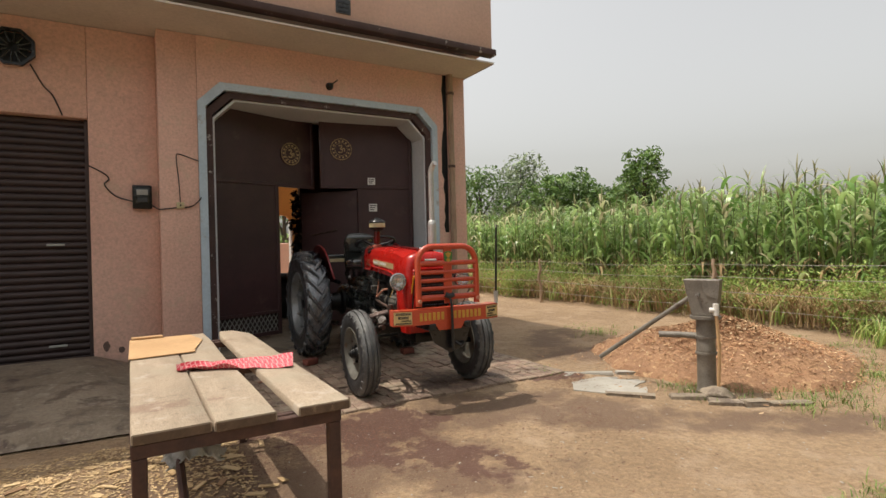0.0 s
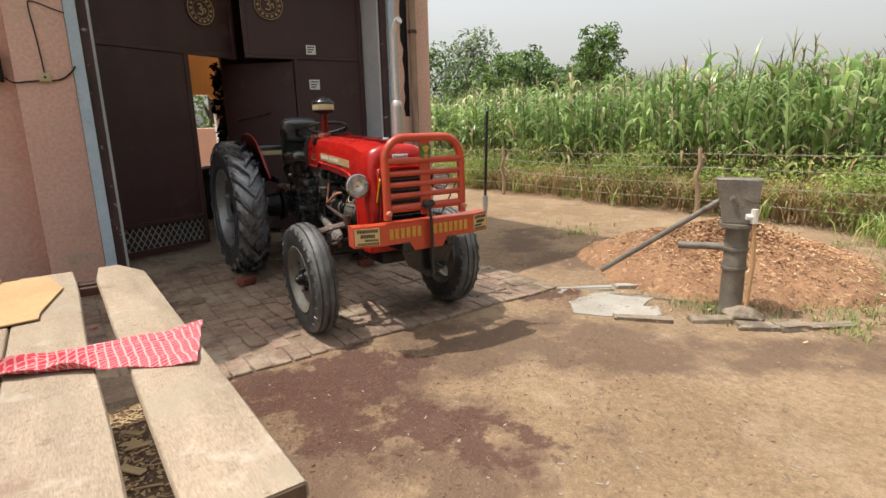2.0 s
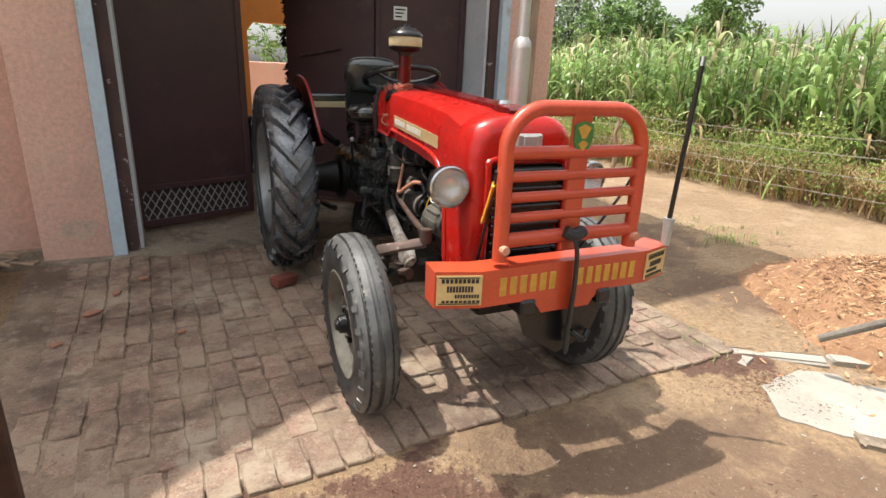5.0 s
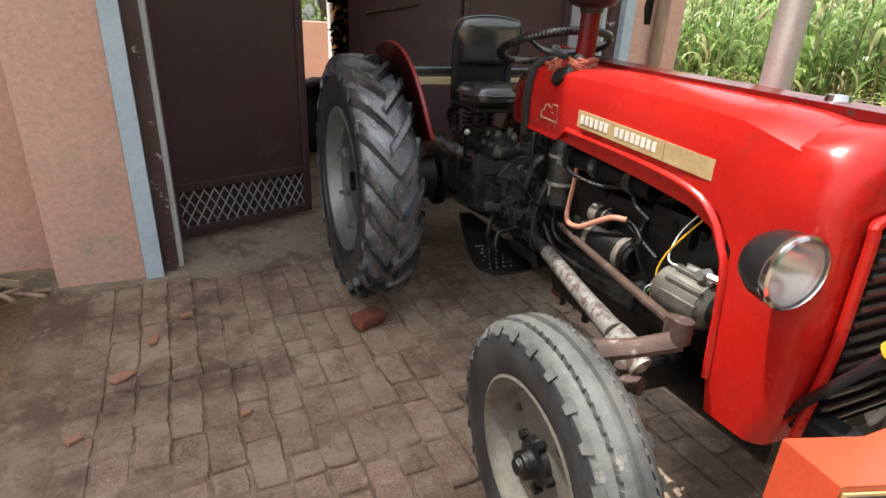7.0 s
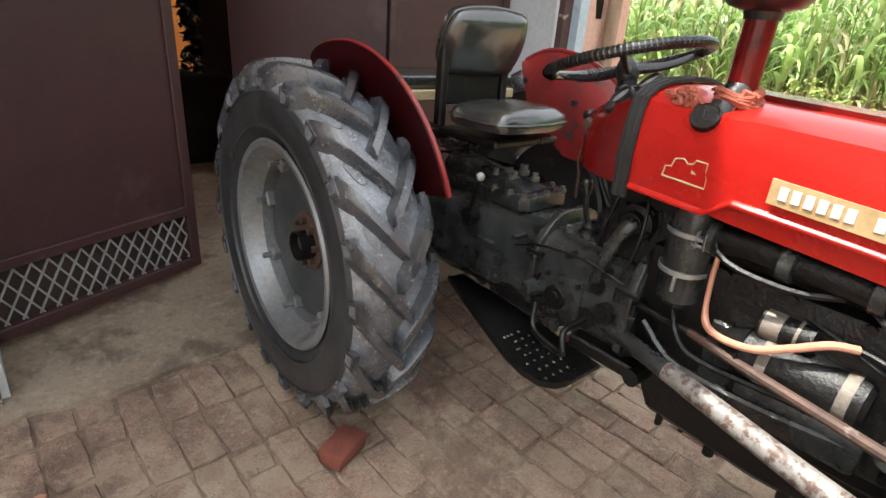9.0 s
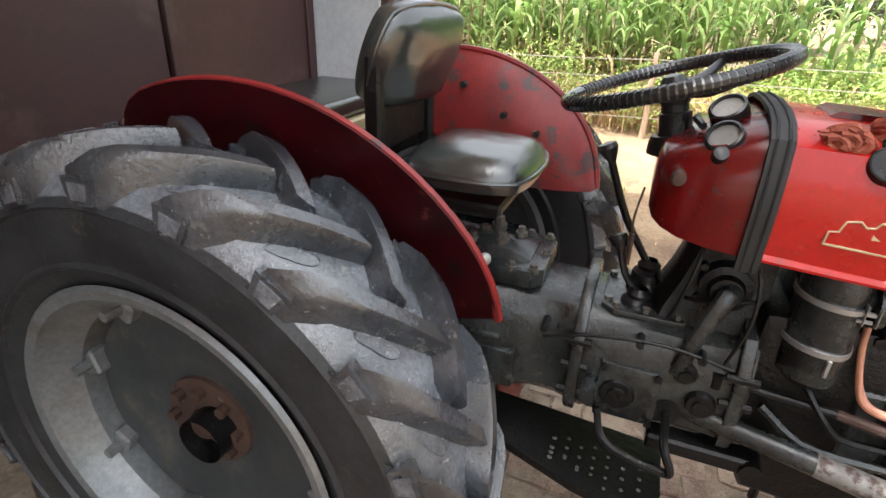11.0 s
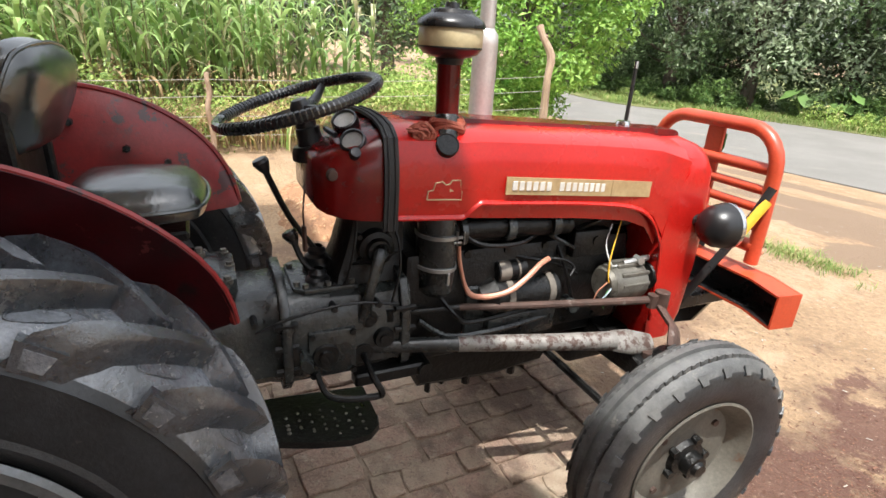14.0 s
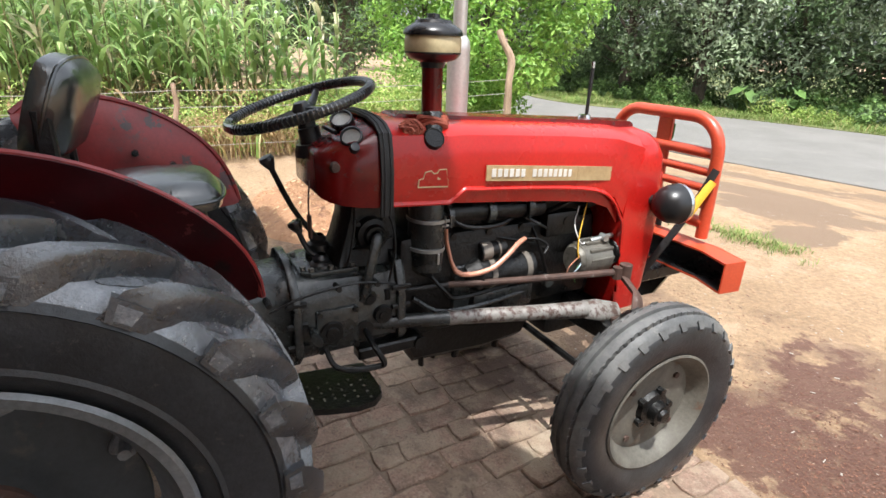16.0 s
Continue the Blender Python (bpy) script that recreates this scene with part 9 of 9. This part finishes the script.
            d = math.sqrt((u * 1.0) ** 2 + (v * 1.0) ** 2)
            d *= 1 + 0.18 * noise.noise((u * 1.6, v * 1.6, 3))
            h = 0.47 * max(0.0, 1 - d) ** 0.9 * (1 + 0.25 * noise.noise((u * 3, v * 3, 8)))
            h += 0.028 * noise.noise((u * 9, v * 9, 1)) * (h > 0.02) + 0.014 * noise.noise((u * 26, v * 26, 5)) * (h > 0.01)
            row.append(bm.verts.new((cx + x, cy + y, -0.075 + h + (0.03 if d < 0.95 else 0))))
        g.append(row)
    for r, q in zip(g, g[1:]):
        for j in range(n):
            bm.faces.new((r[j], r[j + 1], q[j + 1], q[j]))
    tagged(part("heap", bm, M["heap"], edge=80), "low pile of reddish brown sawdust", "heap")
    rnd = random.Random(9)
    V, F = [], []
    for k in range(15000):
        a, r = rnd.uniform(0, 6.28), abs(rnd.gauss(0, 0.48))
        u, v = r * math.cos(a), r * math.sin(a)
        d = math.sqrt(u * u + v * v) * (1 + 0.18 * noise.noise((u * 1.6, v * 1.6, 3)))
        z = -0.04 + 0.47 * max(0, 1 - d) ** 0.9 * (1 + 0.25 * noise.noise((u * 3, v * 3, 8))) + rnd.uniform(0.0, 0.03)
        x, y = cx + u * 1.36, cy + v * 1.45
        h, l, w, t = rnd.uniform(0, 6.28), rnd.uniform(0.006, 0.022), rnd.uniform(0.002, 0.006), rnd.uniform(-0.5, 0.5)
        c, s = math.cos(h), math.sin(h)
        b = len(V)
        for p, q in ((-l, -w), (l, -w), (l, w), (-l, w)):
            V.append((x + p * c - q * s, y + p * s + q * c, z + p * t + q * 0.4))
        F.append((b, b + 1, b + 2, b + 3))
    tagged(raw("husk_litter", V, F, M["husk"]), "loose reddish husk flakes on the heap", "husk", kind="stuff")


make_heap()


def chips(name, n, area, size, material, label, category, seed, z=-0.04):
    """Flat chips strewn over an area given by a function."""
    rnd = random.Random(seed)
    V, F = [], []
    while len(F) < n * 5:
        x, y = area(rnd)
        zz = ground_height(x, y) + 0.004
        h, l, w, t = rnd.uniform(0, 6.28), size * rnd.uniform(0.4, 1.5), size * rnd.uniform(0.12, 0.5), rnd.uniform(-0.25, 0.25)
        c, s = math.cos(h), math.sin(h)
        th = size * 0.12
        b = len(V)
        for dz in (0, th):
            for p, q in ((-l, -w), (l * rnd.uniform(0.7, 1), -w), (l, w * rnd.uniform(0.3, 1)), (-l * rnd.uniform(0.6, 1), w)):
                V.append((x + p * c - q * s, y + p * s + q * c, zz + dz + abs(p * t)))
        F += [(b + 4, b + 5, b + 6, b + 7), (b, b + 1, b + 5, b + 4), (b + 1, b + 2, b + 6, b + 5), (b + 2, b + 3, b + 7, b + 6), (b + 3, b, b + 4, b + 7)]
    return tagged(raw(name, V, F, material), label, category, kind="stuff")


chips("wood_chips", 7000, lambda r: (0.85 - abs(r.gauss(0, 1.5)), 4.15 - abs(r.gauss(0, 1.0))), 0.013, M["straw"], "pale wood chips strewn over the earth", "wood chips", 71)
chips("wood_offcuts", 90, lambda r: (r.uniform(-0.6, 1.0), r.uniform(2.0, 3.9)), 0.045, M["straw"], "split wood offcuts lying under the table", "wood offcuts", 72)
chips("small_stones", 420, lambda r: (r.uniform(0.5, 6.5), r.uniform(-1.5, 3.8)), 0.010, M["cement"], "small pebbles scattered on the yard", "pebbles", 73)
chips("red_earth_crumbs", 4200, lambda r: (1.40 + r.gauss(0, 0.42), 3.45 + r.gauss(0, 0.24)), 0.0055, M["crumb"], "dark red crumbs of earth along the paving edge", "earth crumbs", 74)
chips("red_earth_crumbs", 700, lambda r: (3.88 + r.gauss(0, 0.16), 3.62 + r.gauss(0, 0.14)), 0.006, M["crumb"], "dark red crumbs of earth along the paving edge", "earth crumbs", 75)
chips("leaf_litter", 420, lambda r: (r.uniform(1.2, 3.4), 3.2 - abs(r.gauss(0, 0.7))), 0.009, M["crumb"], "dark dry litter on the damp earth", "litter", 76)


def make_fence():
    """Wire fence on wooden posts along the field."""
    posts = [(8.5, 17.5, 1.0), (8.42, 13.4, 0.95), (8.38, 9.3, 0.95), (8.45, 5.1, 0.98), (8.6, -0.10, 1.80), (8.4, -3.0 + 2.0, 0.9)]
    f = empty("wire_fence", label="sagging wire fence on rough wooden posts", category="fence")
    for k, (x, y, h) in enumerate(posts[:5]):
        bm = bmesh.new()
        r, lean = (0.070, 0.16) if h > 1.5 else (0.036, 0.0)
        tube(bm, [(x, y, -0.2), (x + 0.02, y - 0.01, h * 0.3), (x - 0.02, y + 0.025, h * 0.55), (x + 0.01, y - 0.015, h * 0.75), (x - 0.012 + lean * 0.7, y + lean * 0.7, h * 0.9), (x + 0.01 + lean, y + lean, h)], [r * 1.1, r, r * 0.86, r * 0.98, r * 0.74, r * 0.85], 9, curve=3)
        if h > 1.5:
            tube(bm, [(x + lean * 0.8, y + lean * 0.8, h - 0.17), (x + lean * 0.8 + 0.05, y + lean * 0.8 - 0.09, h - 0.15), (x + lean * 0.8 + 0.10, y + lean * 0.8 - 0.18, h - 0.16)], [r * 0.6, r * 0.5, r * 0.42], 7)
        part("post", bm, M["post"], f)
    for z in (0.22, 0.46, 0.70, 0.90):
        bm = bmesh.new()
        pts = []
        for (x, y, h), (x2, y2, h2) in zip(posts[:5], posts[1:5]):
            za, zb = z * min(1, h / 0.95), z * (1.0 if h2 < 1.5 else 1.15)
            for q in range(6):
                t = q / 6
                pts.append((x + (x2 - x) * t, y + (y2 - y) * t, za + (zb - za) * t - 0.10 * t * (1 - t) * (1 + z)))
        pts.append((8.6, -0.10, z * 1.15))
        tube(bm, pts, 0.0055, 4)
        part("wire", bm, M["wire"], f)


make_fence()
bm = bmesh.new()
for k in range(9):
    rr = random.Random(90 + k)
    a = rr.uniform(0, 6.28)
    tube(bm, [(0.40 + rr.gauss(0, 0.03), 6.42 + rr.gauss(0, 0.03), 0.09 + 0.012 * k), (0.40 + 0.14 * math.cos(a), 6.38 + 0.12 * math.sin(a), 0.10 + 0.01 * k)], 0.011, 5)
tagged(part("stick_pile", bm, M["post"]), "small pile of broken sticks by the wall", "sticks", kind="stuff")
for x, y, a, lab in ((1.935, 5.675, 22, "red brick wedged before the rear tyre"), (3.09, 5.60, 5, "red brick wedged before the rear tyre")):
    bm = bmesh.new()
    box(bm, -0.072, -0.048, 0.0, 0.072, 0.048, 0.07, 0.01, 2)
    for v in bm.verts:
        v.co += 0.012 * noise.noise_vector(v.co * 14 + Vector((x, y, 0)))
    o = part("wedge_brick", bm, M["brickred"])
    o.matrix_world = pose(x, y, 0.006 + ramp(y), 0, 0, a)
    tagged(o, lab, "brick")


def make_wall_fittings():
    y = FY + 0.27
    t = empty("meter_box", label="grey electric meter box with dark housing on the wall", category="meter box")
    bm = bmesh.new()
    box(bm, 0.28, y - 0.085, 1.80, 0.47, y - 0.001, 2.06, 0.01, 2)
    part("housing", bm, M["blackoil"], t)
    bm = bmesh.new()
    box(bm, 0.30, y - 0.10, 1.86, 0.45, y - 0.086, 2.03, 0.008, 2)
    part("front_cover", bm, M["castgrey"], t)
    bm = bmesh.new()
    box(bm, 0.32, y - 0.104, 1.95, 0.43, y - 0.101, 2.01, 0.002)
    part("window", bm, M["galv"], t)
    bm = bmesh.new()
    box(bm, 0.325, y - 0.11, 1.87, 0.425, y - 0.101, 1.92, 0.004)
    part("terminal_cover", bm, M["dish"], t)
    s = empty("socket_box", label="small cream switch box on the pier", category="switch box")
    bm = bmesh.new()
    box(bm, 0.70, FY - 0.035, 1.79, 0.78, FY - 0.001, 1.86, 0.006, 2)
    part("box", bm, M["cream"], s)
    bm = bmesh.new()
    cyl(bm, (0.74, FY - 0.04, 1.825), (0.74, FY - 0.034, 1.825), 0.01, seg=8)
    part("screw", bm, M["castgrey"], s)
    for nm, pts, r in (("cable", [(-0.12, y - 0.01, 2.26), (0.02, y - 0.012, 2.18), (0.06, y - 0.012, 2.12), (0.02, y - 0.014, 2.06), (0.12, y - 0.014, 1.94), (0.28, y - 0.05, 1.88)], 0.007),
                       ("cable", [(0.47, y - 0.05, 1.84), (0.53, FY - 0.012, 1.78), (0.62, FY - 0.008, 1.79), (0.70, FY - 0.012, 1.80)], 0.007),
                       ("cable", [(0.78, FY - 0.012, 1.80), (0.86, FY - 0.01, 1.82), (0.93, FY - 0.03, 1.88), (0.955, FY - 0.028, 1.92)], 0.007),
                       ("cable", [(0.74, FY - 0.012, 1.86), (0.73, FY - 0.008, 2.10), (0.71, FY - 0.008, 2.36), (0.74, FY - 0.008, 2.40), (0.86, FY - 0.008, 2.36), (0.94, FY - 0.028, 2.33)], 0.005),
                       ("cable", [(-0.60, y - 0.012, 3.28), (-0.50, y - 0.012, 3.08), (-0.42, y - 0.012, 2.98), (-0.34, y - 0.012, 2.78)], 0.007)):
        bm = bmesh.new()
        tube(bm, pts, r, 6, curve=5)
        tagged(part(nm, bm, M["plastic"]), "thin dark cable clipped along the wall", "cable", "wall cables")
    # ventilator with blades above the shutter
    v = empty("ventilator", label="black octagonal ventilator with radial blades over the shutter", category="ventilator")
    bm = bmesh.new()
    m = Matrix.Translation((-0.735, y - 0.03, 3.425)) @ Matrix.Rotation(radians(90), 4, "X") @ Matrix.Rotation(radians(22.5), 4, "Z")
    lathe(bm, [(0.17, 0.0), (0.20, 0.0), (0.20, 0.045), (0.17, 0.045)], 8, m, close=True)
    part("frame", bm, M["plastic"], v, smooth=False)
    bm = bmesh.new()
    lathe(bm, [(0, -0.018), (0.17, -0.018), (0.17, -0.024), (0, -0.024)], 8, m)
    part("backing", bm, M["blackoil"], v, smooth=False)
    for k in range(12):
        a = 2 * math.pi * k / 12
        bm = bmesh.new()
        tube(bm, [m @ Vector((0.045 * math.cos(a), 0.045 * math.sin(a), 0.02)), m @ Vector((0.165 * math.cos(a), 0.165 * math.sin(a), 0.02))], 0.009, 6)
        part("blade", bm, M["castgrey"], v)
    # downpipe at the corner with a dark stain of moss beside it
    d = empty("downpipe", label="stained pale drain pipe down the corner pier", category="pipe")
    bm = bmesh.new()
    tube(bm, [(4.29, FY - 0.055, -0.05), (4.29, FY - 0.055, 1.4), (4.285, FY - 0.055, 2.6), (4.28, FY - 0.055, 3.77)], 0.042, 12)
    part("pipe", bm, M["post"], d)
    for z in (0.9, 2.45, 3.5):
        bm = bmesh.new()
        lathe(bm, [(0.043, -0.02), (0.052, -0.018), (0.052, 0.018), (0.043, 0.02)], 12, Matrix.Translation((4.285, FY - 0.055, z)))
        part("collar", bm, M["rust"], d)
    bm = bmesh.new()
    rr = random.Random(8)
    o, q = [], []
    for k in range(22):
        z = 1.5 + k * 0.108
        o.append((4.225 - 0.03 - 0.03 * rr.random() - (0.03 if 7 < k < 13 else 0), z))
        q.append((4.245, z))
    prism(bm, o + q[::-1], FY - 0.0035, FY - 0.0005)
    tagged(part("moss_stain", bm, M["blackoil"]), "dark damp streak beside the drain pipe", "stain", kind="structure")
    # holder over the gate, outlet in the upper wall
    b = empty("lamp_holder", label="small dark lamp holder over the gate", category="lamp holder")
    bm = bmesh.new()
    lathe(bm, [(0, 0.07), (0.03, 0.07), (0.04, 0.03), (0.05, 0.0)], 14, Matrix.Translation((2.50, FY - 0.001, 3.385)) @ Matrix.Rotation(radians(90), 4, "X"))
    part("base", bm, M["blackoil"], b)
    bm = bmesh.new()
    tube(bm, [(2.51, FY - 0.05, 3.395), (2.58, FY - 0.06, 3.455), (2.60, FY - 0.03, 3.475)], 0.008, 6, curve=3)
    part("stub_wire", bm, M["plastic"], b)
    u = empty("wall_outlet", label="small square dark grille in the upper wall", category="grille")
    bm = bmesh.new()
    box(bm, 2.36, 5.745, 4.03, 2.54, 5.76, 4.21, 0.004)
    part("frame", bm, M["castgrey"], u)
    bm = bmesh.new()
    for k in range(3):
        box(bm, 2.38, 5.738, 4.05 + k * 0.05, 2.52, 5.744, 4.075 + k * 0.05, 0.002)
    part("bars", bm, M["plastic"], u)


make_wall_fittings()


def make_beyond_gate():
    """What shows through the open wicket: a bush of twigs, a pink wall and a tree outside."""
    bm = bmesh.new()
    box(bm, -2, 19.0, -0.1, 9, 19.2, 1.55, 0.02)
    tagged(part("wall_yard", bm, M["pink"]), "low pink yard wall behind the building", "wall", kind="structure")
    make_tree(5.6, 21.5, 4.6, 1.6, M["leafmid"], 0.2, 20, 90, 81, "green tree behind the yard wall", 0.12, 0.25)
    v, f = leaf_cloud(random.Random(4), [(3.00 + 0.03 * math.sin(k * 2.1), 10.05, 0.9 + 0.17 * k, 0.09) for k in range(9)], 40, 0.13, 1.9)
    tagged(raw("twig_bundle", v, f, M["blackoil"]), "dark bundle of dry twigs hanging inside the gateway", "twigs", kind="stuff")
    bm = bmesh.new()
    bike = empty("bicycle", pose(2.72, 9.6, 0), label="dark bicycle standing under a cover inside the gateway", category="bicycle")
    bm = bmesh.new()
    rings = []                                    # draped cover
    for i in range(9):
        f = -1 + i / 4
        h = 0.86 - 0.16 * f * f + 0.03 * math.sin(i * 2.3)
        w = 0.30 * (1 - 0.55 * f * f)
        rings.append([(0.75 * f + 0.03 * math.sin(q * 3 + i), w * math.cos(q), max(0.01, h * (0.02 + abs(math.sin(q)) ** 0.8))) for q in [math.pi * j / 10 for j in range(11)]])
    loft(bm, rings, closed=False)
    thick(bm, 0.006)
    part("cover", bm, M["blackoil"], bike, "dark cloth cover")
    bm = bmesh.new()
    tube(bm, [(-0.62, -0.30, 0.94), (-0.60, -0.16, 0.90), (-0.58, 0.0, 0.90), (-0.60, 0.16, 0.90), (-0.62, 0.30, 0.94)], 0.012, 8, curve=3)
    tube(bm, [(-0.58, 0.0, 0.90), (-0.56, 0, 0.70)], 0.014, 8)
    part("handlebar", bm, M["steel"], bike)


make_beyond_gate()

# ---- brick paving, last ----
def make_paving():
    bm = bmesh.new()
    xs = [0.46 + 0.04 * i for i in range(91)]
    ys = [3.86 + 0.04 * i for i in range(67)]

    def silt(x, y):
        z = -0.0065 + 0.007 * noise.noise((x * 2.3, y * 2.3, 1)) + 0.004 * noise.noise((x * 9, y * 9, 5)) + 0.003 * noise.noise((x * 24, y * 24, 8))
        return z + ramp(y) + 0.004 * max(0, 1.15 - x) / 0.4 - (0.06 if y < 3.95 else 0)

    g = [[bm.verts.new((x, y, silt(x, y))) for x in xs] for y in ys]
    for r, q in zip(g, g[1:]):
        for k in range(len(xs) - 1):
            bm.faces.new((r[k], r[k + 1], q[k + 1], q[k]))
    bed = tagged(part("brick_paving", bm, M["joint"]), "worn brown brick paving before the gate", "paving", kind="structure")
    rnd = random.Random(12)
    meshes = []
    for k in range(14):
        b = bmesh.new()
        hx, hy = 0.056, 0.113 if k < 10 else 0.056
        n = 4 if k < 10 else 2
        out = [(-hx, -hy), (0, -hy), (hx, -hy)] + [(hx, -hy + 2 * hy * i / n) for i in range(1, n)] + [(hx, hy), (0, hy), (-hx, hy)] + [(-hx, hy - 2 * hy * i / n) for i in range(1, n)]
        out = [(u * (0.93 if abs(abs(u) - hx) + abs(abs(v) - hy) < 1e-6 else 1) + rnd.gauss(0, 0.0028), v * (0.965 if abs(abs(u) - hx) + abs(abs(v) - hy) < 1e-6 else 1) + rnd.gauss(0, 0.0035)) for u, v in out]
        lo = [b.verts.new((u, v, -0.03)) for u, v in out]
        mid = [b.verts.new((u, v, -0.006 + rnd.gauss(0, 0.0015))) for u, v in out]
        hi = [b.verts.new((u * 0.92, v * 0.96, rnd.gauss(0, 0.0008))) for u, v in out]
        m = len(out)
        for i in range(m):
            j = (i + 1) % m
            b.faces.new((lo[i], lo[j], mid[j], mid[i]))
            b.faces.new((mid[i], mid[j], hi[j], hi[i]))
        b.faces.new(hi)
        bmesh.ops.triangulate(b, faces=[f for f in b.faces if len(f.verts) > 4])
        bmesh.ops.recalc_face_normals(b, faces=b.faces)
        me = bpy.data.meshes.new("brick")
        b.to_mesh(me)
        b.free()
        me.materials.append(M["brick"])
        meshes.append(me)

    def lay(x, y, z, rz, parent, tilt=0.0, half=False):
        o = new("brick", rnd.choice(meshes[10:] if half else meshes[:10]))
        o.parent = parent
        o.matrix_local = pose(x, y, z, rnd.gauss(0, 0.9) + tilt, rnd.gauss(0, 1.1), rz + rnd.gauss(0, 1.6))

    n = 0
    for i in range(28):
        x = 0.745 + i * 0.1185
        y = 4.235 + (0.117 if i % 2 else 0.0)
        while y < 6.40 and n < 298:
            half = rnd.random() < 0.16
            if half:
                y -= 0.056
            if not (x < 0.95 and y < 4.3) and rnd.random() > 0.02:
                lay(x + rnd.gauss(0, 0.003), y, ramp(y) + 0.004 + rnd.gauss(0, 0.004), 0, bed, 6.0 if y > 5.85 else 2.5 if y > 5.35 else 0.0, half)
                n += 1
            y += 0.1805 if half else 0.2365
    edge = tagged(empty("brick_edging"), "row of bricks edging the paving", "edging", kind="structure")
    for i in range(27):
        lay(0.91 + i * 0.1175, 4.005 + 0.012 * math.sin(i * 0.7), 0.002 + rnd.gauss(0, 0.003), 0, edge, 1.5)


make_paving()
for k, (x, y, a, r) in enumerate(((0.86, 5.62, 20, 0.062), (0.98, 5.86, 75, 0.05), (1.12, 6.02, 10, 0.045), (0.74, 5.30, 40, 0.04), (1.30, 5.22, 15, 0.03))):
    bm = bmesh.new()
    rk = random.Random(60 + k)
    ring = [(r * rk.uniform(0.6, 1.1) * math.cos(q), 0.6 * r * rk.uniform(0.6, 1.1) * math.sin(q)) for q in [2 * math.pi * j / 6 + rk.uniform(-0.3, 0.3) for j in range(6)]]
    loft(bm, [[(u * e, v * e, z) for u, v in ring] for z, e in ((0.0, 1.0), (0.009, 1.0), (0.012, 0.9))])
    o = part("brick_shard", bm, M["terracotta"], smooth=False)
    o.matrix_world = pose(x, y, 0.012 + ramp(y), 2, 1, a)
    tagged(o, "flat broken terracotta shard lying on the paving", "brick shard")
